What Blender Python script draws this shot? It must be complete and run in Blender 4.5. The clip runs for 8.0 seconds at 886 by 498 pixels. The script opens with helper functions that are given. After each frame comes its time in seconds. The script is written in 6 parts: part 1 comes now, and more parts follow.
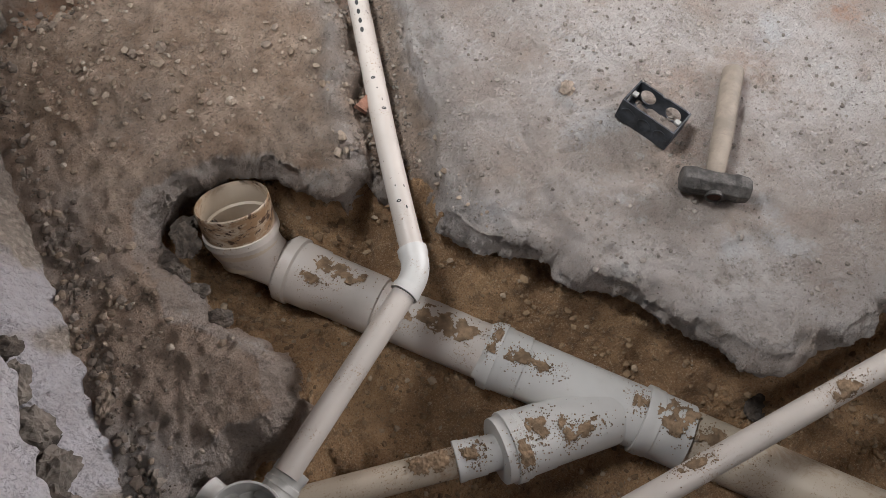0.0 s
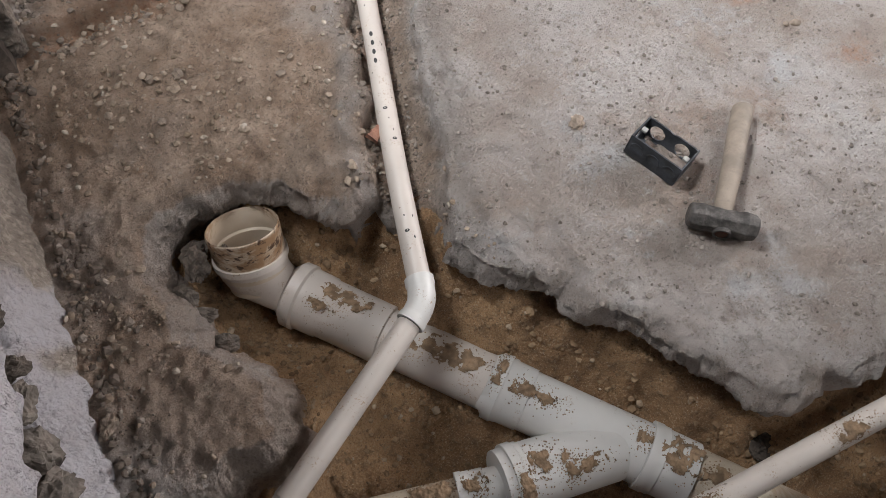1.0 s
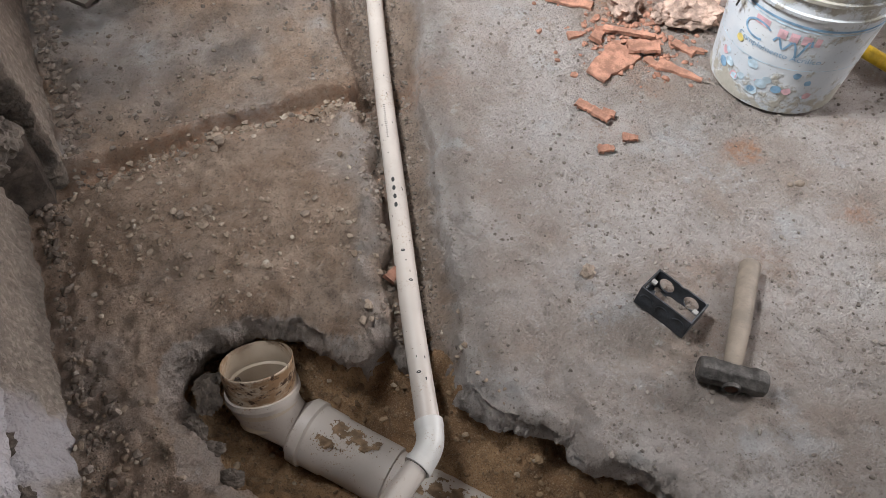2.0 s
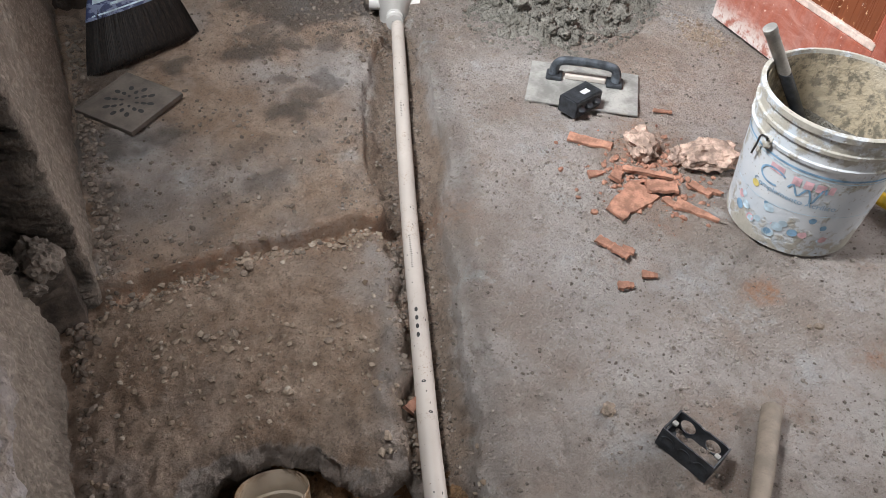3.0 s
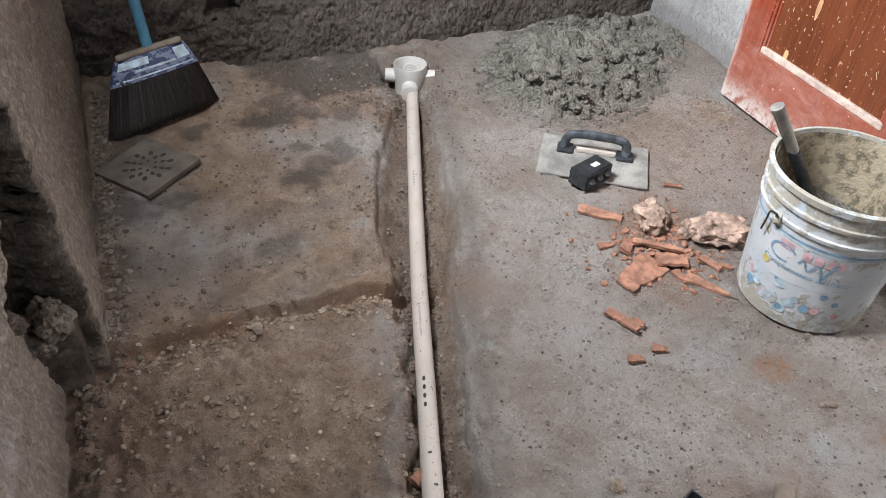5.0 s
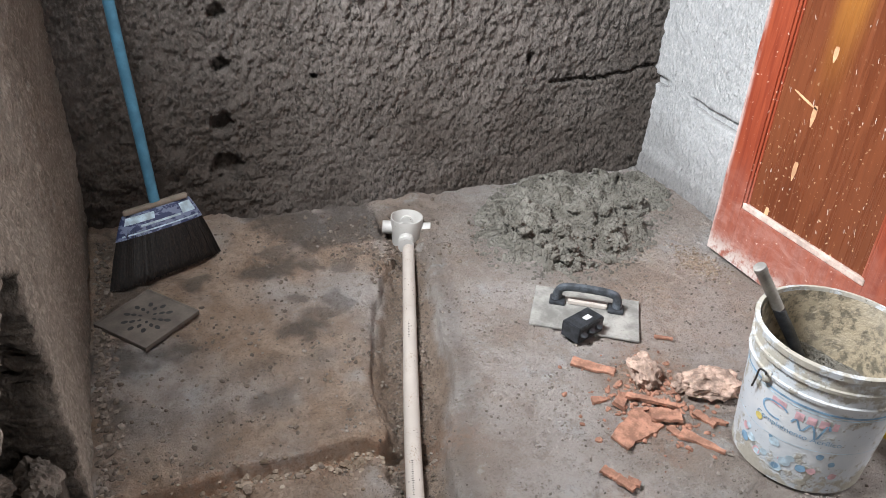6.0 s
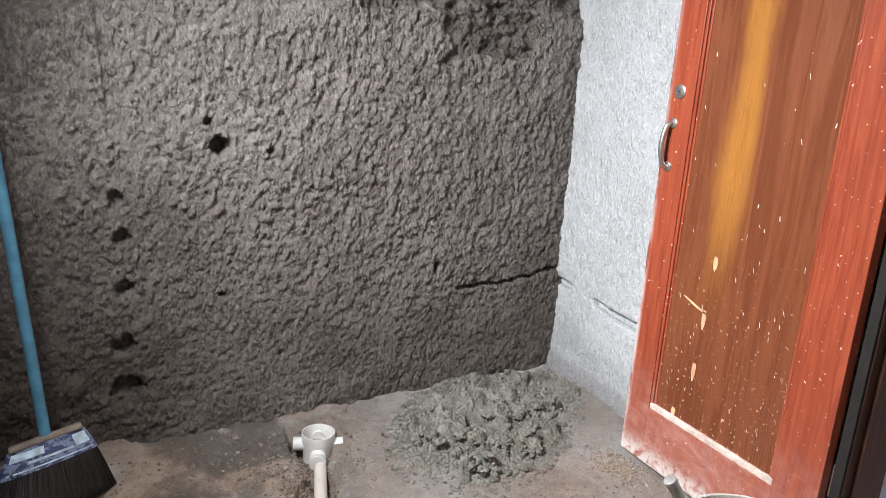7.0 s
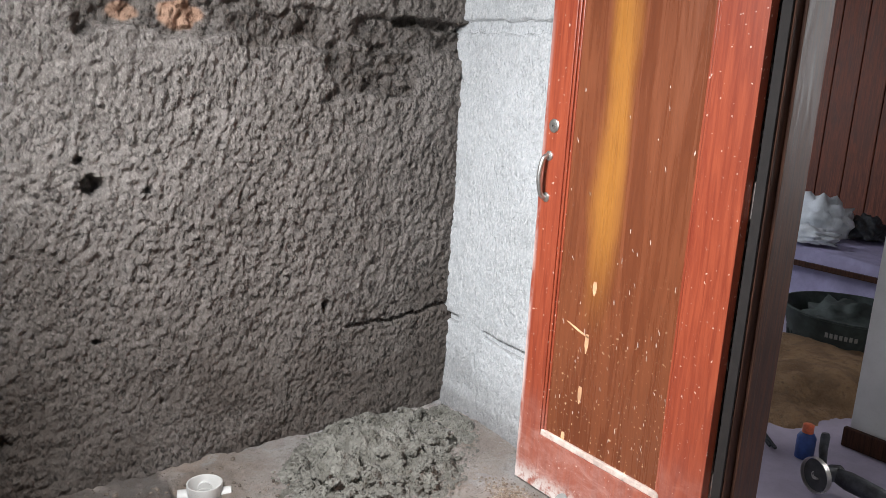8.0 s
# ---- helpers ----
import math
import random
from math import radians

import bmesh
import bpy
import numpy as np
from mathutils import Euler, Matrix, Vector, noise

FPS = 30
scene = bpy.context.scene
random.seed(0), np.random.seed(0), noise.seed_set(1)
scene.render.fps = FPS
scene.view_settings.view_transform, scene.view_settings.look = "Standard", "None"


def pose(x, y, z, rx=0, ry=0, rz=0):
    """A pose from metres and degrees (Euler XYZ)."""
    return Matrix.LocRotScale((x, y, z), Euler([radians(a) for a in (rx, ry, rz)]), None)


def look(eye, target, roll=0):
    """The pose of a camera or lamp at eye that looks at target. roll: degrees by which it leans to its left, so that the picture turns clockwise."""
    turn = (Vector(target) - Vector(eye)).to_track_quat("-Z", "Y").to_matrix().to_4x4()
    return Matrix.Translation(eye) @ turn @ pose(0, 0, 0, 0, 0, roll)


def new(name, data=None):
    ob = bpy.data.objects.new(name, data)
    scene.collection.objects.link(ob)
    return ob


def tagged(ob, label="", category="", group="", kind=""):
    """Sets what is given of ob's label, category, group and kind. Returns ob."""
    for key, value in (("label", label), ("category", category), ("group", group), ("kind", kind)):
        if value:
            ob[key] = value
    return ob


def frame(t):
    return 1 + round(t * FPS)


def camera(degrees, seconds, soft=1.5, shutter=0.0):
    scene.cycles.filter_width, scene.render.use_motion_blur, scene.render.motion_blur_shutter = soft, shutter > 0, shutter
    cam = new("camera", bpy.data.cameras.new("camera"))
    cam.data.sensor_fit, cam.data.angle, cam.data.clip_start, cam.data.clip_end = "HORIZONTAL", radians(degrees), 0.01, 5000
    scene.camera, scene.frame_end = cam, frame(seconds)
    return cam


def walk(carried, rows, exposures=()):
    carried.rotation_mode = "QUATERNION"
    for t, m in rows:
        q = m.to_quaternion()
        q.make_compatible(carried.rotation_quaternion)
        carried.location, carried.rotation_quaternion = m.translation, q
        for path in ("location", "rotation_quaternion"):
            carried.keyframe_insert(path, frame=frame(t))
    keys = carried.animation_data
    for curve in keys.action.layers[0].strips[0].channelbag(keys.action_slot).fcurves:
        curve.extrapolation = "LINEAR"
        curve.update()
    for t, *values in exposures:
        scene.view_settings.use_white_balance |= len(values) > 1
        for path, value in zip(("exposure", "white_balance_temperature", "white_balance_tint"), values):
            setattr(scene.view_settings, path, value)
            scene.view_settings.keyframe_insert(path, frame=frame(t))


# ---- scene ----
cam = camera(60.2, 8.0, soft=0.6)
PATH = [
    (0, (-0.33, 0.11, 1.108), (0.13, 0.821, -0.704), 4.1),
    (0.5, (-0.334, 0.114, 1.113), (0.133, 0.847, -0.688), 4.4),
    (1, (-0.323, 0.112, 1.118), (0.14, 0.888, -0.666), 3.6),
    (1.5, (-0.327, 0.116, 1.128), (0.167, 0.98, -0.607), 3.8),
    (2, (-0.322, 0.122, 1.157), (0.233, 1.166, -0.456), 3.5),
    (3.5, (-0.337, 0.137, 1.206), (0.276, 1.478, -0.145), 3.5),
    (4, (-0.337, 0.134, 1.207), (0.283, 1.523, -0.091), 3.6),
    (5.3, (-0.332, 0.134, 1.207), (0.286, 1.529, -0.085), 3.6),
    (5.5, (-0.337, 0.134, 1.214), (0.295, 1.567, -0.03), 3.7),
    (6, (-0.329, 0.132, 1.264), (0.359, 1.717, 0.257), 3.5),
    (6.5, (-0.321, 0.133, 1.329), (0.419, 1.842, 0.598), 2.8),
    (7, (-0.299, 0.148, 1.357), (0.636, 1.824, 0.794), 3.4),
    (7.2, (-0.269, 0.128, 1.345), (0.787, 1.774, 0.930), 3.3),
    (7.5, (-0.249, 0.13, 1.411), (0.878, 1.752, 1.095), 3.8),
    (8, (-0.293, 0.123, 1.32), (0.889, 1.678, 0.893), 3.4),
]
walk(cam, [(t, look(e, g, r)) for t, e, g, r in PATH],
     [(0, 0.0), (1.0, -0.02), (2.0, -0.27), (3.5, -0.47), (5.5, -0.50), (6.5, -0.33), (8.0, -0.42)])

# ---- light ----
world = bpy.data.worlds.new("world")
scene.world = world
world.use_nodes = True
wn = world.node_tree
sky = wn.nodes.new("ShaderNodeTexSky")
sky.sky_type = 'NISHITA'
sky.sun_disc = False
sky.sun_elevation, sky.sun_rotation = radians(50), radians(100)
wn.links.new(sky.outputs[0], wn.nodes["Background"].inputs[0])
wn.nodes["Background"].inputs[1].default_value = 0.1


def area_light(name, m, sx, sy, power, colour, spread=180):
    lamp = bpy.data.lights.new(name, 'AREA')
    lamp.shape, lamp.size, lamp.size_y, lamp.energy, lamp.color, lamp.spread = 'RECTANGLE', sx, sy, power, colour, radians(spread)
    ob = new(name, lamp)
    ob.matrix_world = m
    return ob


# daylight of the high window in the left wall, then three added fill lamps
area_light("window_daylight", look((-0.53, 1.46, 2.02), (1.35, 1.86, 0.18)), 0.58, 0.50, 67, (0.945, 0.965, 1.0), 112)
# unseen opening behind, added to brighten the trench and near floor
area_light("front_fill", look((0.72, -0.84, 1.75), (-0.3, 0.7, 0.1)), 0.7, 0.8, 11, (0.99, 0.96, 0.96), 150)
# added lamp in an added bedroom wall, aimed in through the doorway
area_light("doorway_fill", look((3.46, 0.72, 1.55), (-0.5, 0.62, 0.25)), 0.9, 1.0, 46, (0.98, 0.96, 0.98), 110)
# free-standing lamp added to brighten the bedroom; no window stands here
area_light("bedroom_fill", look((3.3, 4.7, 1.8), (4.0, 2.0, 0.3)), 1.1, 1.0, 42, (0.92, 0.94, 1.0))


# ---- small tools ----
def lattice(ix, iy, iz, seed):
    h = (ix * 374761393 + iy * 668265263 + iz * 2147483647 + seed * 974711) & 0xFFFFFFFF
    h = ((h ^ (h >> 13)) * 1274126177) & 0xFFFFFFFF
    return ((h ^ (h >> 16)) & 0xFFFF) / 32767.5 - 1.0


def vnoise(p, seed=0):
    """Smooth value noise in -1..1 at an (N, 3) array of places."""
    p = np.asarray(p, float)
    i = np.floor(p).astype(np.int64)
    f = p - i
    f = f * f * (3 - 2 * f)
    out = 0
    for dx in (0, 1):
        for dy in (0, 1):
            for dz in (0, 1):
                w = (f[:, 0] if dx else 1 - f[:, 0]) * (f[:, 1] if dy else 1 - f[:, 1]) * (f[:, 2] if dz else 1 - f[:, 2])
                out = out + w * lattice(i[:, 0] + dx, i[:, 1] + dy, i[:, 2] + dz, seed)
    return out


def fbm(p, octaves=4, seed=0, gain=0.5):
    out, a = 0, 1.0
    p = np.asarray(p, float)
    for k in range(octaves):
        out = out + a * vnoise(p * 2 ** k + 17.3 * k, seed + k)
        a *= gain
    return out


def p3(x, y, z=0.0):
    x = np.asarray(x, float)
    return np.stack([x, np.broadcast_to(y, x.shape), np.broadcast_to(z, x.shape)], 1)


def smooth(a, b, x):
    t = np.clip((x - a) / (b - a), 0, 1)
    return t * t * (3 - 2 * t)


def poly_distance(px, py, poly):
    """Signed distance to a closed outline: positive inside."""
    best, inside = np.full(px.shape, 1e9), np.zeros(px.shape, bool)
    for (ax, ay), (bx, by) in zip(poly, poly[1:] + poly[:1]):
        ex, ey = bx - ax, by - ay
        t = np.clip(((px - ax) * ex + (py - ay) * ey) / (ex * ex + ey * ey + 1e-12), 0, 1)
        best = np.minimum(best, np.hypot(px - ax - t * ex, py - ay - t * ey))
        if abs(ey) > 1e-9:
            inside ^= ((ay > py) != (by > py)) & (px < ax + (py - ay) / ey * ex)
    return np.where(inside, best, -best)


def line_distance(px, py, pts):
    best = np.full(px.shape, 1e9)
    for (ax, ay), (bx, by) in zip(pts, pts[1:]):
        ex, ey = bx - ax, by - ay
        t = np.clip(((px - ax) * ex + (py - ay) * ey) / (ex * ex + ey * ey), 0, 1)
        best = np.minimum(best, np.hypot(px - ax - t * ex, py - ay - t * ey))
    return best


def mesh_of(name, verts, faces, material=None, flat=False):
    me = bpy.data.meshes.new(name)
    me.from_pydata([tuple(v) for v in np.asarray(verts).tolist()], [], [tuple(f) for f in (faces.tolist() if isinstance(faces, np.ndarray) else faces)])
    if not flat:
        me.polygons.foreach_set("use_smooth", [True] * len(me.polygons))
    if material:
        me.materials.append(material)
    return me


def put(name, verts, faces, material, parent=None, label="", flat=False):
    ob = new(name, mesh_of(name, verts, faces, material, flat))
    if parent:
        ob.parent = parent
    if label:
        tagged(ob, label)
    return ob


def part(name, bm, material, parent=None, label="", smooth_faces=False):
    me = bpy.data.meshes.new(name)
    bm.normal_update()
    bm.to_mesh(me)
    bm.free()
    if smooth_faces:
        me.polygons.foreach_set("use_smooth", [True] * len(me.polygons))
    me.materials.append(material)
    ob = new(name, me)
    if parent:
        ob.parent = parent
    if label:
        tagged(ob, label)
    return ob


def thing(name, m, label, category, group="", kind=""):
    ob = new(name)
    ob.empty_display_size = 0.05
    ob.matrix_world = m
    return tagged(ob, label, category, group, kind)


def box_bm(x0, x1, y0, y1, z0, z1, bevel=0.0, segments=2):
    bm = bmesh.new()
    bmesh.ops.create_cube(bm, size=1.0)
    for v in bm.verts:
        v.co = Vector(((x0 + x1) / 2 + v.co.x * (x1 - x0), (y0 + y1) / 2 + v.co.y * (y1 - y0), (z0 + z1) / 2 + v.co.z * (z1 - z0)))
    if bevel:
        bmesh.ops.bevel(bm, geom=bm.edges[:], offset=bevel, segments=segments, affect='EDGES', profile=0.5)
    return bm


def sweep(stations, segments=32, caps=True, squash=1.0):
    """Rings along a path: stations of (place, radius). Returns vertices and faces."""
    pts = [Vector(p) for p, _ in stations]
    verts, faces = [], []
    side = None
    last = Vector((0, 0, 1))
    for k, (p, r) in enumerate(stations):
        p = Vector(p)
        a, b = pts[max(k - 1, 0)], pts[min(k + 1, len(pts) - 1)]
        d = b - a
        d1, d2 = p - a, b - p
        if d1.length > 1e-7 and d2.length > 1e-7:
            d = d1.normalized() + d2.normalized()
        if d.length < 1e-6:
            d = last
        d = d.normalized()
        if d.dot(last) < -0.2 and k:
            d = last
        last = d
        if side is None:
            side = d.orthogonal().normalized()
        side = (side - d * side.dot(d)).normalized()
        up = d.cross(side)
        for i in range(segments):
            t = 2 * math.pi * i / segments
            verts.append(p + side * (math.cos(t) * r) + up * (math.sin(t) * r * squash))
    for k in range(len(stations) - 1):
        for i in range(segments):
            j = (i + 1) % segments
            faces.append((k * segments + i, k * segments + j, (k + 1) * segments + j, (k + 1) * segments + i))
    if caps:
        faces.append(tuple(range(segments))[::-1])
        n = (len(stations) - 1) * segments
        faces.append(tuple(range(n, n + segments)))
    return verts, faces


def along(a, b, profile):
    """Stations on the line from a towards b at (metres, radius)."""
    a, b = Vector(a), Vector(b)
    u = (b - a).normalized()
    return [(a + u * s, r) for s, r in profile]


def swept(name, stations, material, parent=None, label="", segments=32, caps=True, squash=1.0):
    v, f = sweep(stations, segments, caps, squash)
    ob = put(name, v, f, material, parent, label)
    ob.data.polygons.foreach_set("use_smooth", [len(p.vertices) == 4 for p in ob.data.polygons])
    ob.data.set_sharp_from_angle(angle=radians(40))
    return ob


def bezier(pts, n=12):
    """A smooth path through places."""
    p = [Vector(q) for q in pts]
    out = []
    for i in range(len(p) - 1):
        a, b, c, d = p[max(i - 1, 0)], p[i], p[i + 1], p[min(i + 2, len(p) - 1)]
        for k in range(n):
            t = k / n
            out.append(0.5 * ((2 * b) + (c - a) * t + (2 * a - 5 * b + 4 * c - d) * t * t + (3 * b - a - 3 * c + d) * t ** 3))
    return out + [p[-1]]


# ---- materials ----
class Nodes:
    """A node material, written in few lines."""

    def __init__(self, name, rough=0.8, metal=0.0):
        self.m = bpy.data.materials.new(name)
        self.m.use_nodes = True
        self.t = self.m.node_tree
        self.b = self.t.nodes["Principled BSDF"]
        self.b.inputs["Roughness"].default_value = rough
        self.b.inputs["Metallic"].default_value = metal
        self.where = self.t.nodes.new("ShaderNodeTexCoord").outputs["Object"]

    def set(self, socket, v):
        if isinstance(v, bpy.types.NodeSocket):
            self.t.links.new(v, socket)
        elif isinstance(v, tuple) and len(v) == 3 and socket.type == 'RGBA':
            socket.default_value = (*v, 1)
        else:
            socket.default_value = v

    def noise(self, scale, detail=4.0, rough=0.55, stretch=None, distort=0.0):
        n = self.t.nodes.new("ShaderNodeTexNoise")
        src = self.where
        if stretch:
            mp = self.t.nodes.new("ShaderNodeMapping")
            mp.inputs["Scale"].default_value = stretch
            self.t.links.new(src, mp.inputs[0])
            src = mp.outputs[0]
        self.t.links.new(src, n.inputs["Vector"])
        n.inputs["Scale"].default_value, n.inputs["Detail"].default_value = scale, detail
        n.inputs["Roughness"].default_value, n.inputs["Distortion"].default_value = rough, distort
        return n.outputs["Fac"]

    def cells(self, scale, randomness=1.0, stretch=(1, 1, 1)):
        n = self.t.nodes.new("ShaderNodeTexVoronoi")
        mp = self.t.nodes.new("ShaderNodeMapping")
        mp.inputs["Scale"].default_value = stretch
        self.t.links.new(self.where, mp.inputs[0])
        self.t.links.new(mp.outputs[0], n.inputs["Vector"])
        n.inputs["Scale"].default_value, n.inputs["Randomness"].default_value = scale, randomness
        return n.outputs["Distance"]

    def ramp(self, fac, a, b, lo=0.0, hi=1.0):
        n = self.t.nodes.new("ShaderNodeMapRange")
        n.interpolation_type = 'SMOOTHSTEP'
        self.set(n.inputs["Value"], fac)
        n.inputs["From Min"].default_value, n.inputs["From Max"].default_value = a, b
        n.inputs["To Min"].default_value, n.inputs["To Max"].default_value = lo, hi
        return n.outputs["Result"]

    def mix(self, fac, a, b, mode='MIX'):
        n = self.t.nodes.new("ShaderNodeMix")
        n.data_type, n.blend_type = 'RGBA', mode
        self.set(n.inputs[0], fac)
        self.set(n.inputs[6], a)
        self.set(n.inputs[7], b)
        return n.outputs[2]

    def math(self, op, a, b=0.0):
        n = self.t.nodes.new("ShaderNodeMath")
        n.operation = op
        self.set(n.inputs[0], a)
        self.set(n.inputs[1], b)
        return n.outputs[0]

    def channel(self, name, k):
        n = self.t.nodes.new("ShaderNodeAttribute")
        n.attribute_name = name
        s = self.t.nodes.new("ShaderNodeSeparateColor")
        self.t.links.new(n.outputs["Color"], s.inputs[0])
        return s.outputs[k]

    def random(self):
        return self.t.nodes.new("ShaderNodeObjectInfo").outputs["Random"]

    def colour(self, c):
        self.set(self.b.inputs["Base Color"], c)
        return self

    def rough(self, r):
        self.set(self.b.inputs["Roughness"], r)
        return self

    def bump(self, height, strength=0.5, distance=0.01):
        n = self.t.nodes.new("ShaderNodeBump")
        n.inputs["Strength"].default_value, n.inputs["Distance"].default_value = strength, distance
        self.set(n.inputs["Height"], height)
        old = self.b.inputs["Normal"].links
        if old:
            self.t.links.new(old[0].from_socket, n.inputs["Normal"])
        self.t.links.new(n.outputs[0], self.b.inputs["Normal"])
        return self


def concrete_material():
    n = Nodes("old_concrete", 0.92)
    big, mid, fine = n.noise(3.0, 6, 0.6), n.noise(22, 6, 0.68), n.noise(170, 5, 0.75)
    tiny = n.noise(420, 3, 0.7)
    c = n.mix(n.ramp(big, 0.35, 0.66), (0.45, 0.375, 0.325), (0.68, 0.63, 0.595))
    c = n.mix(n.ramp(n.noise(9, 6, 0.7), 0.5, 0.68, 0.0, 0.7), c, (0.47, 0.37, 0.30))
    c = n.mix(n.ramp(n.noise(5, 7, 0.72), 0.54, 0.66, 0.0, 0.7), c, (0.66, 0.66, 0.66))
    c = n.mix(n.ramp(mid, 0.52, 0.68, 0.0, 0.55), c, (0.36, 0.295, 0.25))
    c = n.mix(n.math('MULTIPLY', n.ramp(n.noise(60, 5, 0.75), 0.53, 0.66, 0.0, 0.6), n.ramp(n.noise(6, 4, 0.6), 0.42, 0.6)), c, (0.25, 0.21, 0.175))
    c = n.mix(n.ramp(mid, 0.28, 0.42, 0.6, 0.0), c, (0.72, 0.70, 0.68))
    worn = n.ramp(n.noise(11, 6, 0.7), 0.40, 0.62, 0.12, 1.0)
    c = n.mix(n.math('MULTIPLY', n.ramp(fine, 0.54, 0.64, 0.0, 0.8), worn), c, (0.22, 0.18, 0.15))
    c = n.mix(n.math('MULTIPLY', n.ramp(tiny, 0.56, 0.68, 0.0, 0.7), n.ramp(n.noise(8, 5, 0.7), 0.42, 0.62, 0.15, 1.0)), c, (0.80, 0.77, 0.74))
    pits = n.math('MULTIPLY', n.ramp(n.cells(95), 0.10, 0.20, 1.0, 0.0), n.ramp(n.noise(21, 4, 0.6), 0.52, 0.60))
    c = n.mix(n.math('MULTIPLY', pits, 0.7), c, (0.16, 0.13, 0.11))
    # soil ground into the surface, damp patches, brick dust
    soil = n.mix(n.ramp(n.noise(9, 7, 0.7), 0.35, 0.68), (0.42, 0.283, 0.193), (0.67, 0.505, 0.385))
    soil = n.mix(n.ramp(mid, 0.5, 0.66, 0.0, 0.5), soil, (0.26, 0.18, 0.125))
    soil = n.mix(n.ramp(n.noise(60, 5, 0.75), 0.52, 0.66, 0.0, 0.5), soil, (0.18, 0.125, 0.088))
    soil = n.mix(n.ramp(n.noise(48, 5, 0.75), 0.56, 0.68, 0.0, 0.6), soil, (0.58, 0.48, 0.39))
    soil = n.mix(n.ramp(fine, 0.52, 0.66, 0.0, 0.75), soil, (0.16, 0.118, 0.085))
    soil = n.mix(n.ramp(tiny, 0.58, 0.75, 0.0, 0.6), soil, (0.60, 0.52, 0.44))
    c = n.mix(n.channel("zone", 0), c, soil)
    c = n.mix(n.channel("zone", 1), c, n.mix(0.75, c, (0.085, 0.075, 0.066)))
    c = n.mix(n.math('MULTIPLY', n.channel("zone", 2), n.ramp(n.noise(60, 4, 0.7), 0.3, 0.7)), c, (0.52, 0.27, 0.155))
    # grit
    grit = n.ramp(n.cells(210), 0.06, 0.2, 1.0, 0.0)
    pick = n.ramp(n.noise(34, 3, 0.6), 0.50, 0.64)
    c = n.mix(n.math('MULTIPLY', grit, pick), c, n.mix(n.noise(300, 1), (0.10, 0.085, 0.07), (0.52, 0.47, 0.42)))
    n.colour(n.mix(1.0, c, (0.80, 0.80, 0.80), 'MULTIPLY'))
    n.bump(mid, 1.0, 0.022).bump(n.noise(75, 5, 0.7), 1.0, 0.016).bump(fine, 1.0, 0.008).bump(n.math('MULTIPLY', grit, pick), 1.0, 0.006)
    return n.m


def sand_material():
    n = Nodes("damp_sand", 0.95)
    big, mid, fine = n.noise(7, 5), n.noise(45, 5, 0.65), n.noise(330, 3, 0.7)
    c = n.mix(n.ramp(big, 0.35, 0.65), (0.25, 0.143, 0.070), (0.43, 0.268, 0.142))
    c = n.mix(n.ramp(mid, 0.48, 0.72, 0.0, 0.8), c, (0.15, 0.095, 0.055))
    c = n.mix(n.ramp(fine, 0.5, 0.8), c, (0.52, 0.42, 0.30))
    c = n.mix(n.ramp(fine, 0.48, 0.25), c, (0.11, 0.07, 0.04))
    n.colour(n.mix(1.0, c, (0.92, 0.90, 0.87), 'MULTIPLY')).bump(mid, 0.9, 0.02).bump(n.noise(120, 4, 0.7), 0.9, 0.008).bump(fine, 0.6, 0.003)
    return n.m


def pvc_material(name, base, dirt, amount):
    n = Nodes(name, 0.42)
    c = n.mix(n.ramp(n.noise(6, 4), 0.3, 0.7), base, tuple(v * 0.84 for v in base))
    smear = n.ramp(n.noise(11, 8, 0.72, None, 0.5), 0.60 - amount, 0.76 - amount)
    c = n.mix(n.math('MULTIPLY', smear, 0.5), c, dirt)
    grains = n.math('MULTIPLY', n.ramp(n.noise(260, 3, 0.6), 0.56, 0.62), n.ramp(n.noise(15, 5, 0.65), 0.52 - amount, 0.66 - amount))
    c = n.mix(n.math('MULTIPLY', grains, 0.85), c, (0.34, 0.24, 0.155))
    c = n.mix(n.ramp(n.noise(120, 2), 0.73, 0.76), c, (0.14, 0.10, 0.07))
    n.colour(c).rough(n.ramp(smear, 0, 1, 0.42, 0.8))
    n.bump(n.noise(60, 4), 0.06, 0.003).bump(grains, 0.5, 0.002)
    return n.m


def plain(name, base, rough=0.6, metal=0.0, vary=0.25, scale=25, fine=180, bump=0.25):
    n = Nodes(name, rough, metal)
    c = n.mix(n.ramp(n.noise(scale, 5, 0.6), 0.35, 0.68), tuple(v * (1 - vary) for v in base), tuple(min(1, v * (1 + vary)) for v in base))
    c = n.mix(n.ramp(n.noise(fine, 3, 0.7), 0.52, 0.75, 0.0, vary * 1.6), c, tuple(v * 0.5 for v in base))
    n.colour(c).bump(n.noise(fine, 4, 0.65), bump, 0.003)
    return n.m


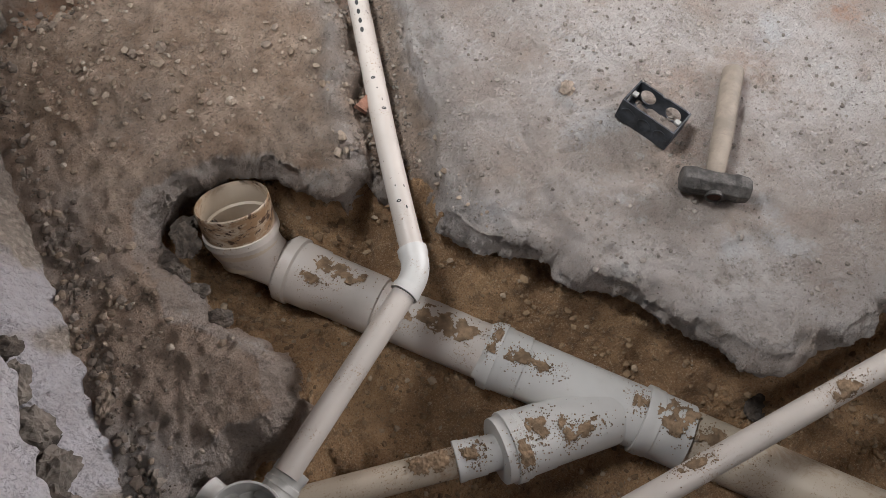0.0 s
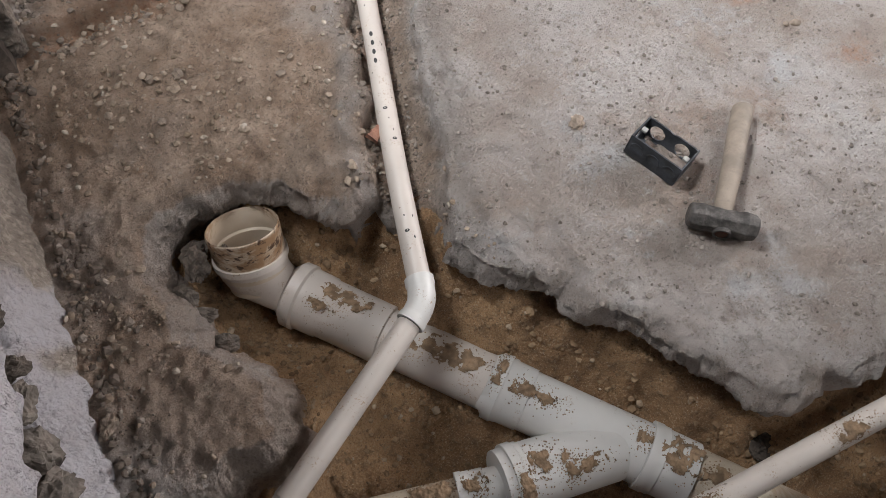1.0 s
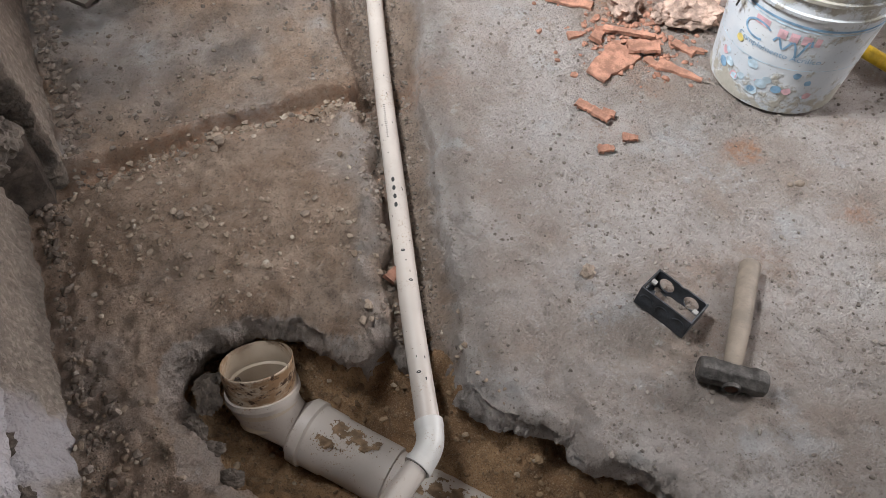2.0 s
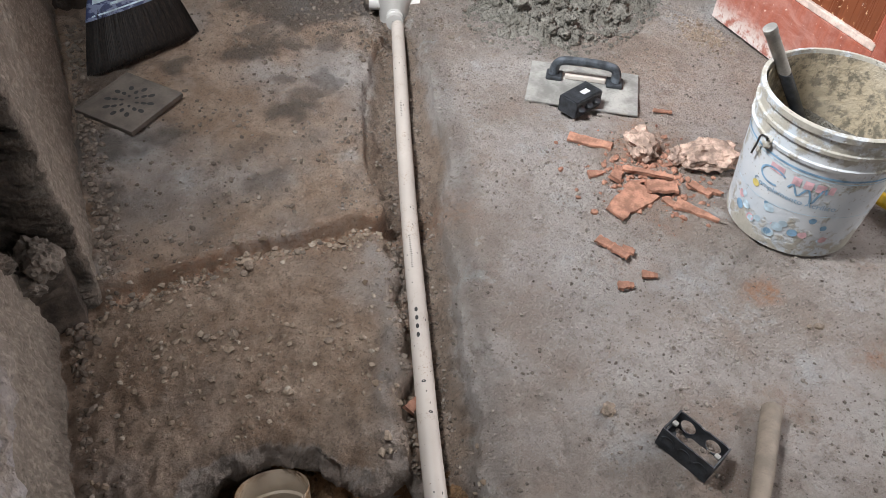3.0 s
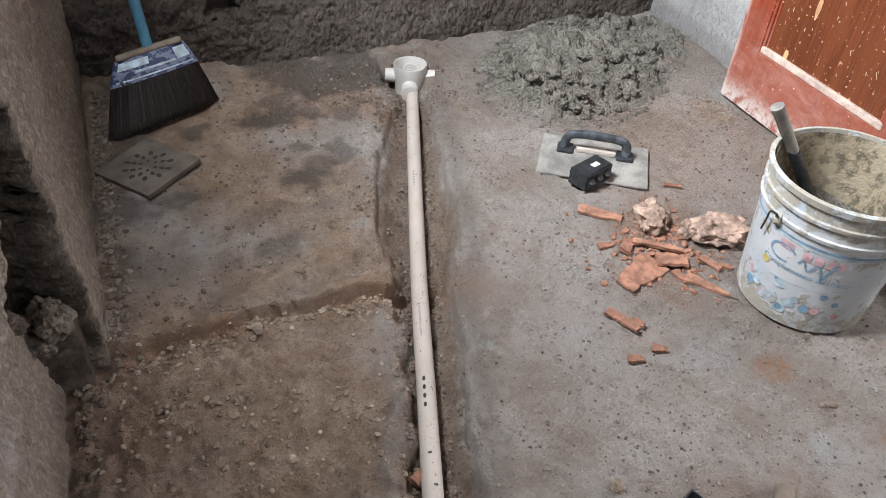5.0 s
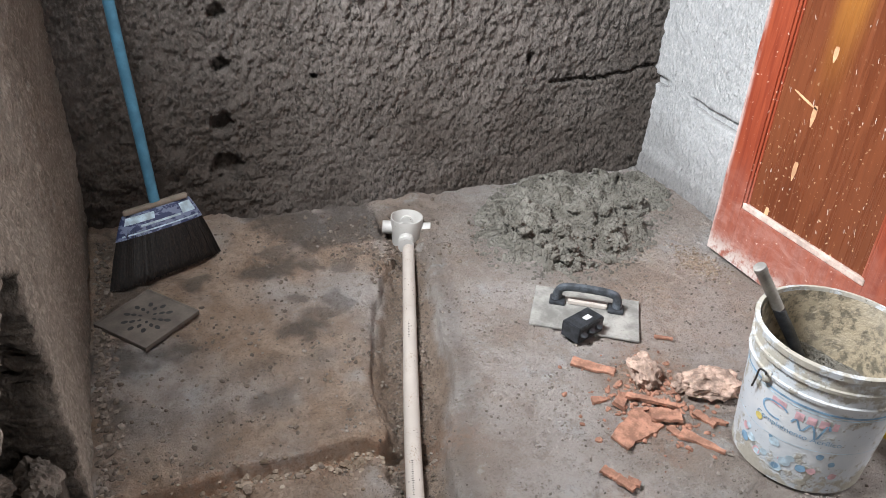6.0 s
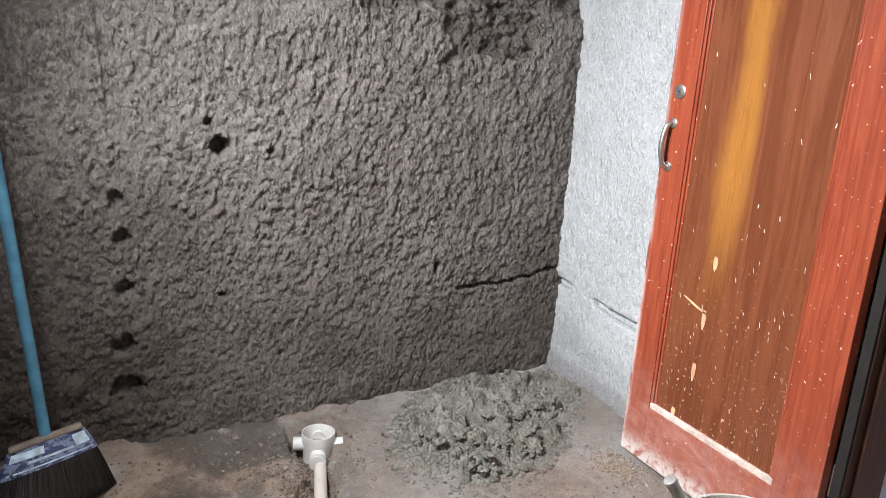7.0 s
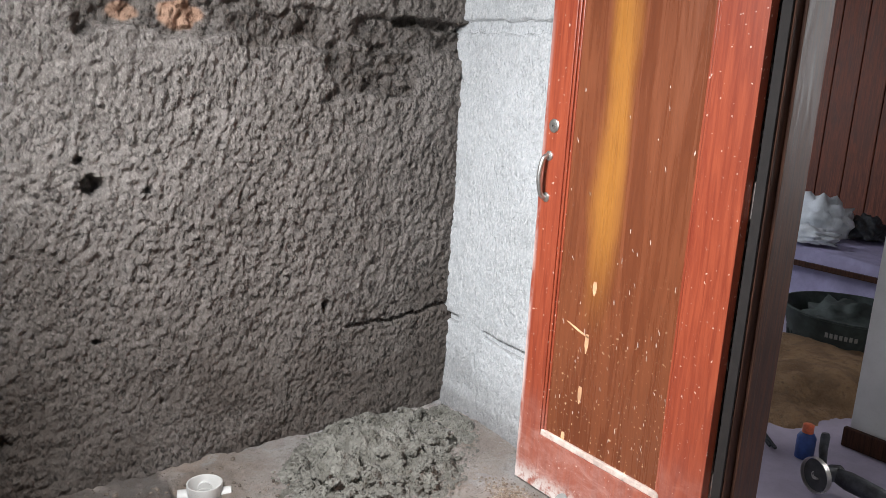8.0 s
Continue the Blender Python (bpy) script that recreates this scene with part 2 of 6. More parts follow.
def plaster_material(name, light, dark, speck, dabs=0.5, third=((0.50, 0.26, 0.13), (0.62, 0.42, 0.28))):
    """Roughcast: cement dabs of several sizes, damp and painted darks by the zones."""
    n = Nodes(name, 0.93)
    big, mid, fine = n.noise(2.4, 4), n.noise(30, 4, 0.6), n.noise(160, 4, 0.7)
    c = n.mix(n.ramp(big, 0.3, 0.7), dark, light)
    c = n.mix(n.ramp(mid, 0.45, 0.75, 0.0, 0.6), c, tuple(v * 0.72 for v in dark))
    c = n.mix(n.ramp(fine, 0.5, 0.8, 0.0, 0.7), c, speck)
    c = n.mix(n.ramp(n.noise(110, 3, 0.6, (1, 1, 0.6)), 0.46, 0.66, 0.0, 0.6), c, tuple(min(0.9, v * 1.5) for v in light))
    if third:
        # first zone: damp with shade painted in; second: a near-black recess tone
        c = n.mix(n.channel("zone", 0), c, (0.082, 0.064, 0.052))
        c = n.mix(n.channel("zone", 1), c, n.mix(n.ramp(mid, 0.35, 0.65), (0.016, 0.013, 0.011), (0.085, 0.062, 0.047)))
        c = n.mix(n.channel("zone", 2), c, n.mix(mid, *third))
    pile = n.math('MULTIPLY', n.ramp(n.cells(78, 1.0, (1, 1, 0.62)), 0.05, 0.62, 1.0, 0.0), n.ramp(n.noise(14, 5, 0.65), 0.36, 0.62, 0.1, 1.0))
    n.colour(c).bump(mid, 0.6, 0.012).bump(pile, dabs, 0.020).bump(n.noise(95, 4, 0.65, (1, 1, 0.55)), 0.9, 0.012).bump(fine, 1.0, 0.006)
    return n.m


CONCRETE = concrete_material()
SAND = sand_material()
PVC = pvc_material("white_pvc", (0.58, 0.525, 0.475), (0.42, 0.33, 0.25), 0.03)
PVC_NEW = pvc_material("clean_white_pvc", (0.62, 0.61, 0.585), (0.45, 0.38, 0.30), -0.04)
PVC_OLD = pvc_material("yellowed_pvc", (0.54, 0.46, 0.36), (0.27, 0.15, 0.07), 0.10)
MUD = plain("dried_sandy_mud", (0.27, 0.185, 0.115), 0.95, 0, 0.35, 60, 240, 0.9)
PLASTER = plaster_material("grey_roughcast", (0.255, 0.229, 0.210), (0.165, 0.145, 0.130), (0.075, 0.064, 0.056), 1.0, ((0.36, 0.20, 0.13), (0.46, 0.30, 0.21)))
PLASTER_LEFT = plaster_material("beige_render", (0.39, 0.335, 0.282), (0.295, 0.247, 0.205), (0.10, 0.08, 0.065), 0.5, ((0.44, 0.40, 0.40), (0.66, 0.65, 0.69)))
WHITEWASH = plaster_material("whitewashed_render", (0.72, 0.74, 0.755), (0.60, 0.62, 0.63), (0.36, 0.37, 0.36), 0.35)

# ---- the room ----
TRENCH = [(0.0, 0.676), (-0.008, 0.601), (0.03, 0.541), (0.06, 0.502), (0.119, 0.457), (0.12, 0.409), (0.163, 0.359), (0.225, 0.292),
          (0.281, 0.207), (0.31, 0.146), (0.344, 0.133), (0.437, 0.135), (0.52, 0.124), (0.72, 0.13), (0.9, 0.06), (0.95, -0.3), (0.5, -0.5),
          (-0.35, -0.45), (-0.55, -0.1), (-0.57, 0.25), (-0.54, 0.405), (-0.469, 0.437), (-0.395, 0.448), (-0.392, 0.473),
          (-0.368, 0.516), (-0.389, 0.571), (-0.444, 0.615), (-0.472, 0.661), (-0.46, 0.719), (-0.471, 0.78), (-0.458, 0.83), (-0.425, 0.872),
          (-0.344, 0.879), (-0.294, 0.878), (-0.223, 0.854), (-0.207, 0.818), (-0.165, 0.784), (-0.14, 0.761), (-0.085, 0.774), (-0.05, 0.71)]
GROOVE = [(0.56, 2.42), (0.45, 2.03), (0.36, 1.665), (0.31, 1.45), (0.215, 1.278), (0.128, 0.977), (0.07, 0.807), (0.03, 0.70), (0.0, 0.60), (-0.12, 0.62),
          (-0.085, 0.774), (-0.075, 0.81), (-0.009, 0.969), (0.057, 1.163), (0.087, 1.358), (0.12, 1.616), (0.20, 1.831), (0.36, 2.13), (0.40, 2.42)]
PIPE_LINE = [(0.443, 2.2), (0.191, 1.464), (0.056, 1.044), (-0.029, 0.777), (-0.097, 0.543)]
STEP = [(-0.52, 1.315), (-0.36, 1.34), (-0.165, 1.352), (0.09, 1.349)]


def floor_height(x, y):
    """The worn top of the floor: the broken groove of the thin pipe, the old step, uneven patches."""
    p = p3(x, y)
    g = poly_distance(x, y, GROOVE) + 0.014 * fbm(p * 15, 4, 5) + 0.005 * np.round(2 * vnoise(p * 48, 6)) / 2
    z = 0.006 * fbm(p * 4, 3, 1) + 0.0040 * fbm(p * 32, 3, 2) - 0.005 * smooth(0.25, 0.6, fbm(p * 22, 3, 7))
    left = smooth(0.10, -0.05, x - 0.30 * (y - 0.9))
    z = z + left * (0.007 * fbm(p * 8, 4, 3) + 0.0030 * (1 - 2 * np.abs(fbm(p * 26, 3, 4))) + 0.0025 * fbm(p * 75, 2, 14))
    z = z - 0.0035 * smooth(0.30, 0.62, vnoise(p * 72, 15)) * smooth(-0.2, 0.4, fbm(p * 6, 3, 16))
    # the crusted, chipped rim along the groove
    rim = np.exp(-((g + 0.026) / 0.024) ** 2) * smooth(0.2, 0.6, left) * smooth(0.70, 0.80, y) * smooth(2.2, 1.9, y)
    z = z + rim * (0.010 + 0.012 * fbm(p * 17, 4, 17) + 0.006 * np.round(2 * vnoise(p * 45, 18)) / 2)
    z = z - 0.034 * smooth(0.0, 0.007, g) - 0.024 * smooth(0.012, 0.045, g) - 0.004 * smooth(-0.03, 0.0, g)
    z = z - 0.010 * smooth(0.0, 0.02, g) * fbm(p * 40, 3, 8)
    near = smooth(1.349, 1.341, y - 0.02 * smooth(-0.5, -0.2, x) + 0.010 * fbm(p * 14, 3, 12)) * left * smooth(0.45, 0.8, y)
    # a broken lip with a trough before it, and the floor rising again towards the room's front
    lip = 1.349 - (y - 0.02 * smooth(-0.5, -0.2, x) + 0.010 * fbm(p * 14, 3, 12))
    trough = smooth(0.0, 0.008, lip) * smooth(0.075, 0.012, lip + 0.02 * fbm(p * 11, 3, 13))
    z = z - (0.012 * near + 0.034 * trough * (0.75 + 0.5 * fbm(p * 13, 3, 9))) * smooth(-0.05, 0.15, left)
    z = z + 0.010 * np.exp(-((lip + 0.012) / 0.016) ** 2) * left * (0.6 + fbm(p * 20, 3, 19))
    return z, g, left, near


def grid_floor():
    xs = np.concatenate([np.arange(-0.70, 0.66, 0.0055), np.arange(0.66, 1.62, 0.013), [1.62]])
    ys = np.concatenate([np.arange(-0.78, 0.0, 0.02), np.arange(0.0, 0.96, 0.0055), np.arange(0.96, 1.28, 0.0095), np.arange(1.28, 1.40, 0.0045), np.arange(1.40, 2.58, 0.0095), [2.58]])
    X, Y = np.meshgrid(xs, ys)
    x, y = X.ravel(), Y.ravel()
    p = p3(x, y)

    e = 0.004
    sx, sy = -poly_distance(x + e, y, TRENCH) + poly_distance(x - e, y, TRENCH), -poly_distance(x, y + e, TRENCH) + poly_distance(x, y - e, TRENCH)
    ln = np.hypot(sx, sy) + 1e-9
    nx, ny = sx / ln, sy / ln
    W, D = 0.080, 0.135
    # the ragged line of the break, the same for all heights of its face
    d0 = -poly_distance(x, y, TRENCH)
    bx, by = x - nx * d0, y - ny * d0
    q = p3(bx, by)
    s = d0 + 0.010 * fbm(q * 13, 3, 21) + 0.005 * np.round(2 * vnoise(q * 42, 23)) / 2 - 0.009
    z, g, left, near = floor_height(x, y)
    q = np.clip(-s / W, 0, 1)
    over = s < 0
    rough = fbm(p3(bx * 60, by * 60, q * 8), 3, 31)
    chunk = fbm(p3(bx * 9, by * 9, q * 1.2), 3, 33)
    facet = np.round(2.0 * fbm(p3(bx * 24, by * 24, q * 3.4), 2, 35)) / 2.0
    # a chipped face as thick as the slab, then an undercut above the sand
    facing = smooth(0.25, -0.25, nx)
    out = 0.003 + 0.014 * chunk * smooth(0, 0.3, q) + 0.010 * facet * smooth(0, 0.10, q) + 0.004 * rough * smooth(0, 0.15, q)
    out = out + 0.016 * smooth(0.0, 0.35, q) - (1 - facing) * 0.060 * smooth(0.42, 0.80, q) + facing * 0.022 * smooth(0.3, 1.0, q)
    px = np.where(over, x + nx * (-s) - nx * out, x)
    py = np.where(over, y + ny * (-s) - ny * out, y)
    drop = D * q ** 1.15
    pz = np.where(over, z - 0.006 - drop, z - (0.006 + 0.010 * np.maximum(vnoise(p * 28, 36), 0)) * np.exp(-np.abs(s) / 0.009))
    keep = s > -W
    nxn, nyn = len(xs), len(ys)
    idx = np.arange(nxn * nyn).reshape(nyn, nxn)
    quads = np.stack([idx[:-1, :-1], idx[:-1, 1:], idx[1:, 1:], idx[1:, :-1]], -1).reshape(-1, 4)
    quads = quads[keep[quads].all(1)]
    used = np.unique(quads)
    remap = np.full(len(x), -1)
    remap[used] = np.arange(len(used))
    verts = np.stack([px, py, pz], 1)[used]
    me = mesh_of("floor", verts, remap[quads], CONCRETE)
    # the broken faces are angular, the worn top is soft
    me.polygons.foreach_set("use_smooth", (s[quads] > 0.0).all(1))
    # zones: soil, damp, brick dust
    soil = left * smooth(-0.8, 0.5, fbm(p * 5, 4, 41) + 0.4 * near + 0.4 * smooth(-0.25, -0.5, x)) * 0.95 * (0.75 + 0.25 * smooth(0.52, 0.80, y))
    rim = np.exp(-((g + 0.026) / 0.026) ** 2) * left * smooth(0.70, 0.80, y)
    soil = soil * (1 - 0.75 * rim * smooth(-0.5, 0.3, fbm(p * 9, 3, 51)))
    soil = np.maximum(soil, 0.85 * smooth(0.0, 0.03, g))
    soil = np.where(over, 0.35 * soil, soil)
    soil = np.maximum(np.maximum(soil, 0.12 * over), 0.75 * smooth(0.5, 0.9, q) * over)
    soil = np.maximum(soil, 0.22 * smooth(0.15, 0.8, fbm(p * 3.2, 4, 42)) * smooth(1.3, 1.8, y))
    # round patch of warm soil tone, painted for light pooling by the door
    soil = np.maximum(soil, 0.32 * smooth(0.55, 0.1, np.hypot(x - 1.15, y - 1.66) + 0.12 * fbm(p * 6, 3, 50)))
    stain = smooth(0.25, 0.8, fbm(p * 6.5, 4, 44)) * smooth(1.35, 1.7, y) * left * 0.95
    stain = np.maximum(stain, 0.4 * smooth(0.4, 0.9, fbm(p * 7, 4, 45)) * left * smooth(0.5, 1.0, y))
    stain = np.maximum(stain, 0.3 * smooth(0.22, 0.0, np.hypot(x - 0.98, (y - 2.25) * 0.9) - 0.30 + 0.08 * fbm(p * 9, 3, 46)))
    stain = np.maximum(stain, 0.4 * smooth(0.05, 0.0, np.abs(g + 0.03)) * smooth(0.0, -0.2, left - 1))
    for cx, cy, r in ((0.014, 1.98, 0.035), (0.135, 1.936, 0.055), (0.089, 1.885, 0.035), (-0.012, 2.249, 0.05), (0.20, 2.13, 0.06), (0.10, 2.30, 0.06), (0.25, 2.2, 0.04)):
        stain = np.maximum(stain, 0.7 * smooth(1.1, 0.7, np.hypot(x - cx, y - cy) / r + 0.4 * fbm(p * 22, 3, 49)))
    stain = np.maximum(stain, 0.38 * smooth(0.0, 0.02, g))
    dust = np.zeros(len(x))
    for cx, cy, r, a in ((0.80, 1.36, 0.17, 0.75), (0.70, 1.20, 0.16, 0.45), (0.78, 0.86, 0.06, 1.0), (0.86, 0.62, 0.06, 0.9), (0.47, 0.62, 0.12, 0.25),
                         (0.55, 1.02, 0.1, 0.3), (0.62, 0.56, 0.12, 0.25), (0.42, 0.52, 0.1, 0.22), (0.2, 1.33, 0.12, 0.4), (1.0, 1.6, 0.25, 0.2)):
        dust = np.maximum(dust, a * smooth(1.0, 0.1, np.hypot(x - cx, y - cy) / r + 0.35 * fbm(p * 13, 3, 47)))
    dust = np.maximum(dust, 0.45 * smooth(0.0, 0.02, g) * smooth(0.06, 0.03, g) * smooth(0.1, 0.5, fbm(p * 10, 3, 48)) * left)
    dust = np.maximum(dust, 0.75 * np.exp(-(line_distance(x, y, STEP) / 0.028) ** 2) * left)
    col = me.color_attributes.new("zone", 'FLOAT_COLOR', 'POINT')
    col.data.foreach_set("color", np.stack([soil, stain, dust, np.ones(len(x))], 1)[used].astype(np.float32).ravel())
    ob = new("floor", me)
    return tagged(ob, "rough grey concrete floor, broken open along a trench, dusty and stained", "floor", kind="structure")


grid_floor()


def sand_height(x, y):
    p = p3(x, y)
    d = np.clip(poly_distance(x, y, TRENCH), -0.05, 1)
    z = -0.262 + 0.155 * np.exp(-np.maximum(d, 0) / 0.085) + 0.022 * fbm(p * 7, 4, 51) + 0.012 * fbm(p * 26, 3, 52) + 0.007 * np.abs(fbm(p * 70, 2, 53))
    z = z + 0.05 * smooth(0.3, 0.0, np.hypot(x + 0.02, y - 0.62))
    return z


def sand_bed():
    xs, ys = np.concatenate([np.arange(-0.68, 0.7, 0.0058), np.arange(0.7, 1.08, 0.02)]), np.concatenate([np.arange(-0.62, -0.1, 0.02), np.arange(-0.1, 0.99, 0.0058)])
    X, Y = np.meshgrid(xs, ys)
    x, y = X.ravel(), Y.ravel()
    idx = np.arange(len(x)).reshape(len(ys), len(xs))
    quads = np.stack([idx[:-1, :-1], idx[:-1, 1:], idx[1:, 1:], idx[1:, :-1]], -1).reshape(-1, 4)
    ob = put("sand_bed", np.stack([x, y, sand_height(x, y)], 1), quads, SAND)
    return tagged(ob, "damp brown sand at the bottom of the dug trench", "sand", kind="stuff")


sand_bed()


def wall_grid(name, us, vs, place, zones, material, label):
    """A rough wall from a grid of (u, v): place gives x, y, z; zones the three masks."""
    U, V = np.meshgrid(us, vs)
    u, v = U.ravel(), V.ravel()
    idx = np.arange(len(u)).reshape(len(vs), len(us))
    quads = np.stack([idx[:-1, :-1], idx[:-1, 1:], idx[1:, 1:], idx[1:, :-1]], -1).reshape(-1, 4)
    me = mesh_of(name, np.stack(place(u, v), 1), quads, material)
    col = me.color_attributes.new("zone", 'FLOAT_COLOR', 'POINT')
    z = zones(u, v)
    col.data.foreach_set("color", np.stack([*z, np.ones(len(u))], 1).astype(np.float32).ravel())
    return tagged(new(name, me), label, "wall", kind="structure")


HOLES = [(0.225, 0.955, 0.034, 0.09), (0.22, 0.47, 0.011, 0.04), (1.012, 0.49, 0.019, 0.06), (0.385, 0.938, 0.013, 0.04), (0.19, 1.035, 0.012, 0.04),
         (-0.085, 0.81, 0.027, 0.040), (-0.072, 0.69, 0.026, 0.040), (-0.071, 0.525, 0.026, 0.046), (-0.083, 0.33, 0.036, 0.050), (-0.08, 0.18, 0.050, 0.055),
         (0.42, 0.23, 0.012, 0.02)]


def back_depth(x, z):
    """How far the roughcast stands out of the wall's plane, towards the room."""
    p = p3(x, z)
    lean = p3(x * 62 - z * 14, z * 29)
    dab = vnoise(lean, 61) + 0.6 * vnoise(p3(x * 120 - z * 25, z * 75), 62)
    calm = smooth(0.75, 0.15, z) * 0.9 + 0.3 * smooth(0.2, -0.2, x)
    d = (0.0088 * (1 - 0.75 * calm)) * np.maximum(dab, -0.35) + 0.008 * fbm(p * 3.5, 3, 63) + 0.0052 * fbm(p * 70, 2, 64)
    for hx, hz, r, deep in HOLES:
        rr = np.hypot(x - hx, z - hz) / r + 0.25 * vnoise(p * 60, 65)
        d = d - deep * smooth(1.1, 0.7 if deep > 0.037 else 0.2, rr)
    # chased groove, crack, broken course with open joint
    gx = x - (-0.082 - 0.02 * smooth(1.0, 1.6, z))
    d = d - 0.018 * smooth(0.016, 0.008, np.abs(gx)) * smooth(0.98, 1.02, z)
    crack = np.abs(z - (0.392 + 0.035 * smooth(1.3, 1.58, x) + 0.008 * vnoise(p * 25, 66)))
    d = d - 0.03 * smooth(0.011, 0.004, crack) * smooth(1.09, 1.12, x)
    band, patch = broken(x, z)
    d = d - (0.028 + 0.022 * fbm(p * 22, 3, 67)) * band - (0.022 + 0.018 * fbm(p * 26, 3, 68)) * patch
    joint = np.abs(z - (1.525 + 0.006 * vnoise(p * 20, 69)))
    d = d - 0.05 * smooth(0.022, 0.012, joint) * smooth(1.25, 1.32, x)
    d = d - 0.030 * smooth(0.022, 0.014, np.abs(x - 1.275)) * smooth(1.55, 1.6, z)
    d = d - 0.030 * smooth(0.07, 0.055, np.abs(x - 0.49)) * smooth(1.52, 1.57, z)
    d = d + 0.035 * smooth(0.16, 0.0, z) * smooth(-0.35, 0.1, x) * (0.4 + 0.3 * fbm(p * 12, 3, 70))
    d = d - 0.05 * smooth(0.55, 0.1, z) * smooth(0.0, -0.16, x) * (0.5 + 0.5 * fbm(p * 9, 3, 71))
    return d


def broken(x, z):
    p = p3(x, z)
    w = 0.03 * fbm(p * 14, 3, 72)
    band = smooth(0.0, 0.02, 0.075 - np.abs(z - 1.47) + w) * smooth(0.17, 0.24, x + w)
    patch = smooth(0.0, 0.015, 0.19 - np.abs(x - 1.19) + w) * smooth(0.0, 0.015, 0.10 - np.abs(z - 1.34) + w)
    return band, patch


def back_place(x, z):
    return x, 2.534 - back_depth(x, z), z


def back_zones(x, z):
    p = p3(x, z)
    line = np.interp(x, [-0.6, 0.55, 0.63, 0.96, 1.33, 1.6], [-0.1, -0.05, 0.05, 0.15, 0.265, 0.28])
    damp_shade = 0.75 * smooth(0.03, -0.02, z - line + 0.02 * fbm(p * 8, 3, 73))
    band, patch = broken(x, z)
    # lower wall and left corner darkened further, damp with shade painted in
    damp_shade = np.maximum(damp_shade, 0.72 * smooth(1.15, 0.25, z) * (0.6 + 0.4 * smooth(-0.4, 0.7, fbm(p * 4, 4, 74))))
    damp_shade = np.maximum(damp_shade, 0.9 * smooth(0.6, -0.1, x) * smooth(0.9, 0.15, z))
    # darker in patches towards the right corner
    damp_shade = np.maximum(damp_shade, 0.35 * smooth(1.15, 1.55, x) * smooth(0.25, 0.5, fbm(p * 3, 3, 79) + 0.5))
    # broken course and patch mixed towards the near-black tone
    recess_dark = 0.62 * np.maximum(band, patch) * (0.7 + 0.4 * fbm(p * 15, 3, 75))
    brick = smooth(1.0, 0.75, np.hypot((x - 0.50) / 0.075, (z - 1.475) / 0.05) + 0.2 * fbm(p * 25, 3, 76))
    brick = np.maximum(brick, 0.9 * smooth(1.0, 0.75, np.hypot((x - 0.335) / 0.05, (z - 1.47) / 0.03) + 0.2 * fbm(p * 25, 3, 77)))
    return damp_shade, np.clip(recess_dark, 0, 1), brick


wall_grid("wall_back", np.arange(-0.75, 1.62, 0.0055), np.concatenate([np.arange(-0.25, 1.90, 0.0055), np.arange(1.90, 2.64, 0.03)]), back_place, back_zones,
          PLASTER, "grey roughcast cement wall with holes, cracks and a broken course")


def left_masks(y, z):
    """Where the render still stands on the left wall: behind a ragged end, and above a hacked edge."""
    p = p3(y, z)
    w = 0.012 * fbm(p * 14, 4, 81) + 0.005 * np.round(2 * vnoise(p * 60, 99)) / 2
    edge = np.interp(z, [-0.3, 0.0, 0.06, 0.14, 0.25, 0.36, 0.46, 0.52, 0.61, 0.70], [1.325, 1.33, 1.33, 1.345, 1.325, 1.315, 1.28, 1.262, 1.262, 1.1])
    under = np.interp(y, [0.2, 0.30, 0.37, 0.45, 0.9, 1.15], [0.475, 0.472, 0.468, 0.49, 0.57, 0.66])
    return np.maximum(y - edge + w, z - under + w)


def left_zones(y, z):
    """Darker foot, recess shade painted by the broken end, old whitewash on the near part."""
    p = p3(y, z)
    s = left_masks(y, z)
    damp_shade = 0.4 * smooth(0.2, 0.0, z) * smooth(1.4, 1.8, y)
    recess_dark = 0.75 * smooth(0.035, 0.0, s + 0.02 * fbm(p * 12, 3, 87)) * smooth(0.9, 1.2, y)
    lime = 0.95 * smooth(0.75, 0.58, y) * smooth(0.72, 0.60, z) * smooth(-0.9, 0.0, fbm(p * 16, 4, 88))
    return damp_shade, recess_dark, lime


def left_dabs(y, z):
    p = p3(y, z)
    dab = np.maximum(vnoise(p3(y * 46, z * 40), 84), -0.4) + 0.6 * vnoise(p3(y * 110, z * 95), 80)
    return (0.0042 + 0.004 * smooth(1.0, 0.7, y)) * dab + 0.003 * fbm(p * 60, 2, 85) + 0.006 * fbm(p * 4, 2, 86)


def with_zones(me, zones):
    col = me.color_attributes.new("zone", 'FLOAT_COLOR', 'POINT')
    col.data.foreach_set("color", np.stack([*zones, np.ones(len(zones[0]))], 1).astype(np.float32).ravel())


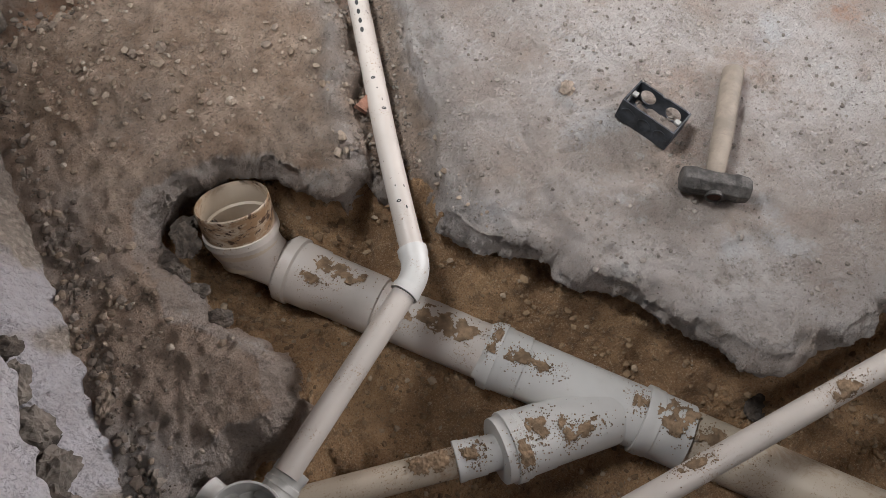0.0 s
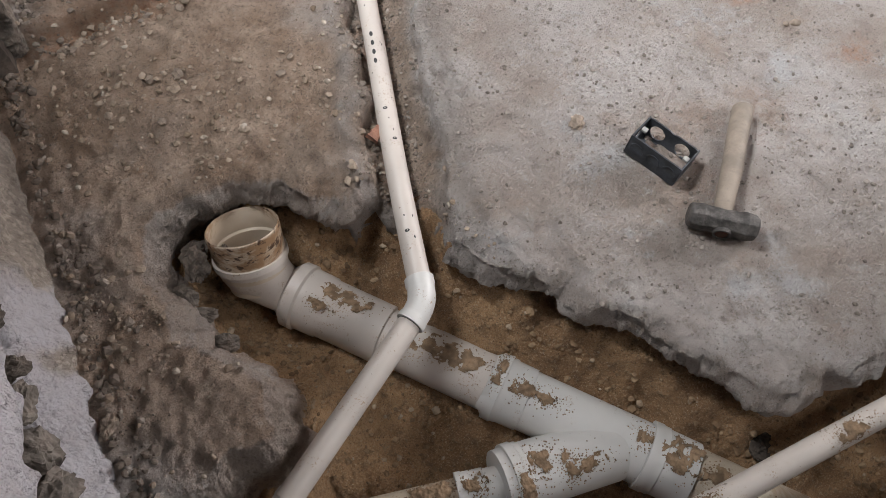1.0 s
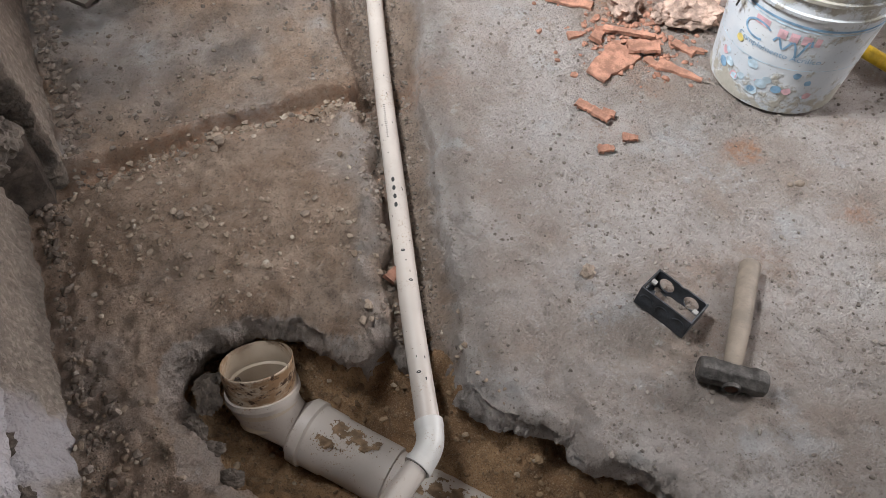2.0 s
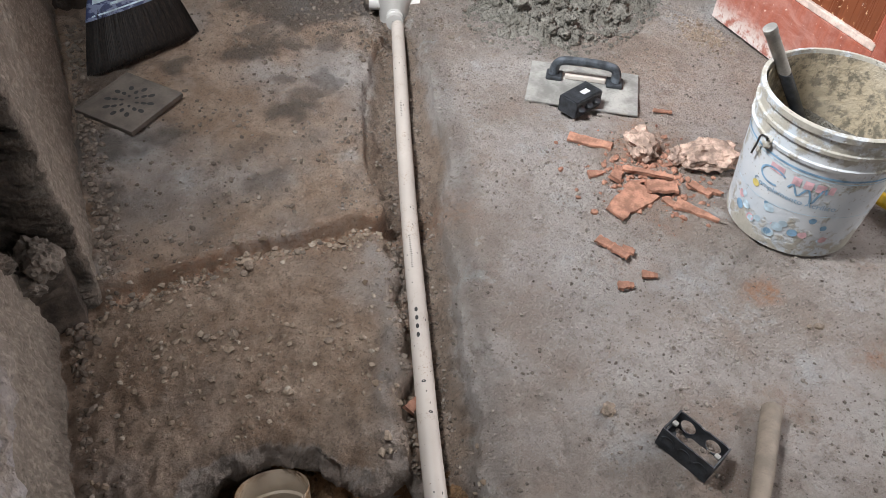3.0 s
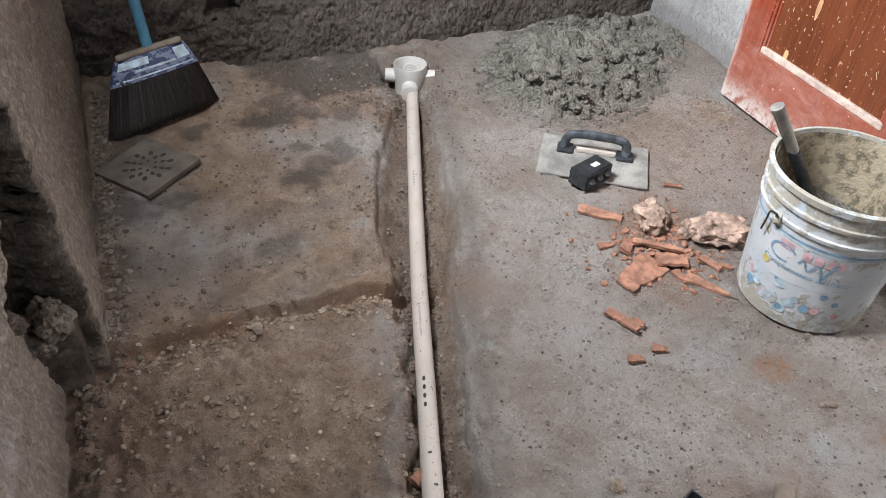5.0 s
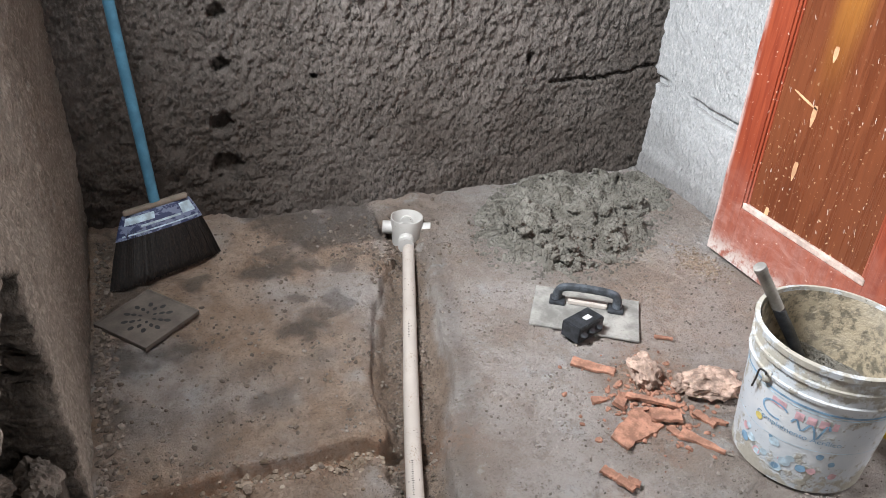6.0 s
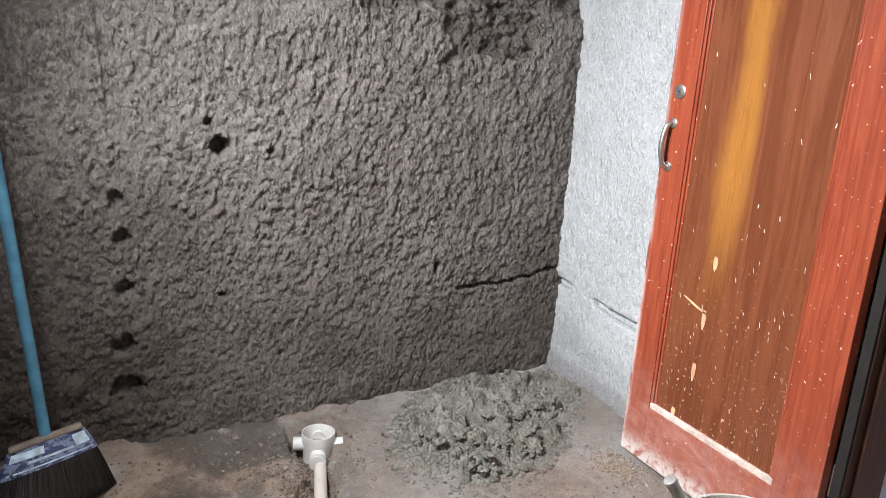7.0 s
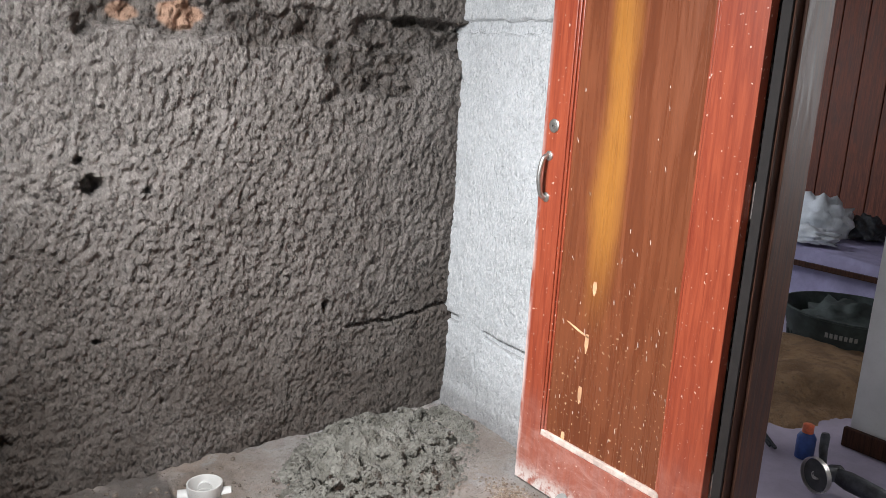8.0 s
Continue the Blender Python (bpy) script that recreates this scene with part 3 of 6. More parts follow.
def left_skin():
    """The coat of render with the thickness of its broken edge."""
    ys = np.concatenate([np.arange(-0.75, 0.15, 0.03), np.arange(0.15, 1.40, 0.0045), np.arange(1.40, 2.585, 0.010)])
    zs = np.concatenate([np.arange(-0.25, 0.72, 0.0045), np.arange(0.72, 1.66, 0.011)])
    Y, Z = np.meshgrid(ys, zs)
    y, z = Y.ravel(), Z.ravel()
    idx = np.arange(len(y)).reshape(len(zs), len(ys))
    quads = np.stack([idx[:-1, :-1], idx[:-1, 1:], idx[1:, 1:], idx[1:, :-1]], -1).reshape(-1, 4)
    s = left_masks(y, z)
    quads = quads[(s[quads] > 0).all(1)]
    p = p3(y, z)
    front = np.stack([-0.535 + left_dabs(y, z) - 0.010 * np.exp(-np.maximum(s, 0) / 0.008), y, z], 1)
    e = np.concatenate([quads[:, [k, (k + 1) % 4]] for k in range(4)])
    key = np.sort(e, 1)
    _, first, count = np.unique(key, axis=0, return_index=True, return_counts=True)
    rim = e[first[count == 1]]
    verts, faces, n = [front], [quads], len(y)
    # four rows of the broken edge, stepping back unevenly
    last = np.arange(n)
    for k in range(1, 6):
        q = p3(y * 40, z * 40, k * 1.7)
        gx, gz = 0.022 * fbm(q, 3, 82), 0.022 * fbm(q, 3, 83)
        verts.append(np.stack([-0.545 - 0.032 * k + 0.006 * vnoise(q * 2, 89), y + gx + 0.006 * k, z + gz + 0.004 * k], 1))
        here = last + n
        faces.append(np.stack([last[rim[:, 1]], last[rim[:, 0]], here[rim[:, 0]], here[rim[:, 1]]], 1))
        last = here
    verts, faces = np.concatenate(verts), np.concatenate(faces)
    used = np.unique(faces)
    remap = np.full(len(verts), -1)
    remap[used] = np.arange(len(used))
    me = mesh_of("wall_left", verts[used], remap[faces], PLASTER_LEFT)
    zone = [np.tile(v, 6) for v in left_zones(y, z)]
    # edge rows coloured near-black for the shade inside the recess
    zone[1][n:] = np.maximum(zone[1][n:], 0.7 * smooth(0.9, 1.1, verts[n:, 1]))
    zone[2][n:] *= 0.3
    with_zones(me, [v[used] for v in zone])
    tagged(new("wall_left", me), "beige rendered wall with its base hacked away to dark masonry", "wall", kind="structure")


left_skin()
# masonry tone darkened to help the hollow's shade read as black
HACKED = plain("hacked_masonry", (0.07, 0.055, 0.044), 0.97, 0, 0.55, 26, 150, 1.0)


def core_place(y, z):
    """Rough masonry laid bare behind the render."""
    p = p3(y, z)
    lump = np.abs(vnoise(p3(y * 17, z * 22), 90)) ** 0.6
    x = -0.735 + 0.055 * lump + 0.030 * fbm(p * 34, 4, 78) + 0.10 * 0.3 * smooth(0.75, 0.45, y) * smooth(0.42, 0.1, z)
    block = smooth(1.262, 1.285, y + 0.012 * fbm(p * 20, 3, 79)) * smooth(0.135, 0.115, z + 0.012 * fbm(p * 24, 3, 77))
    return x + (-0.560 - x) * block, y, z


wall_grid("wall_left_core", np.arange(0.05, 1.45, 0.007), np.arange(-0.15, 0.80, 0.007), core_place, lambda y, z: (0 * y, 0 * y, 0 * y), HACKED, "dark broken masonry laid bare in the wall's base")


def plinth():
    """The low strip of old render at the wall's foot, broken off unevenly along its top."""
    ys = np.arange(0.12, 1.36, 0.005)
    ts = np.concatenate([np.linspace(0, 1, 46), 1 + np.linspace(0.05, 1, 18)])
    Y, T = np.meshgrid(ys, ts)
    y, t = Y.ravel(), T.ravel()
    p = p3(y * 22, t * 3)
    high = np.interp(y, [0.12, 0.62, 0.72, 0.80, 0.86, 0.95, 1.20, 1.225, 1.28, 1.33, 1.36], [0.075, 0.065, 0.075, 0.12, 0.24, 0.34, 0.33, 0.28, 0.15, 0.02, -0.03]) + 0.016 * fbm(p3(y * 18, 0 * y), 4, 76)
    lean = np.interp(y, [0.12, 0.66, 0.85, 1.3], [0.75, 0.60, 0.10, 0.04])
    up = np.minimum(t, 1)
    z = -0.05 + (high + 0.05) * up + 0.03 * np.clip(t - 1, 0, 1) * fbm(p3(y * 26, t * 5), 3, 75)
    x = -0.626 - lean * np.maximum(z, 0) - 0.14 * np.clip(t - 1, 0, 1) - 0.010 * smooth(0.9, 1.0, t)
    q = p3(y * 30, z * 30)
    x = x + 0.0065 * fbm(q, 3, 74) + 0.0032 * vnoise(q * 2.6, 73) + 0.012 * smooth(0.05, -0.02, z)
    idx = np.arange(len(y)).reshape(len(ts), len(ys))
    quads = np.stack([idx[:-1, :-1], idx[:-1, 1:], idx[1:, 1:], idx[1:, :-1]], -1).reshape(-1, 4)
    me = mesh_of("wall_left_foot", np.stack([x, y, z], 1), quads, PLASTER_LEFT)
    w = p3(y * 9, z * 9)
    # broken top painted dark, as shade of the hollow behind it
    recess_dark = 0.8 * smooth(1.0, 1.1, t) * smooth(0.7, 0.9, y)
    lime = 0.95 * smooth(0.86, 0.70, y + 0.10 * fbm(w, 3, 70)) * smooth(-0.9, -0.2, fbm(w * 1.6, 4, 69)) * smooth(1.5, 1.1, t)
    # the first mask darkens the strip's lowest few centimetres
    with_zones(me, [0.45 * smooth(0.06, 0.0, z) * smooth(0.8, 1.0, y), recess_dark, lime])
    tagged(new("wall_left_foot", me), "low strip of old pale render along the wall's foot", "wall", kind="structure")


plinth()
WIN_Y0, WIN_Y1, WIN_Z0, WIN_Z1 = 1.10, 1.82, 1.66, 2.40
def slab_wall(name, x0, x1, y0, y1, z0, z1, material, label, cat="wall"):
    return tagged(part(name, box_bm(x0, x1, y0, y1, z0, z1), material), label, cat, kind="structure")


slab_wall("wall_left_top", -0.80, -0.535, -0.75, WIN_Y0, 1.645, 2.6, PLASTER_LEFT, "beige rendered wall beside the high window")
slab_wall("wall_left_end", -0.80, -0.535, WIN_Y1, 2.58, 1.645, 2.6, PLASTER_LEFT, "beige rendered wall beside the high window")
slab_wall("wall_left_lintel", -0.80, -0.535, WIN_Y0, WIN_Y1, WIN_Z1, 2.6, PLASTER_LEFT, "beige rendered lintel over the window")
# the front wall's gap is made for the added fill lamp
for name, q in (("wall_front_low", (-0.9, 1.7, -0.3, 1.30)), ("wall_front_high", (-0.9, 1.7, 2.2, 2.6)), ("wall_front_side", (-0.9, -0.05, 1.30, 2.2)), ("wall_front_end", (0.95, 1.7, 1.30, 2.2))):
    slab_wall(name, q[0], q[1], -0.9, -0.75, q[2], q[3], PLASTER_LEFT, "plain rendered wall closing the room")
slab_wall("window_sill", -0.84, -0.56, WIN_Y0 - 0.05, WIN_Y1 + 0.05, 1.62, 1.66, PLASTER_LEFT, "rendered sill of the high window", "window sill")
slab_wall("ceiling", -0.8, 1.75, -0.9, 2.8, 2.6, 2.75, PLASTER_LEFT, "plain grey concrete ceiling", "ceiling")


def right_place(y, z):
    p = p3(y, z)
    d = 0.0028 * np.maximum(vnoise(p3(y * 60, z * 36), 91), -0.4) + 0.0012 * fbm(p * 80, 2, 92) + 0.004 * fbm(p * 4, 2, 93)
    j1 = np.abs(z - (0.375 + 0.03 * smooth(2.45, 2.1, y) * -1 + 0.006 * vnoise(p * 22, 94)))
    j2 = np.abs(z - (1.525 + 0.02 * (y - 2.3) + 0.006 * vnoise(p * 22, 95)))
    d = d - 0.045 * smooth(0.017, 0.007, j1) * smooth(-0.35, 0.1, vnoise(p * 12, 98)) - 0.05 * smooth(0.024, 0.014, j2)
    d = d + 0.02 * smooth(0.12, 0.0, z)
    return 1.58 - d, y, z


def right_zones(y, z):
    p = p3(y, z)
    damp_shade = 0.30 * smooth(0.07, -0.06, z - 0.17 - 0.05 * smooth(2.1, 2.5, y) + 0.04 * fbm(p * 7, 3, 96)) + 0.25 * smooth(0.03, -0.01, z - 0.06)
    j1 = np.abs(z - (0.375 + 0.03 * smooth(2.45, 2.1, y) * -1 + 0.006 * vnoise(p * 22, 94)))
    # open joint's shade painted in, since the mesh is too coarse for it
    damp_shade = np.maximum(damp_shade, 0.8 * smooth(0.018, 0.008, j1) * smooth(-0.35, 0.1, vnoise(p * 12, 98)))
    return damp_shade, 0.25 * smooth(1.5, 1.56, z) * smooth(-0.2, 0.5, fbm(p * 6, 3, 97)), np.zeros(len(y))


wall_grid("wall_right", np.arange(1.152, 2.58, 0.009), np.concatenate([np.arange(-0.2, 1.95, 0.009), np.arange(1.95, 2.64, 0.04)]), right_place, right_zones, WHITEWASH,
          "whitewashed rendered wall with open block joints")
slab_wall("wall_right_front", 1.58, 1.72, -0.75, 0.36, -0.3, 2.6, WHITEWASH, "whitewashed wall beside the doorway")
slab_wall("wall_right_lintel", 1.58, 1.72, 0.36, 1.15, 2.15, 2.6, WHITEWASH, "whitewashed lintel over the doorway")
slab_wall("wall_right_back", 1.60, 1.63, 1.16, 2.7, -0.3, 2.6, WHITEWASH, "back of the whitewashed wall")

# ---- pipes ----
RM = random.Random(8)

def stained_stub_material():
    """Yellowed plastic with brown glue and rust stains round the mouth."""
    n = Nodes("stained_stub_pvc", 0.5)
    c = n.mix(n.ramp(n.noise(9, 4), 0.3, 0.7), (0.56, 0.48, 0.38), (0.48, 0.385, 0.28))
    s = n.t.nodes.new("ShaderNodeSeparateXYZ")
    n.t.links.new(n.where, s.inputs[0])
    mouth = n.ramp(s.outputs[2], -0.092, -0.068)
    c = n.mix(n.math('MULTIPLY', mouth, n.ramp(n.noise(26, 5, 0.7, (1, 1, 2.2)), 0.42, 0.58, 0.15, 0.85)), c, (0.25, 0.135, 0.06))
    c = n.mix(n.math('MULTIPLY', mouth, n.ramp(n.noise(48, 4, 0.7, (1, 1, 2.5)), 0.54, 0.60)), c, (0.06, 0.03, 0.016))
    n.colour(c).bump(n.noise(70, 4), 0.2, 0.003)
    return n.m


STUB_PVC = stained_stub_material()


def mud_crust(a, b, radius, centre, half_len, angle, half_angle, parent, seed, thick=0.006):
    """Dried mud stuck on a pipe: a ragged patch standing out of its surface."""
    a, b = Vector(a), Vector(b)
    u = (b - a).normalized()
    side = u.cross(Vector((0, 0, 1))).normalized()
    up = side.cross(u)
    n, m = 76, 44
    verts, ok = [], []
    for i in range(n):
        for j in range(m):
            fu, fv = i / (n - 1) * 2 - 1, j / (m - 1) * 2 - 1
            s, t = centre + fu * half_len, angle + fv * half_angle
            k = 1 - math.hypot(fu, fv) + 0.95 * noise.fractal(Vector((s * 48, t * radius * 48, seed)), 0.6, 2.1, 6)
            h = max(0.0, min(1.0, k * 1.6)) * thick * (0.75 + 0.6 * noise.noise(Vector((s * 160, t * radius * 160, seed))))
            r = radius + 0.0006 + max(0.0, h)
            verts.append(a + u * s + (up * math.cos(t) + side * math.sin(t)) * r)
            ok.append(k > 0.22)
    faces = [(i * m + j, i * m + j + 1, (i + 1) * m + j + 1, (i + 1) * m + j) for i in range(n - 1) for j in range(m - 1)
             if sum((ok[i * m + j], ok[i * m + j + 1], ok[(i + 1) * m + j + 1], ok[(i + 1) * m + j])) >= 3]
    # loose grains round the patch
    for _ in range(170):
        f0, f1 = RM.gauss(0, 0.7), RM.gauss(0, 0.75)
        s, t, q = centre + f0 * half_len, angle + f1 * half_angle, RM.uniform(0.0006, 0.0018)
        c = a + u * s + (up * math.cos(t) + side * math.sin(t)) * (radius + q * 0.3)
        o = len(verts)
        verts += [c + Vector(d) * q for d in ((1, 0, 0), (-1, 0, 0), (0, 1, 0), (0, -1, 0), (0, 0, 1), (0, 0, -1))]
        faces += [(o + i, o + j, o + k) for i, j, k in ((0, 2, 4), (2, 1, 4), (1, 3, 4), (3, 0, 4), (2, 0, 5), (1, 2, 5), (3, 1, 5), (0, 3, 5))]
    return tagged(put("mud_patch", verts, faces, MUD, parent, "dried brown sandy mud"), kind="stuff")


def sewer_line():
    z = -0.19
    A, B = Vector((-0.262, 0.711, z)), Vector((0.26, 0.027, z - 0.01))
    u = (B - A).normalized()
    at = lambda s: A + u * s
    root = thing("sewer_pipe", pose(0, 0, 0), "off-white sewer pipe with elbow, wye and muddy patches, lying in sand", "pipe")
    top, col = Vector((-0.3100, 0.8160, -0.0500)), Vector((-0.3160, 0.7850, -0.1080))
    d = (col - top).normalized()
    # stub with its open, stained mouth
    L = (col - top).length
    inner = [(top + d * 0.12, 0.0520), (top + d * 0.046, 0.0560), (top + d * 0.043, 0.0608), (top + d * 0.002, 0.0618), (top, 0.0628), (top + d * 0.002, 0.0645),
             (top + d * 0.046, 0.0638), (top + d * 0.056, 0.0618), (top + d * (L + 0.02), 0.0612)]
    swept("stub", inner, STUB_PVC, root, "yellowed open pipe stub stained brown inside", 48, False)
    k = [col + d * (-0.012), col + d * 0.03]
    b0, b1, b2, b3 = col + d * 0.005, col + d * 0.052, at(-0.068), at(-0.004)
    path = [b0 * (1 - t) ** 3 + b1 * 3 * t * (1 - t) ** 2 + b2 * 3 * t * t * (1 - t) + b3 * t ** 3 for t in (i / 16 for i in range(17))]
    stations = [(k[0] + d * 0.02, 0.0615), (k[0], 0.0620), (k[0], 0.0668), (k[0] + d * 0.012, 0.0672), (k[0] + d * 0.015, 0.0630)] + [(q, 0.0615 - 0.0075 * i / 16) for i, q in enumerate(path) if i > 1]
    swept("elbow", stations, PVC, root, "white elbow", 44, False)
    swept("sleeve", along(at(0), at(1), [(-0.014, 0.050), (-0.014, 0.0630), (0.006, 0.0638), (0.010, 0.0595), (0.050, 0.0585), (0.053, 0.0560), (0.172, 0.0555), (0.174, 0.0515)]),
          PVC, root, segments=44)
    swept("pipe", along(at(0), at(1), [(0.1, 0.0508), (0.41, 0.0508)]), PVC, root, segments=44)
    swept("coupling", along(at(0), at(1), [(0.385, 0.0512), (0.385, 0.0610), (0.402, 0.0620), (0.405, 0.0595), (0.412, 0.0590), (0.414, 0.0575), (0.450, 0.0570), (0.4505, 0.0540)]),
          PVC_NEW, root, segments=44)
    swept("wye", along(at(0), at(1), [(0.44, 0.0545), (0.62, 0.0545), (0.665, 0.0548), (0.665, 0.0612), (0.680, 0.0615), (0.682, 0.0600), (0.692, 0.0600), (0.694, 0.0580),
                                      (0.748, 0.0575), (0.7485, 0.0520)]), PVC_NEW, root, segments=44)
    fork, out = at(0.63), Vector((-0.075, 0.243, -0.175))
    bl = (out - fork).length
    swept("branch", along(fork, out, [(0.0, 0.050), (0.03, 0.0545), (bl - 0.055, 0.0545), (bl - 0.055, 0.0560), (bl - 0.012, 0.0565), (bl - 0.010, 0.0590), (bl - 0.002, 0.0590),
                                      (bl, 0.0615), (bl + 0.016, 0.0610), (bl + 0.017, 0.0560), (bl + 0.032, 0.0555), (bl + 0.033, 0.034)]), PVC_NEW, root, segments=44)
    v = (out - fork).normalized()
    c = out + v * 0.028
    end = Vector((-0.62, 0.385, -0.185))
    w = (end - c).normalized()
    swept("reducer", along(c, end, [(-0.006, 0.030), (0.026, 0.0305), (0.028, 0.0325), (0.062, 0.0330), (0.064, 0.0345), (0.074, 0.0345), (0.0745, 0.0265)]), PVC_NEW, root, segments=36)
    swept("branch_pipe", along(c, end, [(0.05, 0.0255), (0.45, 0.0255)]), PVC_OLD, root, "thin beige pipe feeding the wye", 32)
    swept("outlet_pipe", along(at(0), at(1), [(0.72, 0.0508), (1.42, 0.0508)]), PVC_OLD, root, segments=44)
    for s0, hl, ang, ha, r, sd in ((0.075, 0.075, 0.25, 0.40, 0.0558, 1.0), (0.05, 0.025, -0.35, 0.2, 0.0580, 2.0), (0.30, 0.085, 0.10, 0.55, 0.0508, 3.0),
                                   (0.435, 0.03, 0.0, 0.35, 0.0572, 4.0), (0.475, 0.04, 0.0, 0.30, 0.0545, 5.0), (0.715, 0.045, 0.15, 0.7, 0.0578, 6.0),
                                   (0.80, 0.06, 0.0, 0.5, 0.0508, 7.0), (0.655, 0.02, 0.2, 0.4, 0.0547, 8.0), (0.39, 0.012, 0.3, 0.7, 0.0612, 15.0)):
        mud_crust(at(0), at(1), r, s0, hl * 0.85, -ang, ha * 0.8, root, sd, 0.0035)
    for s0, hl, ang, ha, r, sd in ((0.09, 0.045, -0.35, 0.35, 0.0547, 9.0), (bl - 0.03, 0.03, 0.1, 0.7, 0.0567, 10.0), (bl + 0.004, 0.02, -0.5, 0.6, 0.0615, 11.0),
                                   (bl - 0.075, 0.015, -0.2, 0.6, 0.0547, 12.0)):
        mud_crust(fork, out, r, s0, hl * 0.8, ang, ha * 0.75, root, sd, 0.0035)
    mud_crust(c, end, 0.0332, 0.045, 0.022, 0.0, 0.6, root, 13.0)
    mud_crust(c, end, 0.0257, 0.11, 0.05, 0.2, 0.7, root, 14.0)
    return root


sewer_line()
INK = plain("black_ink", (0.03, 0.03, 0.03), 0.6)


def floor_trap(name, centre, top, yaw, label):
    """A round white drain box with four side sockets."""
    root = thing(name, pose(centre[0], centre[1], 0, 0, 0, yaw), label, "floor drain")
    h = top
    swept("body", [((0, 0, h - 0.06), 0.030), ((0, 0, h - 0.055), 0.0485), ((0, 0, h - 0.002), 0.0515), ((0, 0, h), 0.0525), ((0, 0, h), 0.0555), ((0, 0, h - 0.012), 0.0560),
                   ((0, 0, h - 0.030), 0.0545), ((0, 0, h - 0.045), 0.0520), ((0, 0, h - 0.13), 0.0480), ((0, 0, h - 0.135), 0.030)], PVC_NEW, root, segments=48)
    swept("inner_cup", [((0.006, 0, h - 0.062), 0.024), ((0.006, 0, h - 0.03), 0.026), ((0.006, 0, h - 0.03), 0.023), ((0.006, 0, h - 0.06), 0.021)], PVC_NEW, root, segments=32)
    for a in (88, 180, 268):
        c, s = math.cos(radians(a)), math.sin(radians(a))
        swept("side_socket", [((c * r, s * r, h - 0.044), q) for r, q in ((0.04, 0.0225), (0.082, 0.0230), (0.083, 0.0215), (0.083, 0.0185), (0.055, 0.018))], PVC_NEW, root, segments=28)
    swept("inlet_socket", [((r, 0, h - 0.062), q) for r, q in ((0.035, 0.026), (0.062, 0.0262), (0.064, 0.0285), (0.072, 0.0285), (0.074, 0.0262), (0.082, 0.0262), (0.084, 0.0275),
                                                              (0.096, 0.0275), (0.097, 0.0205))], PVC_NEW, root, segments=32)
    return root


def thin_drain():
    root = thing("drain_pipe", pose(0, 0, 0), "thin white drain pipe laid in a groove, bent at an elbow", "pipe")
    zs = -0.030
    line = bezier([(x, y, zs) for x, y in PIPE_LINE], 10)
    swept("pipe", [(q, 0.0200) for q in line], PVC, root, segments=32)
    e, f = Vector((-0.099, 0.538, zs)), Vector((-0.414, 0.352, zs))
    back = (Vector(line[-3]) - e).normalized()
    fwd = (f - e).normalized()
    k = [e + back * 0.045, e + back * 0.02, e + (back + fwd) * 0.006, e + fwd * 0.02, e + fwd * 0.042]
    curve = bezier(k, 6)
    st = [(curve[0], 0.0203), (curve[0], 0.0245), (curve[3], 0.0248), (curve[4], 0.0232)] + [(q, 0.0232) for q in curve[5:-5]] + [(curve[-5], 0.0232), (curve[-4], 0.0248), (curve[-1], 0.0245), (curve[-1], 0.0203)]
    swept("elbow", st, PVC_NEW, root, "bluish white pipe elbow", 32)
    swept("lower_pipe", [(e + fwd * 0.02, 0.020), (f - fwd * 0.0, 0.020)], PVC, root, segments=32)
    # thin dark ring where the pipe enters each socket
    for q, n in ((curve[0], back), (curve[-1], fwd)):
        swept("dark_ring", [(q + n * 0.0004, 0.0206), (q + n * 0.0014, 0.0206)], INK, root, "thin dark mark round the pipe", 32, False)
    # printed marks on the pipe's top: dots and a line of small print
    pts = [Vector(p) for p in line]

    def on_pipe(y, turn):
        for a, b in zip(pts, pts[1:]):
            if (a.y - y) * (b.y - y) <= 0:
                t = (y - a.y) / (b.y - a.y)
                p, d = a.lerp(b, t), (b - a).normalized()
                s = d.cross(Vector((0, 0, 1)))
                n = Vector((0, 0, 1)) * math.cos(turn) + s * math.sin(turn)
                return p, d, n, n.cross(d)
    def mark(y, turn, length, width, name="print_mark"):
        p, d, n, s = on_pipe(y, turn)
        v = []
        for i in range(10):
            a = 2 * math.pi * i / 10
            q = d * (math.cos(a) * length / 2) + s * (math.sin(a) * width / 2)
            o = p + n * 0.0202 + q
            c = p + d * (o - p).dot(d)
            v.append(c + (o - c).normalized() * 0.0203)
        put(name, v, [tuple(range(10))], INK, root, "small black print")
    for i in range(4):
        mark(1.075 - i * 0.021, 0.25, 0.013, 0.007)
    r = random.Random(4)
    for i in range(16):
        mark(1.19 + i * 0.0062, 0.22, 0.0022, r.uniform(0.004, 0.008))
    for i in range(10):
        mark(1.72 + i * 0.007, 0.2, 0.0024, 0.006)
    for i in range(26):
        mark(r.uniform(0.62, 2.1), r.uniform(-0.8, 0.8), r.uniform(0.003, 0.007), r.uniform(0.0015, 0.003))
    for y, a in ((0.905, 0.1), (0.84, -0.3), (0.66, 0.2)):
        mark(y, a, 0.006, 0.009)
    return root


thin_drain()
floor_trap("floor_drain", (0.477, 2.318), 0.028, 250, "round white plastic floor drain set in a groove by the wall")
floor_trap("floor_drain", (-0.487, 0.313), 0.010, 28, "round white plastic floor drain at the trench edge")


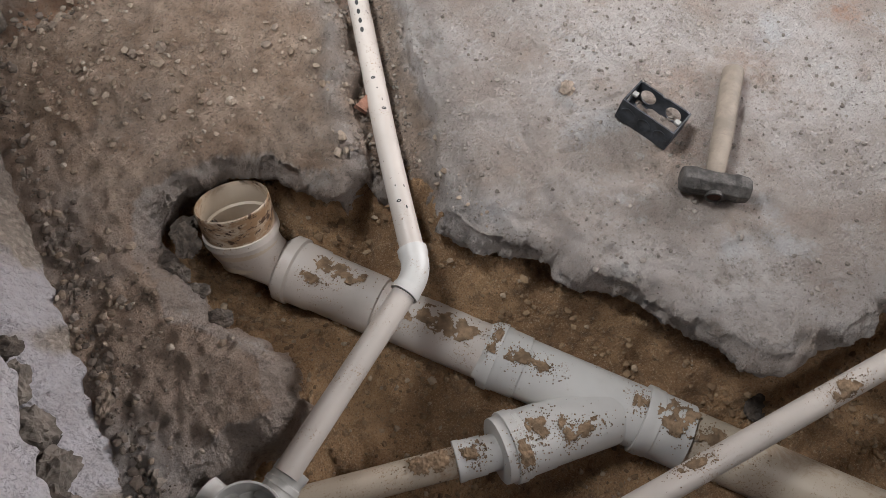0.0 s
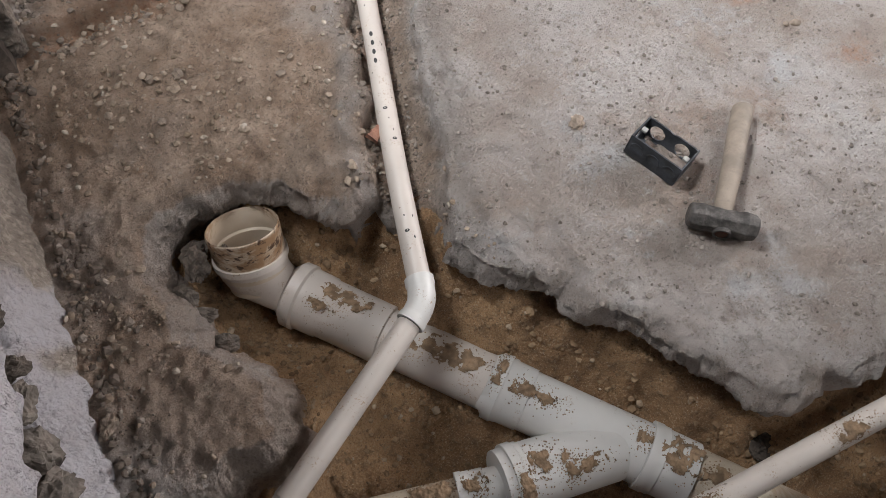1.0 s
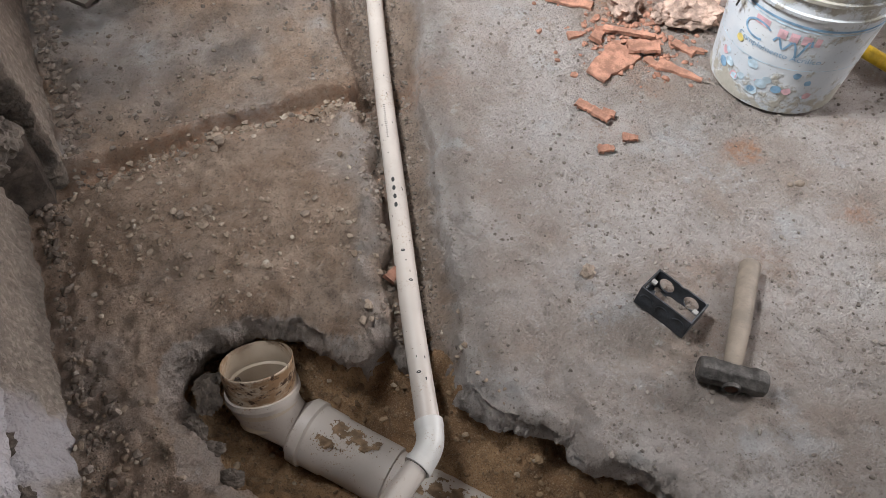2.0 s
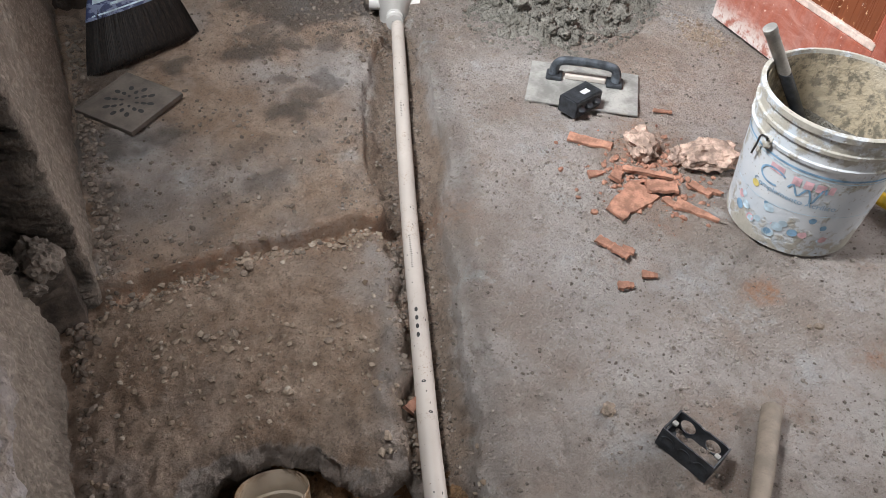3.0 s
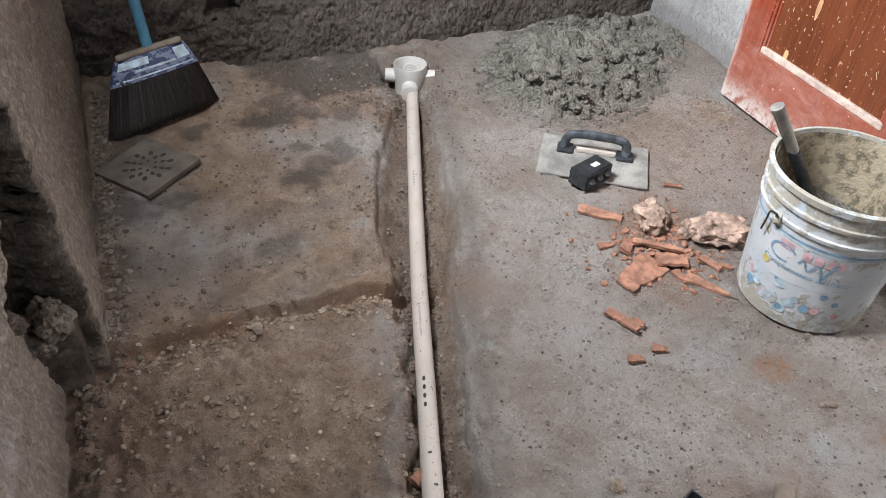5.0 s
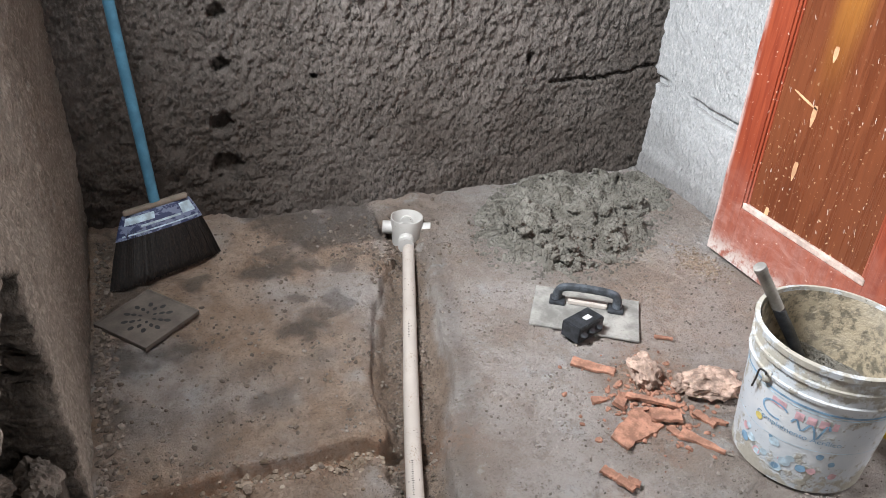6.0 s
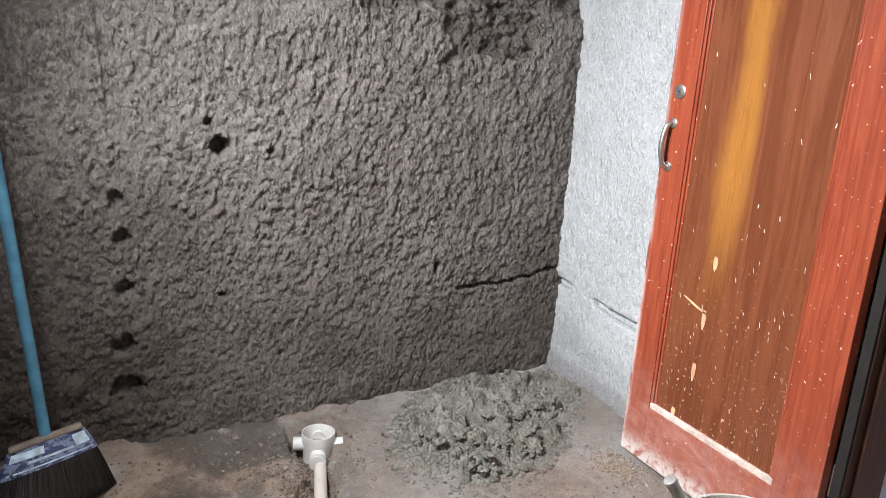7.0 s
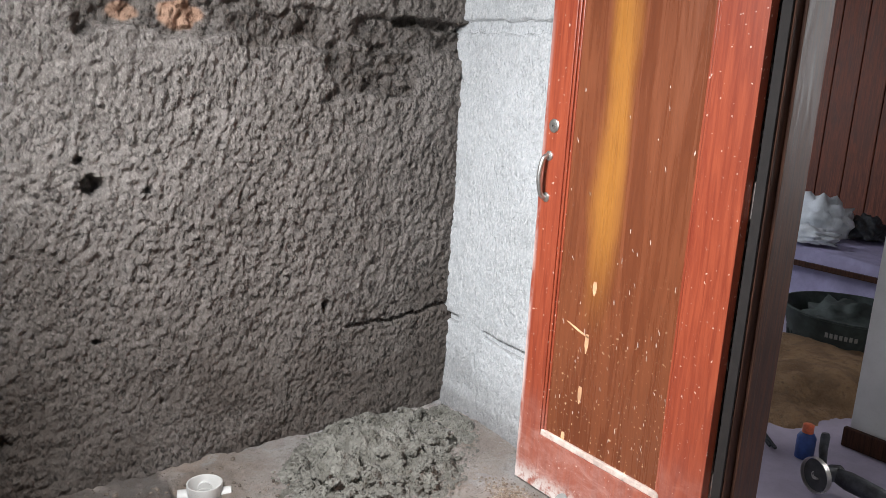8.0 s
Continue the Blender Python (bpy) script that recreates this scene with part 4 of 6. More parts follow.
def loose_pipe():
    root = thing("loose_pipe", pose(0, 0, 0), "straight white pipe lying across the trench, spotted with cement", "pipe")
    a, b = Vector((0.98, 0.034, -0.058)), Vector((-0.30, 0.081, -0.058))
    swept("pipe", [(a, 0.0205), (b, 0.0205)], PVC, root, segments=32)
    mud_crust(a, b, 0.0205, 0.585, 0.03, 0.0, 0.8, root, 21.0, 0.004)
    mud_crust(a, b, 0.0205, 0.86, 0.03, 0.6, 0.5, root, 22.0, 0.002)


loose_pipe()

# ---- door and frame ----
def wood_material(name, light, dark, red, spots=True):
    n = Nodes(name, 0.30)
    grain = n.noise(7, 6, 0.6, (9, 9, 0.55), 1.2)
    fine = n.noise(60, 4, 0.6, (6, 6, 0.25))
    c = n.mix(n.ramp(grain, 0.32, 0.68), dark, light)
    c = n.mix(n.ramp(fine, 0.45, 0.7, 0.0, 0.5), c, tuple(v * 0.55 for v in dark))
    if red:
        c = n.mix(0.55, c, red)
    n.colour(c)
    if spots:
        n.colour(n.mix(n.ramp(n.noise(75, 2, 0.5), 0.715, 0.735), c, (0.75, 0.62, 0.52)))
    n.rough(n.ramp(grain, 0.3, 0.7, 0.22, 0.42) if spots else n.ramp(grain, 0.3, 0.7, 0.5, 0.7)).bump(fine, 0.12, 0.002)
    return n.m


def streak_panel_material():
    """Varnished brown panel with one golden streak, a painted reflection, along its height."""
    n = Nodes("varnished_panel", 0.28)
    grain = n.noise(4, 6, 0.55, (8, 8, 0.45), 1.0)
    fine = n.noise(60, 4, 0.6, (6, 6, 0.22))
    c = n.mix(n.ramp(grain, 0.25, 0.75), (0.14, 0.040, 0.018), (0.225, 0.068, 0.028))
    s = n.t.nodes.new("ShaderNodeSeparateXYZ")
    n.t.links.new(n.where, s.inputs[0])
    wob = n.math('ADD', s.outputs[1], n.math('MULTIPLY', n.noise(2.2, 3, 0.5, (1, 3, 0.8)), 0.10))
    off = n.math('ABSOLUTE', n.math('SUBTRACT', wob, 1.645))
    # reflection-like streak put into the colour, fading out lower down
    streak = n.math('MULTIPLY', n.ramp(off, 0.075, 0.015), n.ramp(s.outputs[2], 0.55, 1.0))
    c = n.mix(n.math('MULTIPLY', streak, n.ramp(grain, 0.2, 0.55, 0.65, 1.0)), c, (0.38, 0.155, 0.032))
    c = n.mix(n.ramp(fine, 0.45, 0.7, 0.0, 0.3), c, (0.08, 0.025, 0.012))
    splash = n.math('MULTIPLY', n.ramp(n.noise(85, 2, 0.5), 0.66, 0.69), n.ramp(s.outputs[2], 1.0, 0.15, 0.0, 1.0))
    c = n.mix(splash, c, (0.62, 0.40, 0.24))
    n.colour(c).rough(n.ramp(grain, 0.3, 0.7, 0.20, 0.36)).bump(fine, 0.10, 0.002)
    return n.m


def worn_red_material():
    n = Nodes("red_varnish_worn", 0.35)
    grain, fine = n.noise(7, 5, 0.6, (9, 9, 0.5), 1.0), n.noise(60, 4, 0.6, (6, 6, 0.25))
    c = n.mix(n.ramp(grain, 0.3, 0.7), (0.24, 0.044, 0.022), (0.36, 0.078, 0.036))
    c = n.mix(n.ramp(fine, 0.45, 0.7, 0.0, 0.35), c, (0.24, 0.04, 0.02))
    s = n.t.nodes.new("ShaderNodeSeparateXYZ")
    n.t.links.new(n.where, s.inputs[0])
    low = n.ramp(s.outputs[2], 0.42, 0.02)
    scuff = n.math('MULTIPLY', low, n.ramp(n.noise(9, 8, 0.78, (1, 1, 2.2), 0.6), 0.36, 0.74, 0.15, 0.75))
    c = n.mix(scuff, c, (0.66, 0.40, 0.34))
    foot = n.math('MULTIPLY', n.ramp(s.outputs[2], 0.10, 0.02), n.ramp(n.noise(30, 6, 0.75), 0.40, 0.55))
    c = n.mix(foot, c, (0.70, 0.63, 0.59))
    edge = n.math('MULTIPLY', n.ramp(s.outputs[1], 1.848, 1.868), n.ramp(n.noise(20, 5, 0.7, (1, 1, 0.3)), 0.35, 0.55))
    c = n.mix(n.math('MULTIPLY', edge, n.ramp(s.outputs[2], 1.6, 0.1, 0.25, 1.0)), c, (0.72, 0.60, 0.56))
    c = n.mix(n.ramp(n.noise(80, 2), 0.69, 0.71), c, (0.70, 0.50, 0.42))
    n.colour(c).rough(n.math('ADD', n.math('MULTIPLY', scuff, 0.35), 0.30)).bump(fine, 0.12, 0.002)
    return n.m


RED_WOOD = worn_red_material()
PANEL = streak_panel_material()
DARK_WOOD = wood_material("dark_frame_wood", (0.085, 0.038, 0.024), (0.036, 0.018, 0.013), None, False)
DARK_WOOD.node_tree.nodes["Principled BSDF"].inputs["Specular IOR Level"].default_value = 0.12
# near-black for the strip that stands in for the door gap's shade
plain("gap_black", (0.012, 0.009, 0.008), 0.8)
STEEL = plain("worn_steel", (0.55, 0.53, 0.50), 0.35, 0.9, 0.15, 40, 200, 0.1)
WHITE_PAINT = plain("white_splash", (0.66, 0.52, 0.45), 0.7)


def door():
    X0, X1, YF, YH, Z0, Z1 = 1.40, 1.434, 1.868, 1.158, 0.012, 2.09
    root = thing("door_1", pose(0, 0, 0), "open red-brown varnished wooden door, scuffed and splashed with cement", "door", kind="structure")
    yl, yr = 1.768, 1.288
    part("stile", box_bm(X0, X1, yl, YF, Z0, Z1, 0.002), RED_WOOD, root)
    part("stile", box_bm(X0, X1, YH, yr, Z0, Z1, 0.002), RED_WOOD, root)
    part("rail", box_bm(X0 + 0.0005, X1, yr, yl, Z0, 0.205, 0.002), RED_WOOD, root, "scuffed red bottom rail")
    part("rail", box_bm(X0 + 0.0005, X1, yr, yl, 1.96, Z1, 0.002), RED_WOOD, root)
    part("panel", box_bm(X0 + 0.011, X1 - 0.004, yr - 0.004, yl + 0.004, 0.20, 1.965), PANEL, root, "brown varnished panel with a golden reflection painted on")
    # stepped moulding round the panel
    for a, b in ((yl - 0.010, yl + 0.0), (yr - 0.0, yr + 0.010)):
        part("moulding", box_bm(X0 + 0.004, X0 + 0.016, a, b, 0.205, 1.96, 0.0025), RED_WOOD, root)
        c = (a + b) / 2 + (-0.011 if a > 1.5 else 0.011)
        part("moulding", box_bm(X0 + 0.008, X0 + 0.016, c - 0.004, c + 0.004, 0.215, 1.95, 0.002), RED_WOOD, root)
    part("moulding", box_bm(X0 + 0.001, X0 + 0.018, yr + 0.002, yl - 0.002, 0.205, 0.226, 0.004), WHITE_PAINT, root, "whitened lower moulding")
    part("moulding", box_bm(X0 + 0.004, X0 + 0.016, yr + 0.01, yl - 0.01, 1.945, 1.96, 0.003), RED_WOOD, root)
    # lock cylinder and pull handle
    swept("lock", [((X0 + 0.002, 1.822, 1.208), 0.021), ((X0 - 0.003, 1.822, 1.208), 0.021), ((X0 - 0.005, 1.822, 1.208), 0.018), ((X0 - 0.005, 1.822, 1.208), 0.010),
                   ((X0 - 0.008, 1.822, 1.208), 0.0085)], STEEL, root, "round steel lock cylinder", 28)
    swept("keyhole", [((X0 - 0.0075, 1.822, 1.208), 0.003), ((X0 - 0.0088, 1.822, 1.208), 0.003)], INK, root, segments=12)
    for z in (1.115, 0.985):
        swept("handle_plate", [((X0 + 0.001, 1.833, z), 0.016), ((X0 - 0.003, 1.833, z), 0.015), ((X0 - 0.005, 1.833, z), 0.011)], STEEL, root, segments=20)
    swept("pull_handle", [(q, 0.0062 + 0.002 * math.sin(math.pi * i / 36)) for i, q in enumerate(bezier([(X0, 1.834, 1.118), (X0 - 0.020, 1.838, 1.105), (X0 - 0.029, 1.841, 1.05),
                                                                                               (X0 - 0.020, 1.838, 0.995), (X0, 1.833, 0.982)], 9))], STEEL, root, "bent steel pull handle", 14)
    for z in (0.30, 1.08, 1.85):
        swept("hinge", [((X0 + 0.036, YH - 0.008, z - 0.045), 0.006), ((X0 + 0.036, YH - 0.008, z + 0.045), 0.006)], STEEL, root, segments=12)
    # pale gouges in the panel
    for y, z, h in ((1.605, 0.745, 0.022), (1.615, 0.57, 0.032), (1.622, 0.40, 0.030), (1.675, 0.235, 0.02), (1.655, 0.60, 0.004)):
        v = [(X0 + 0.0106, y + math.cos(t) * (0.008 if h > 0.01 else 0.05), z + math.sin(t) * h * (1 + 0.2 * math.sin(3 * t)) + (0.3 * math.cos(t) * 0.05 if h < 0.01 else 0)) for t in
             (2 * math.pi * i / 14 for i in range(14))]
        put("gouge", v, [tuple(range(14))], plain("bare_wood", (0.72, 0.40, 0.22), 0.8) if y == 1.605 else bpy.data.materials["bare_wood"], root, "pale scraped spot")
    r = random.Random(12)
    for i in range(70):
        y, z = r.uniform(1.30, 1.75), abs(r.gauss(0, 0.55)) + 0.24
        if z > 1.5:
            continue
        l, w, t = r.uniform(0.002, 0.010), r.uniform(0.0008, 0.0018), r.uniform(-0.6, 0.1)
        a = Vector((0, -math.sin(t), math.cos(t)))
        b = Vector((0, math.cos(t), math.sin(t)))
        v = [Vector((X0 + 0.0104, y, z)) + a * (math.cos(k) * l) + b * (math.sin(k) * w) for k in (2 * math.pi * i / 8 for i in range(8))]
        put("splash", v, [tuple(range(8))], WHITE_PAINT, root, "dried cement splash")
    return root


door()
for name, b in (("door_jamb_1", (1.437, 1.61, 1.118, 1.152, -0.02, 2.16)), ("door_jamb_2", (1.56, 1.74, 0.33, 0.37, -0.02, 2.16)), ("door_head", (1.437, 1.61, 0.37, 1.118, 2.12, 2.16))):
    jamb = thing(name, pose(0, 0, 0), "dark brown wooden door frame", "door frame", kind="structure")
    part("post", box_bm(*b, 0.003), DARK_WOOD, jamb)
    if name == "door_jamb_1":
        part("stop", box_bm(1.470, 1.50, 1.108, 1.118, 0.0, 2.12, 0.002), DARK_WOOD, jamb, "thin dark stop bead")
        # black strip added for the shade in the gap beside the door
        part("gap_strip", box_bm(1.428, 1.4365, 1.122, 1.149, 0.0, 2.12, 0.002), bpy.data.materials['gap_black'], jamb, "black strip standing in for the shaded gap beside the door")

# ---- loose things in the room ----
BLACK_PLASTIC = plain("black_plastic", (0.030, 0.034, 0.040), 0.48, 0, 0.55, 35, 190, 0.25)
GREY_PLASTIC = plain("dusty_grey_plastic", (0.31, 0.305, 0.285), 0.6, 0, 0.35, 14, 120, 0.3)
HAMMER_STEEL = plain("rusty_dark_steel", (0.085, 0.078, 0.072), 0.6, 0.5, 0.5, 45, 160, 0.7)
HANDLE_WOOD = plain("dusty_wood_handle", (0.235, 0.192, 0.152), 0.7, 0, 0.22, 18, 140, 0.3)
TERRACOTTA = plain("terracotta", (0.40, 0.205, 0.14), 0.9, 0, 0.35, 45, 220, 0.9)
BRICK_MORTAR = plain("mortar_on_brick", (0.46, 0.335, 0.27), 0.95, 0, 0.45, 28, 170, 1.0)


def mortar_material():
    n = Nodes("wet_cement_mortar", 0.85)
    c = n.mix(n.ramp(n.noise(16, 5, 0.6), 0.35, 0.68), (0.17, 0.160, 0.135), (0.29, 0.278, 0.243))
    c = n.mix(n.ramp(n.noise(140, 4, 0.7), 0.5, 0.72, 0.0, 0.6), c, (0.11, 0.102, 0.085))
    n.colour(c).bump(n.noise(48, 5, 0.7), 1.0, 0.010).bump(n.ramp(n.cells(130), 0.05, 0.6, 1.0, 0.0), 0.9, 0.008).bump(n.noise(210, 3, 0.7), 0.8, 0.004)
    return n.m


MORTAR = mortar_material()
YELLOW = plain("yellow_plastic", (0.72, 0.47, 0.03), 0.45)
STICKER = plain("white_sticker", (0.78, 0.80, 0.85), 0.5)
BLUE_PAINT = plain("turquoise_paint", (0.08, 0.235, 0.35), 0.5, 0, 0.2, 20, 120, 0.15)
PRINT_BLUE = plain("faded_blue_print", (0.22, 0.38, 0.54), 0.6, 0, 0.3, 40, 160, 0.1)
PRINT_PALE = plain("pale_blue_print", (0.52, 0.66, 0.75), 0.6, 0, 0.3, 40, 160, 0.1)
PRINT_RED = plain("faded_red_print", (0.72, 0.46, 0.50), 0.6, 0, 0.3, 40, 160, 0.1)
PRINT_YELLOW = plain("faded_yellow_print", (0.75, 0.62, 0.20), 0.6)


def pail_material():
    n = Nodes("dirty_white_pail", 0.5)
    s = n.t.nodes.new("ShaderNodeSeparateXYZ")
    n.t.links.new(n.where, s.inputs[0])
    c = n.mix(n.ramp(n.noise(7, 4), 0.35, 0.65), (0.55, 0.605, 0.655), (0.67, 0.70, 0.72))
    cake = n.noise(18, 6, 0.7)
    low = n.ramp(s.outputs[2], 0.10, 0.0, 0.0, 0.16)
    rim = n.ramp(s.outputs[2], 0.235, 0.30, 0.0, 0.14)
    k = n.ramp(n.math('ADD', n.math('ADD', cake, low), rim), 0.54, 0.66)
    c = n.mix(k, c, n.mix(n.noise(90, 3), (0.34, 0.32, 0.265), (0.54, 0.515, 0.455)))
    c = n.mix(n.ramp(n.noise(130, 2), 0.68, 0.72), c, (0.25, 0.24, 0.21))
    n.colour(c).rough(n.ramp(k, 0, 1, 0.42, 0.9)).bump(n.math('MULTIPLY', k, cake), 0.8, 0.004).bump(n.noise(140, 3), 0.2, 0.002)
    return n.m


def caked_material():
    n = Nodes("mortar_caked_inside", 0.92)
    c = n.mix(n.ramp(n.noise(40, 6, 0.7), 0.44, 0.60), (0.42, 0.355, 0.25), (0.16, 0.142, 0.105))
    c = n.mix(n.ramp(n.noise(8, 3), 0.4, 0.7, 0.0, 0.5), c, (0.50, 0.45, 0.36))
    n.colour(c).bump(n.noise(45, 5, 0.7), 0.9, 0.008).bump(n.noise(150, 3), 0.5, 0.003)
    return n.m


PAIL = pail_material()
CAKED = caked_material()


def clod(r, size, seed, squash=0.7, cuts=2):
    """An uneven lump as a bmesh."""
    bm = bmesh.new()
    bmesh.ops.create_icosphere(bm, subdivisions=cuts, radius=1.0)
    for v in bm.verts:
        d = v.co.normalized()
        k = 1 + 0.35 * noise.noise(d * 1.7 + Vector((seed, 0, 0))) + 0.20 * noise.noise(d * 4.5 + Vector((0, seed, 0)))
        v.co = Vector((d.x * k * size[0], d.y * k * size[1], d.z * k * size[2] * squash))
    return bm


# hammer
def hammer():
    yaw = -41
    root = thing("hammer", pose(0.396, 0.424, 0.026, 0, 0, yaw), "club hammer with dark steel head and dusty wooden handle", "hammer")
    # head along local x: faceted body with chamfered striking faces
    st = []
    for x, h in ((-0.057, 0.017), (-0.054, 0.0215), (-0.036, 0.0245), (-0.026, 0.0225), (0.026, 0.0225), (0.036, 0.0245), (0.054, 0.0215), (0.057, 0.017)):
        st.append(((x, 0, 0.0), h))
    v, f = sweep(st, 8)
    rot = Matrix.Rotation(radians(22.5), 3, 'X')
    rr = random.Random(3)
    v = [rot @ Vector(q) + Vector((rr.uniform(-1, 1), rr.uniform(-1, 1), rr.uniform(-1, 1))) * 0.0008 for q in v]
    head = put("head", v, f, HAMMER_STEEL, root, "dark worn steel head", True)
    mod = head.modifiers.new("edges", 'BEVEL')
    mod.width, mod.segments = 0.0018, 2
    stations = [((0, -0.018, 0.0), 0.011), ((0, 0.02, 0.0), 0.0135), ((0, 0.03, 0.0), 0.0158), ((0.002, 0.05, 0.001), 0.0166), ((0.008, 0.10, 0.0), 0.0178), ((0.015, 0.18, -0.004), 0.0186),
                ((0.021, 0.235, -0.007), 0.0192), ((0.022, 0.249, -0.008), 0.0186), ((0.022, 0.252, -0.008), 0.015)]
    swept("handle", stations, HANDLE_WOOD, root, "dusty round wooden handle", 24)
    swept("eye_rim", [((0, -0.020, 0), 0.0150), ((0, -0.0262, 0), 0.0145), ((0, -0.0266, 0), 0.0115), ((0, -0.020, 0), 0.0110)], HAMMER_STEEL, root, segments=24, caps=False)
    swept("handle_end", [((0, -0.019, 0), 0.0112), ((0, -0.0245, 0), 0.0108), ((0, -0.0250, 0), 0.008)], DARK_WOOD, root, "dark end of the handle in the eye", 16)
    return root


hammer()


def holed_panel(length, height, thick, holes, radius):
    """A thin wall with round holes in a row; length along x, height along z."""
    bm = bmesh.new()
    n = max(1, holes)
    w = length / n
    for k in range(n):
        cx = -length / 2 + w * (k + 0.5)
        seg = 24
        outer, inner = [], []
        for i in range(seg):
            a = 2 * math.pi * (i + 0.5) / seg
            c, s = math.cos(a), math.sin(a)
            m = max(abs(c) / (w / 2), abs(s) / (height / 2))
            outer.append((cx + c / m, s / m))
            inner.append((cx + c * radius, s * radius))
        rings = []
        for y, ring in ((0, outer), (0, inner), (thick, inner), (thick, outer)):
            rings.append([bm.verts.new((x, y, z)) for x, z in ring])
        for a, b in zip(rings, rings[1:] + rings[:1]):
            for i in range(seg):
                j = (i + 1) % seg
                bm.faces.new((a[i], a[j], b[j], b[i]))
    return bm


def electrical_box(m, label, upside_down=False):
    L, W, H, T = 0.104, 0.060, 0.046, 0.0028
    root = thing("electrical_box", m, label, "electrical box")
    def side(bm, mat3, name="side_wall"):
        bm.transform(mat3)
        part(name, bm, BLACK_PLASTIC, root)
    hz = 0.0 if upside_down else 0.001
    for s in (-1, 1):
        rot = pose(0, s * W / 2, H / 2 + hz, 0, 0, 0 if s < 0 else 180)
        if upside_down:
            side(holed_panel(L, H, T, 3, 0.0), rot)
            for k in (-1, 0, 1):
                swept("knockout", [((k * 0.033, s * (W / 2 + 0.0005), H / 2), 0.0125), ((k * 0.033, s * (W / 2 + 0.0005), H / 2), 0.0115), ((k * 0.033, s * (W / 2 - 0.001), H / 2), 0.0115)],
                      BLACK_PLASTIC, root, segments=20)
                ring = swept("knockout_rim", [((k * 0.033, s * (W / 2 - 0.001), H / 2), 0.0135), ((k * 0.033, s * (W / 2 + 0.0016), H / 2), 0.0135), ((k * 0.033, s * (W / 2 + 0.0016), H / 2), 0.0118)],
                             BLACK_PLASTIC, root, segments=20, caps=False)
        else:
            side(holed_panel(L, H, T, 2 if s > 0 else 3, 0.0150 if s > 0 else 0.0), rot)
            if s < 0:
                for k in (-1, 0, 1):
                    swept("knockout_rim", [((k * 0.033, -W / 2 + 0.001, H / 2), 0.0135), ((k * 0.033, -W / 2 - 0.0015, H / 2), 0.0135), ((k * 0.033, -W / 2 - 0.0015, H / 2), 0.0115)],
                          BLACK_PLASTIC, root, segments=20, caps=False)
        rot = pose(s * (L / 2 - 0.0), 0, H / 2 + hz, 0, 0, 90 if s > 0 else -90)
        side(holed_panel(W, H, T, 1, 0.014 if s < 0 and not upside_down else 0.0), rot)
    z = H if upside_down else 0.0
    part("bottom", box_bm(-L / 2 + T, L / 2 - T, -W / 2 + T, W / 2 - T, z, z + T), BLACK_PLASTIC, root)
    if upside_down:
        part("sticker", box_bm(-0.004, 0.022, -0.012, 0.004, z + T, z + T + 0.0006), STICKER, root, "small white paper sticker")
    else:
        for s in (-1, 1):
            part("screw_lug", box_bm(s * (L / 2 - 0.009) - 0.005, s * (L / 2 - 0.009) + 0.005, -0.005, 0.005, H - 0.006, H - 0.001, 0.001), GREY_PLASTIC, root)
    return root


electrical_box(pose(0.383, 0.585, 0.002, -6, 2, -69), "open black plastic wall box with round knockouts, on dusty concrete")
electrical_box(pose(0.728, 1.565, 0.0125, 0, 0, 19.6), "upturned black plastic wall box with white sticker, on a float", True)


def plastering_float():
    root = thing("plastering_float", pose(0.792, 1.650, 0.004, 0, 0, -33.8), "grey plastering float with dark handle, caked with cement, on the floor", "float")
    part("plate", box_bm(-0.154, 0.154, -0.102, 0.102, 0.0, 0.0075, 0.002), GREY_PLASTIC, root, "flat grey plate")
    bar = bezier([(-0.088, 0.03, 0.008), (-0.085, 0.03, 0.045), (-0.065, 0.03, 0.062), (0.0, 0.03, 0.066), (0.065, 0.03, 0.062), (0.085, 0.03, 0.045), (0.085, 0.03, 0.008)], 5)
    swept("handle", [(q, 0.016) for q in bar], plain("dusty_blue_black_plastic", (0.085, 0.098, 0.115), 0.6, 0, 0.6, 30, 120, 0.5), root, "dusty dark plastic grip", 10, squash=0.75)
    part("foot", box_bm(-0.108, -0.062, 0.008, 0.052, 0.0075, 0.020, 0.004), BLACK_PLASTIC, root)
    part("foot", box_bm(0.062, 0.108, 0.008, 0.052, 0.0075, 0.020, 0.004), BLACK_PLASTIC, root)
    part("strip", box_bm(-0.055, 0.06, 0.024, 0.036, 0.008, 0.022, 0.003), PVC, root, "pale strip under the grip")
    return root


plastering_float()


# bucket with mortar
def wrapped(name, me_verts, faces, base_r, slope, z0, a0, material, root, lift, label):
    """Flat artwork (x right, y up, metres) laid on the pail's wall round angle a0."""
    out = []
    for x, y, _ in me_verts:
        r = base_r + slope * (z0 + y) + lift
        a = a0 + x / base_r
        out.append((r * math.cos(a), r * math.sin(a), z0 + y))
    return put(name, out, faces, material, root, label)


def strip(pts, width):
    """A flat ribbon along 2D points."""
    v, f = [], []
    for k, (x, y) in enumerate(pts):
        a, b = Vector(pts[max(k - 1, 0)]), Vector(pts[min(k + 1, len(pts) - 1)])
        n = Vector((-(b - a).y, (b - a).x)).normalized() * width / 2
        v += [(x + n.x, y + n.y, 0), (x - n.x, y - n.y, 0)]
    f = [(2 * k, 2 * k + 1, 2 * k + 3, 2 * k + 2) for k in range(len(pts) - 1)]
    return v, f


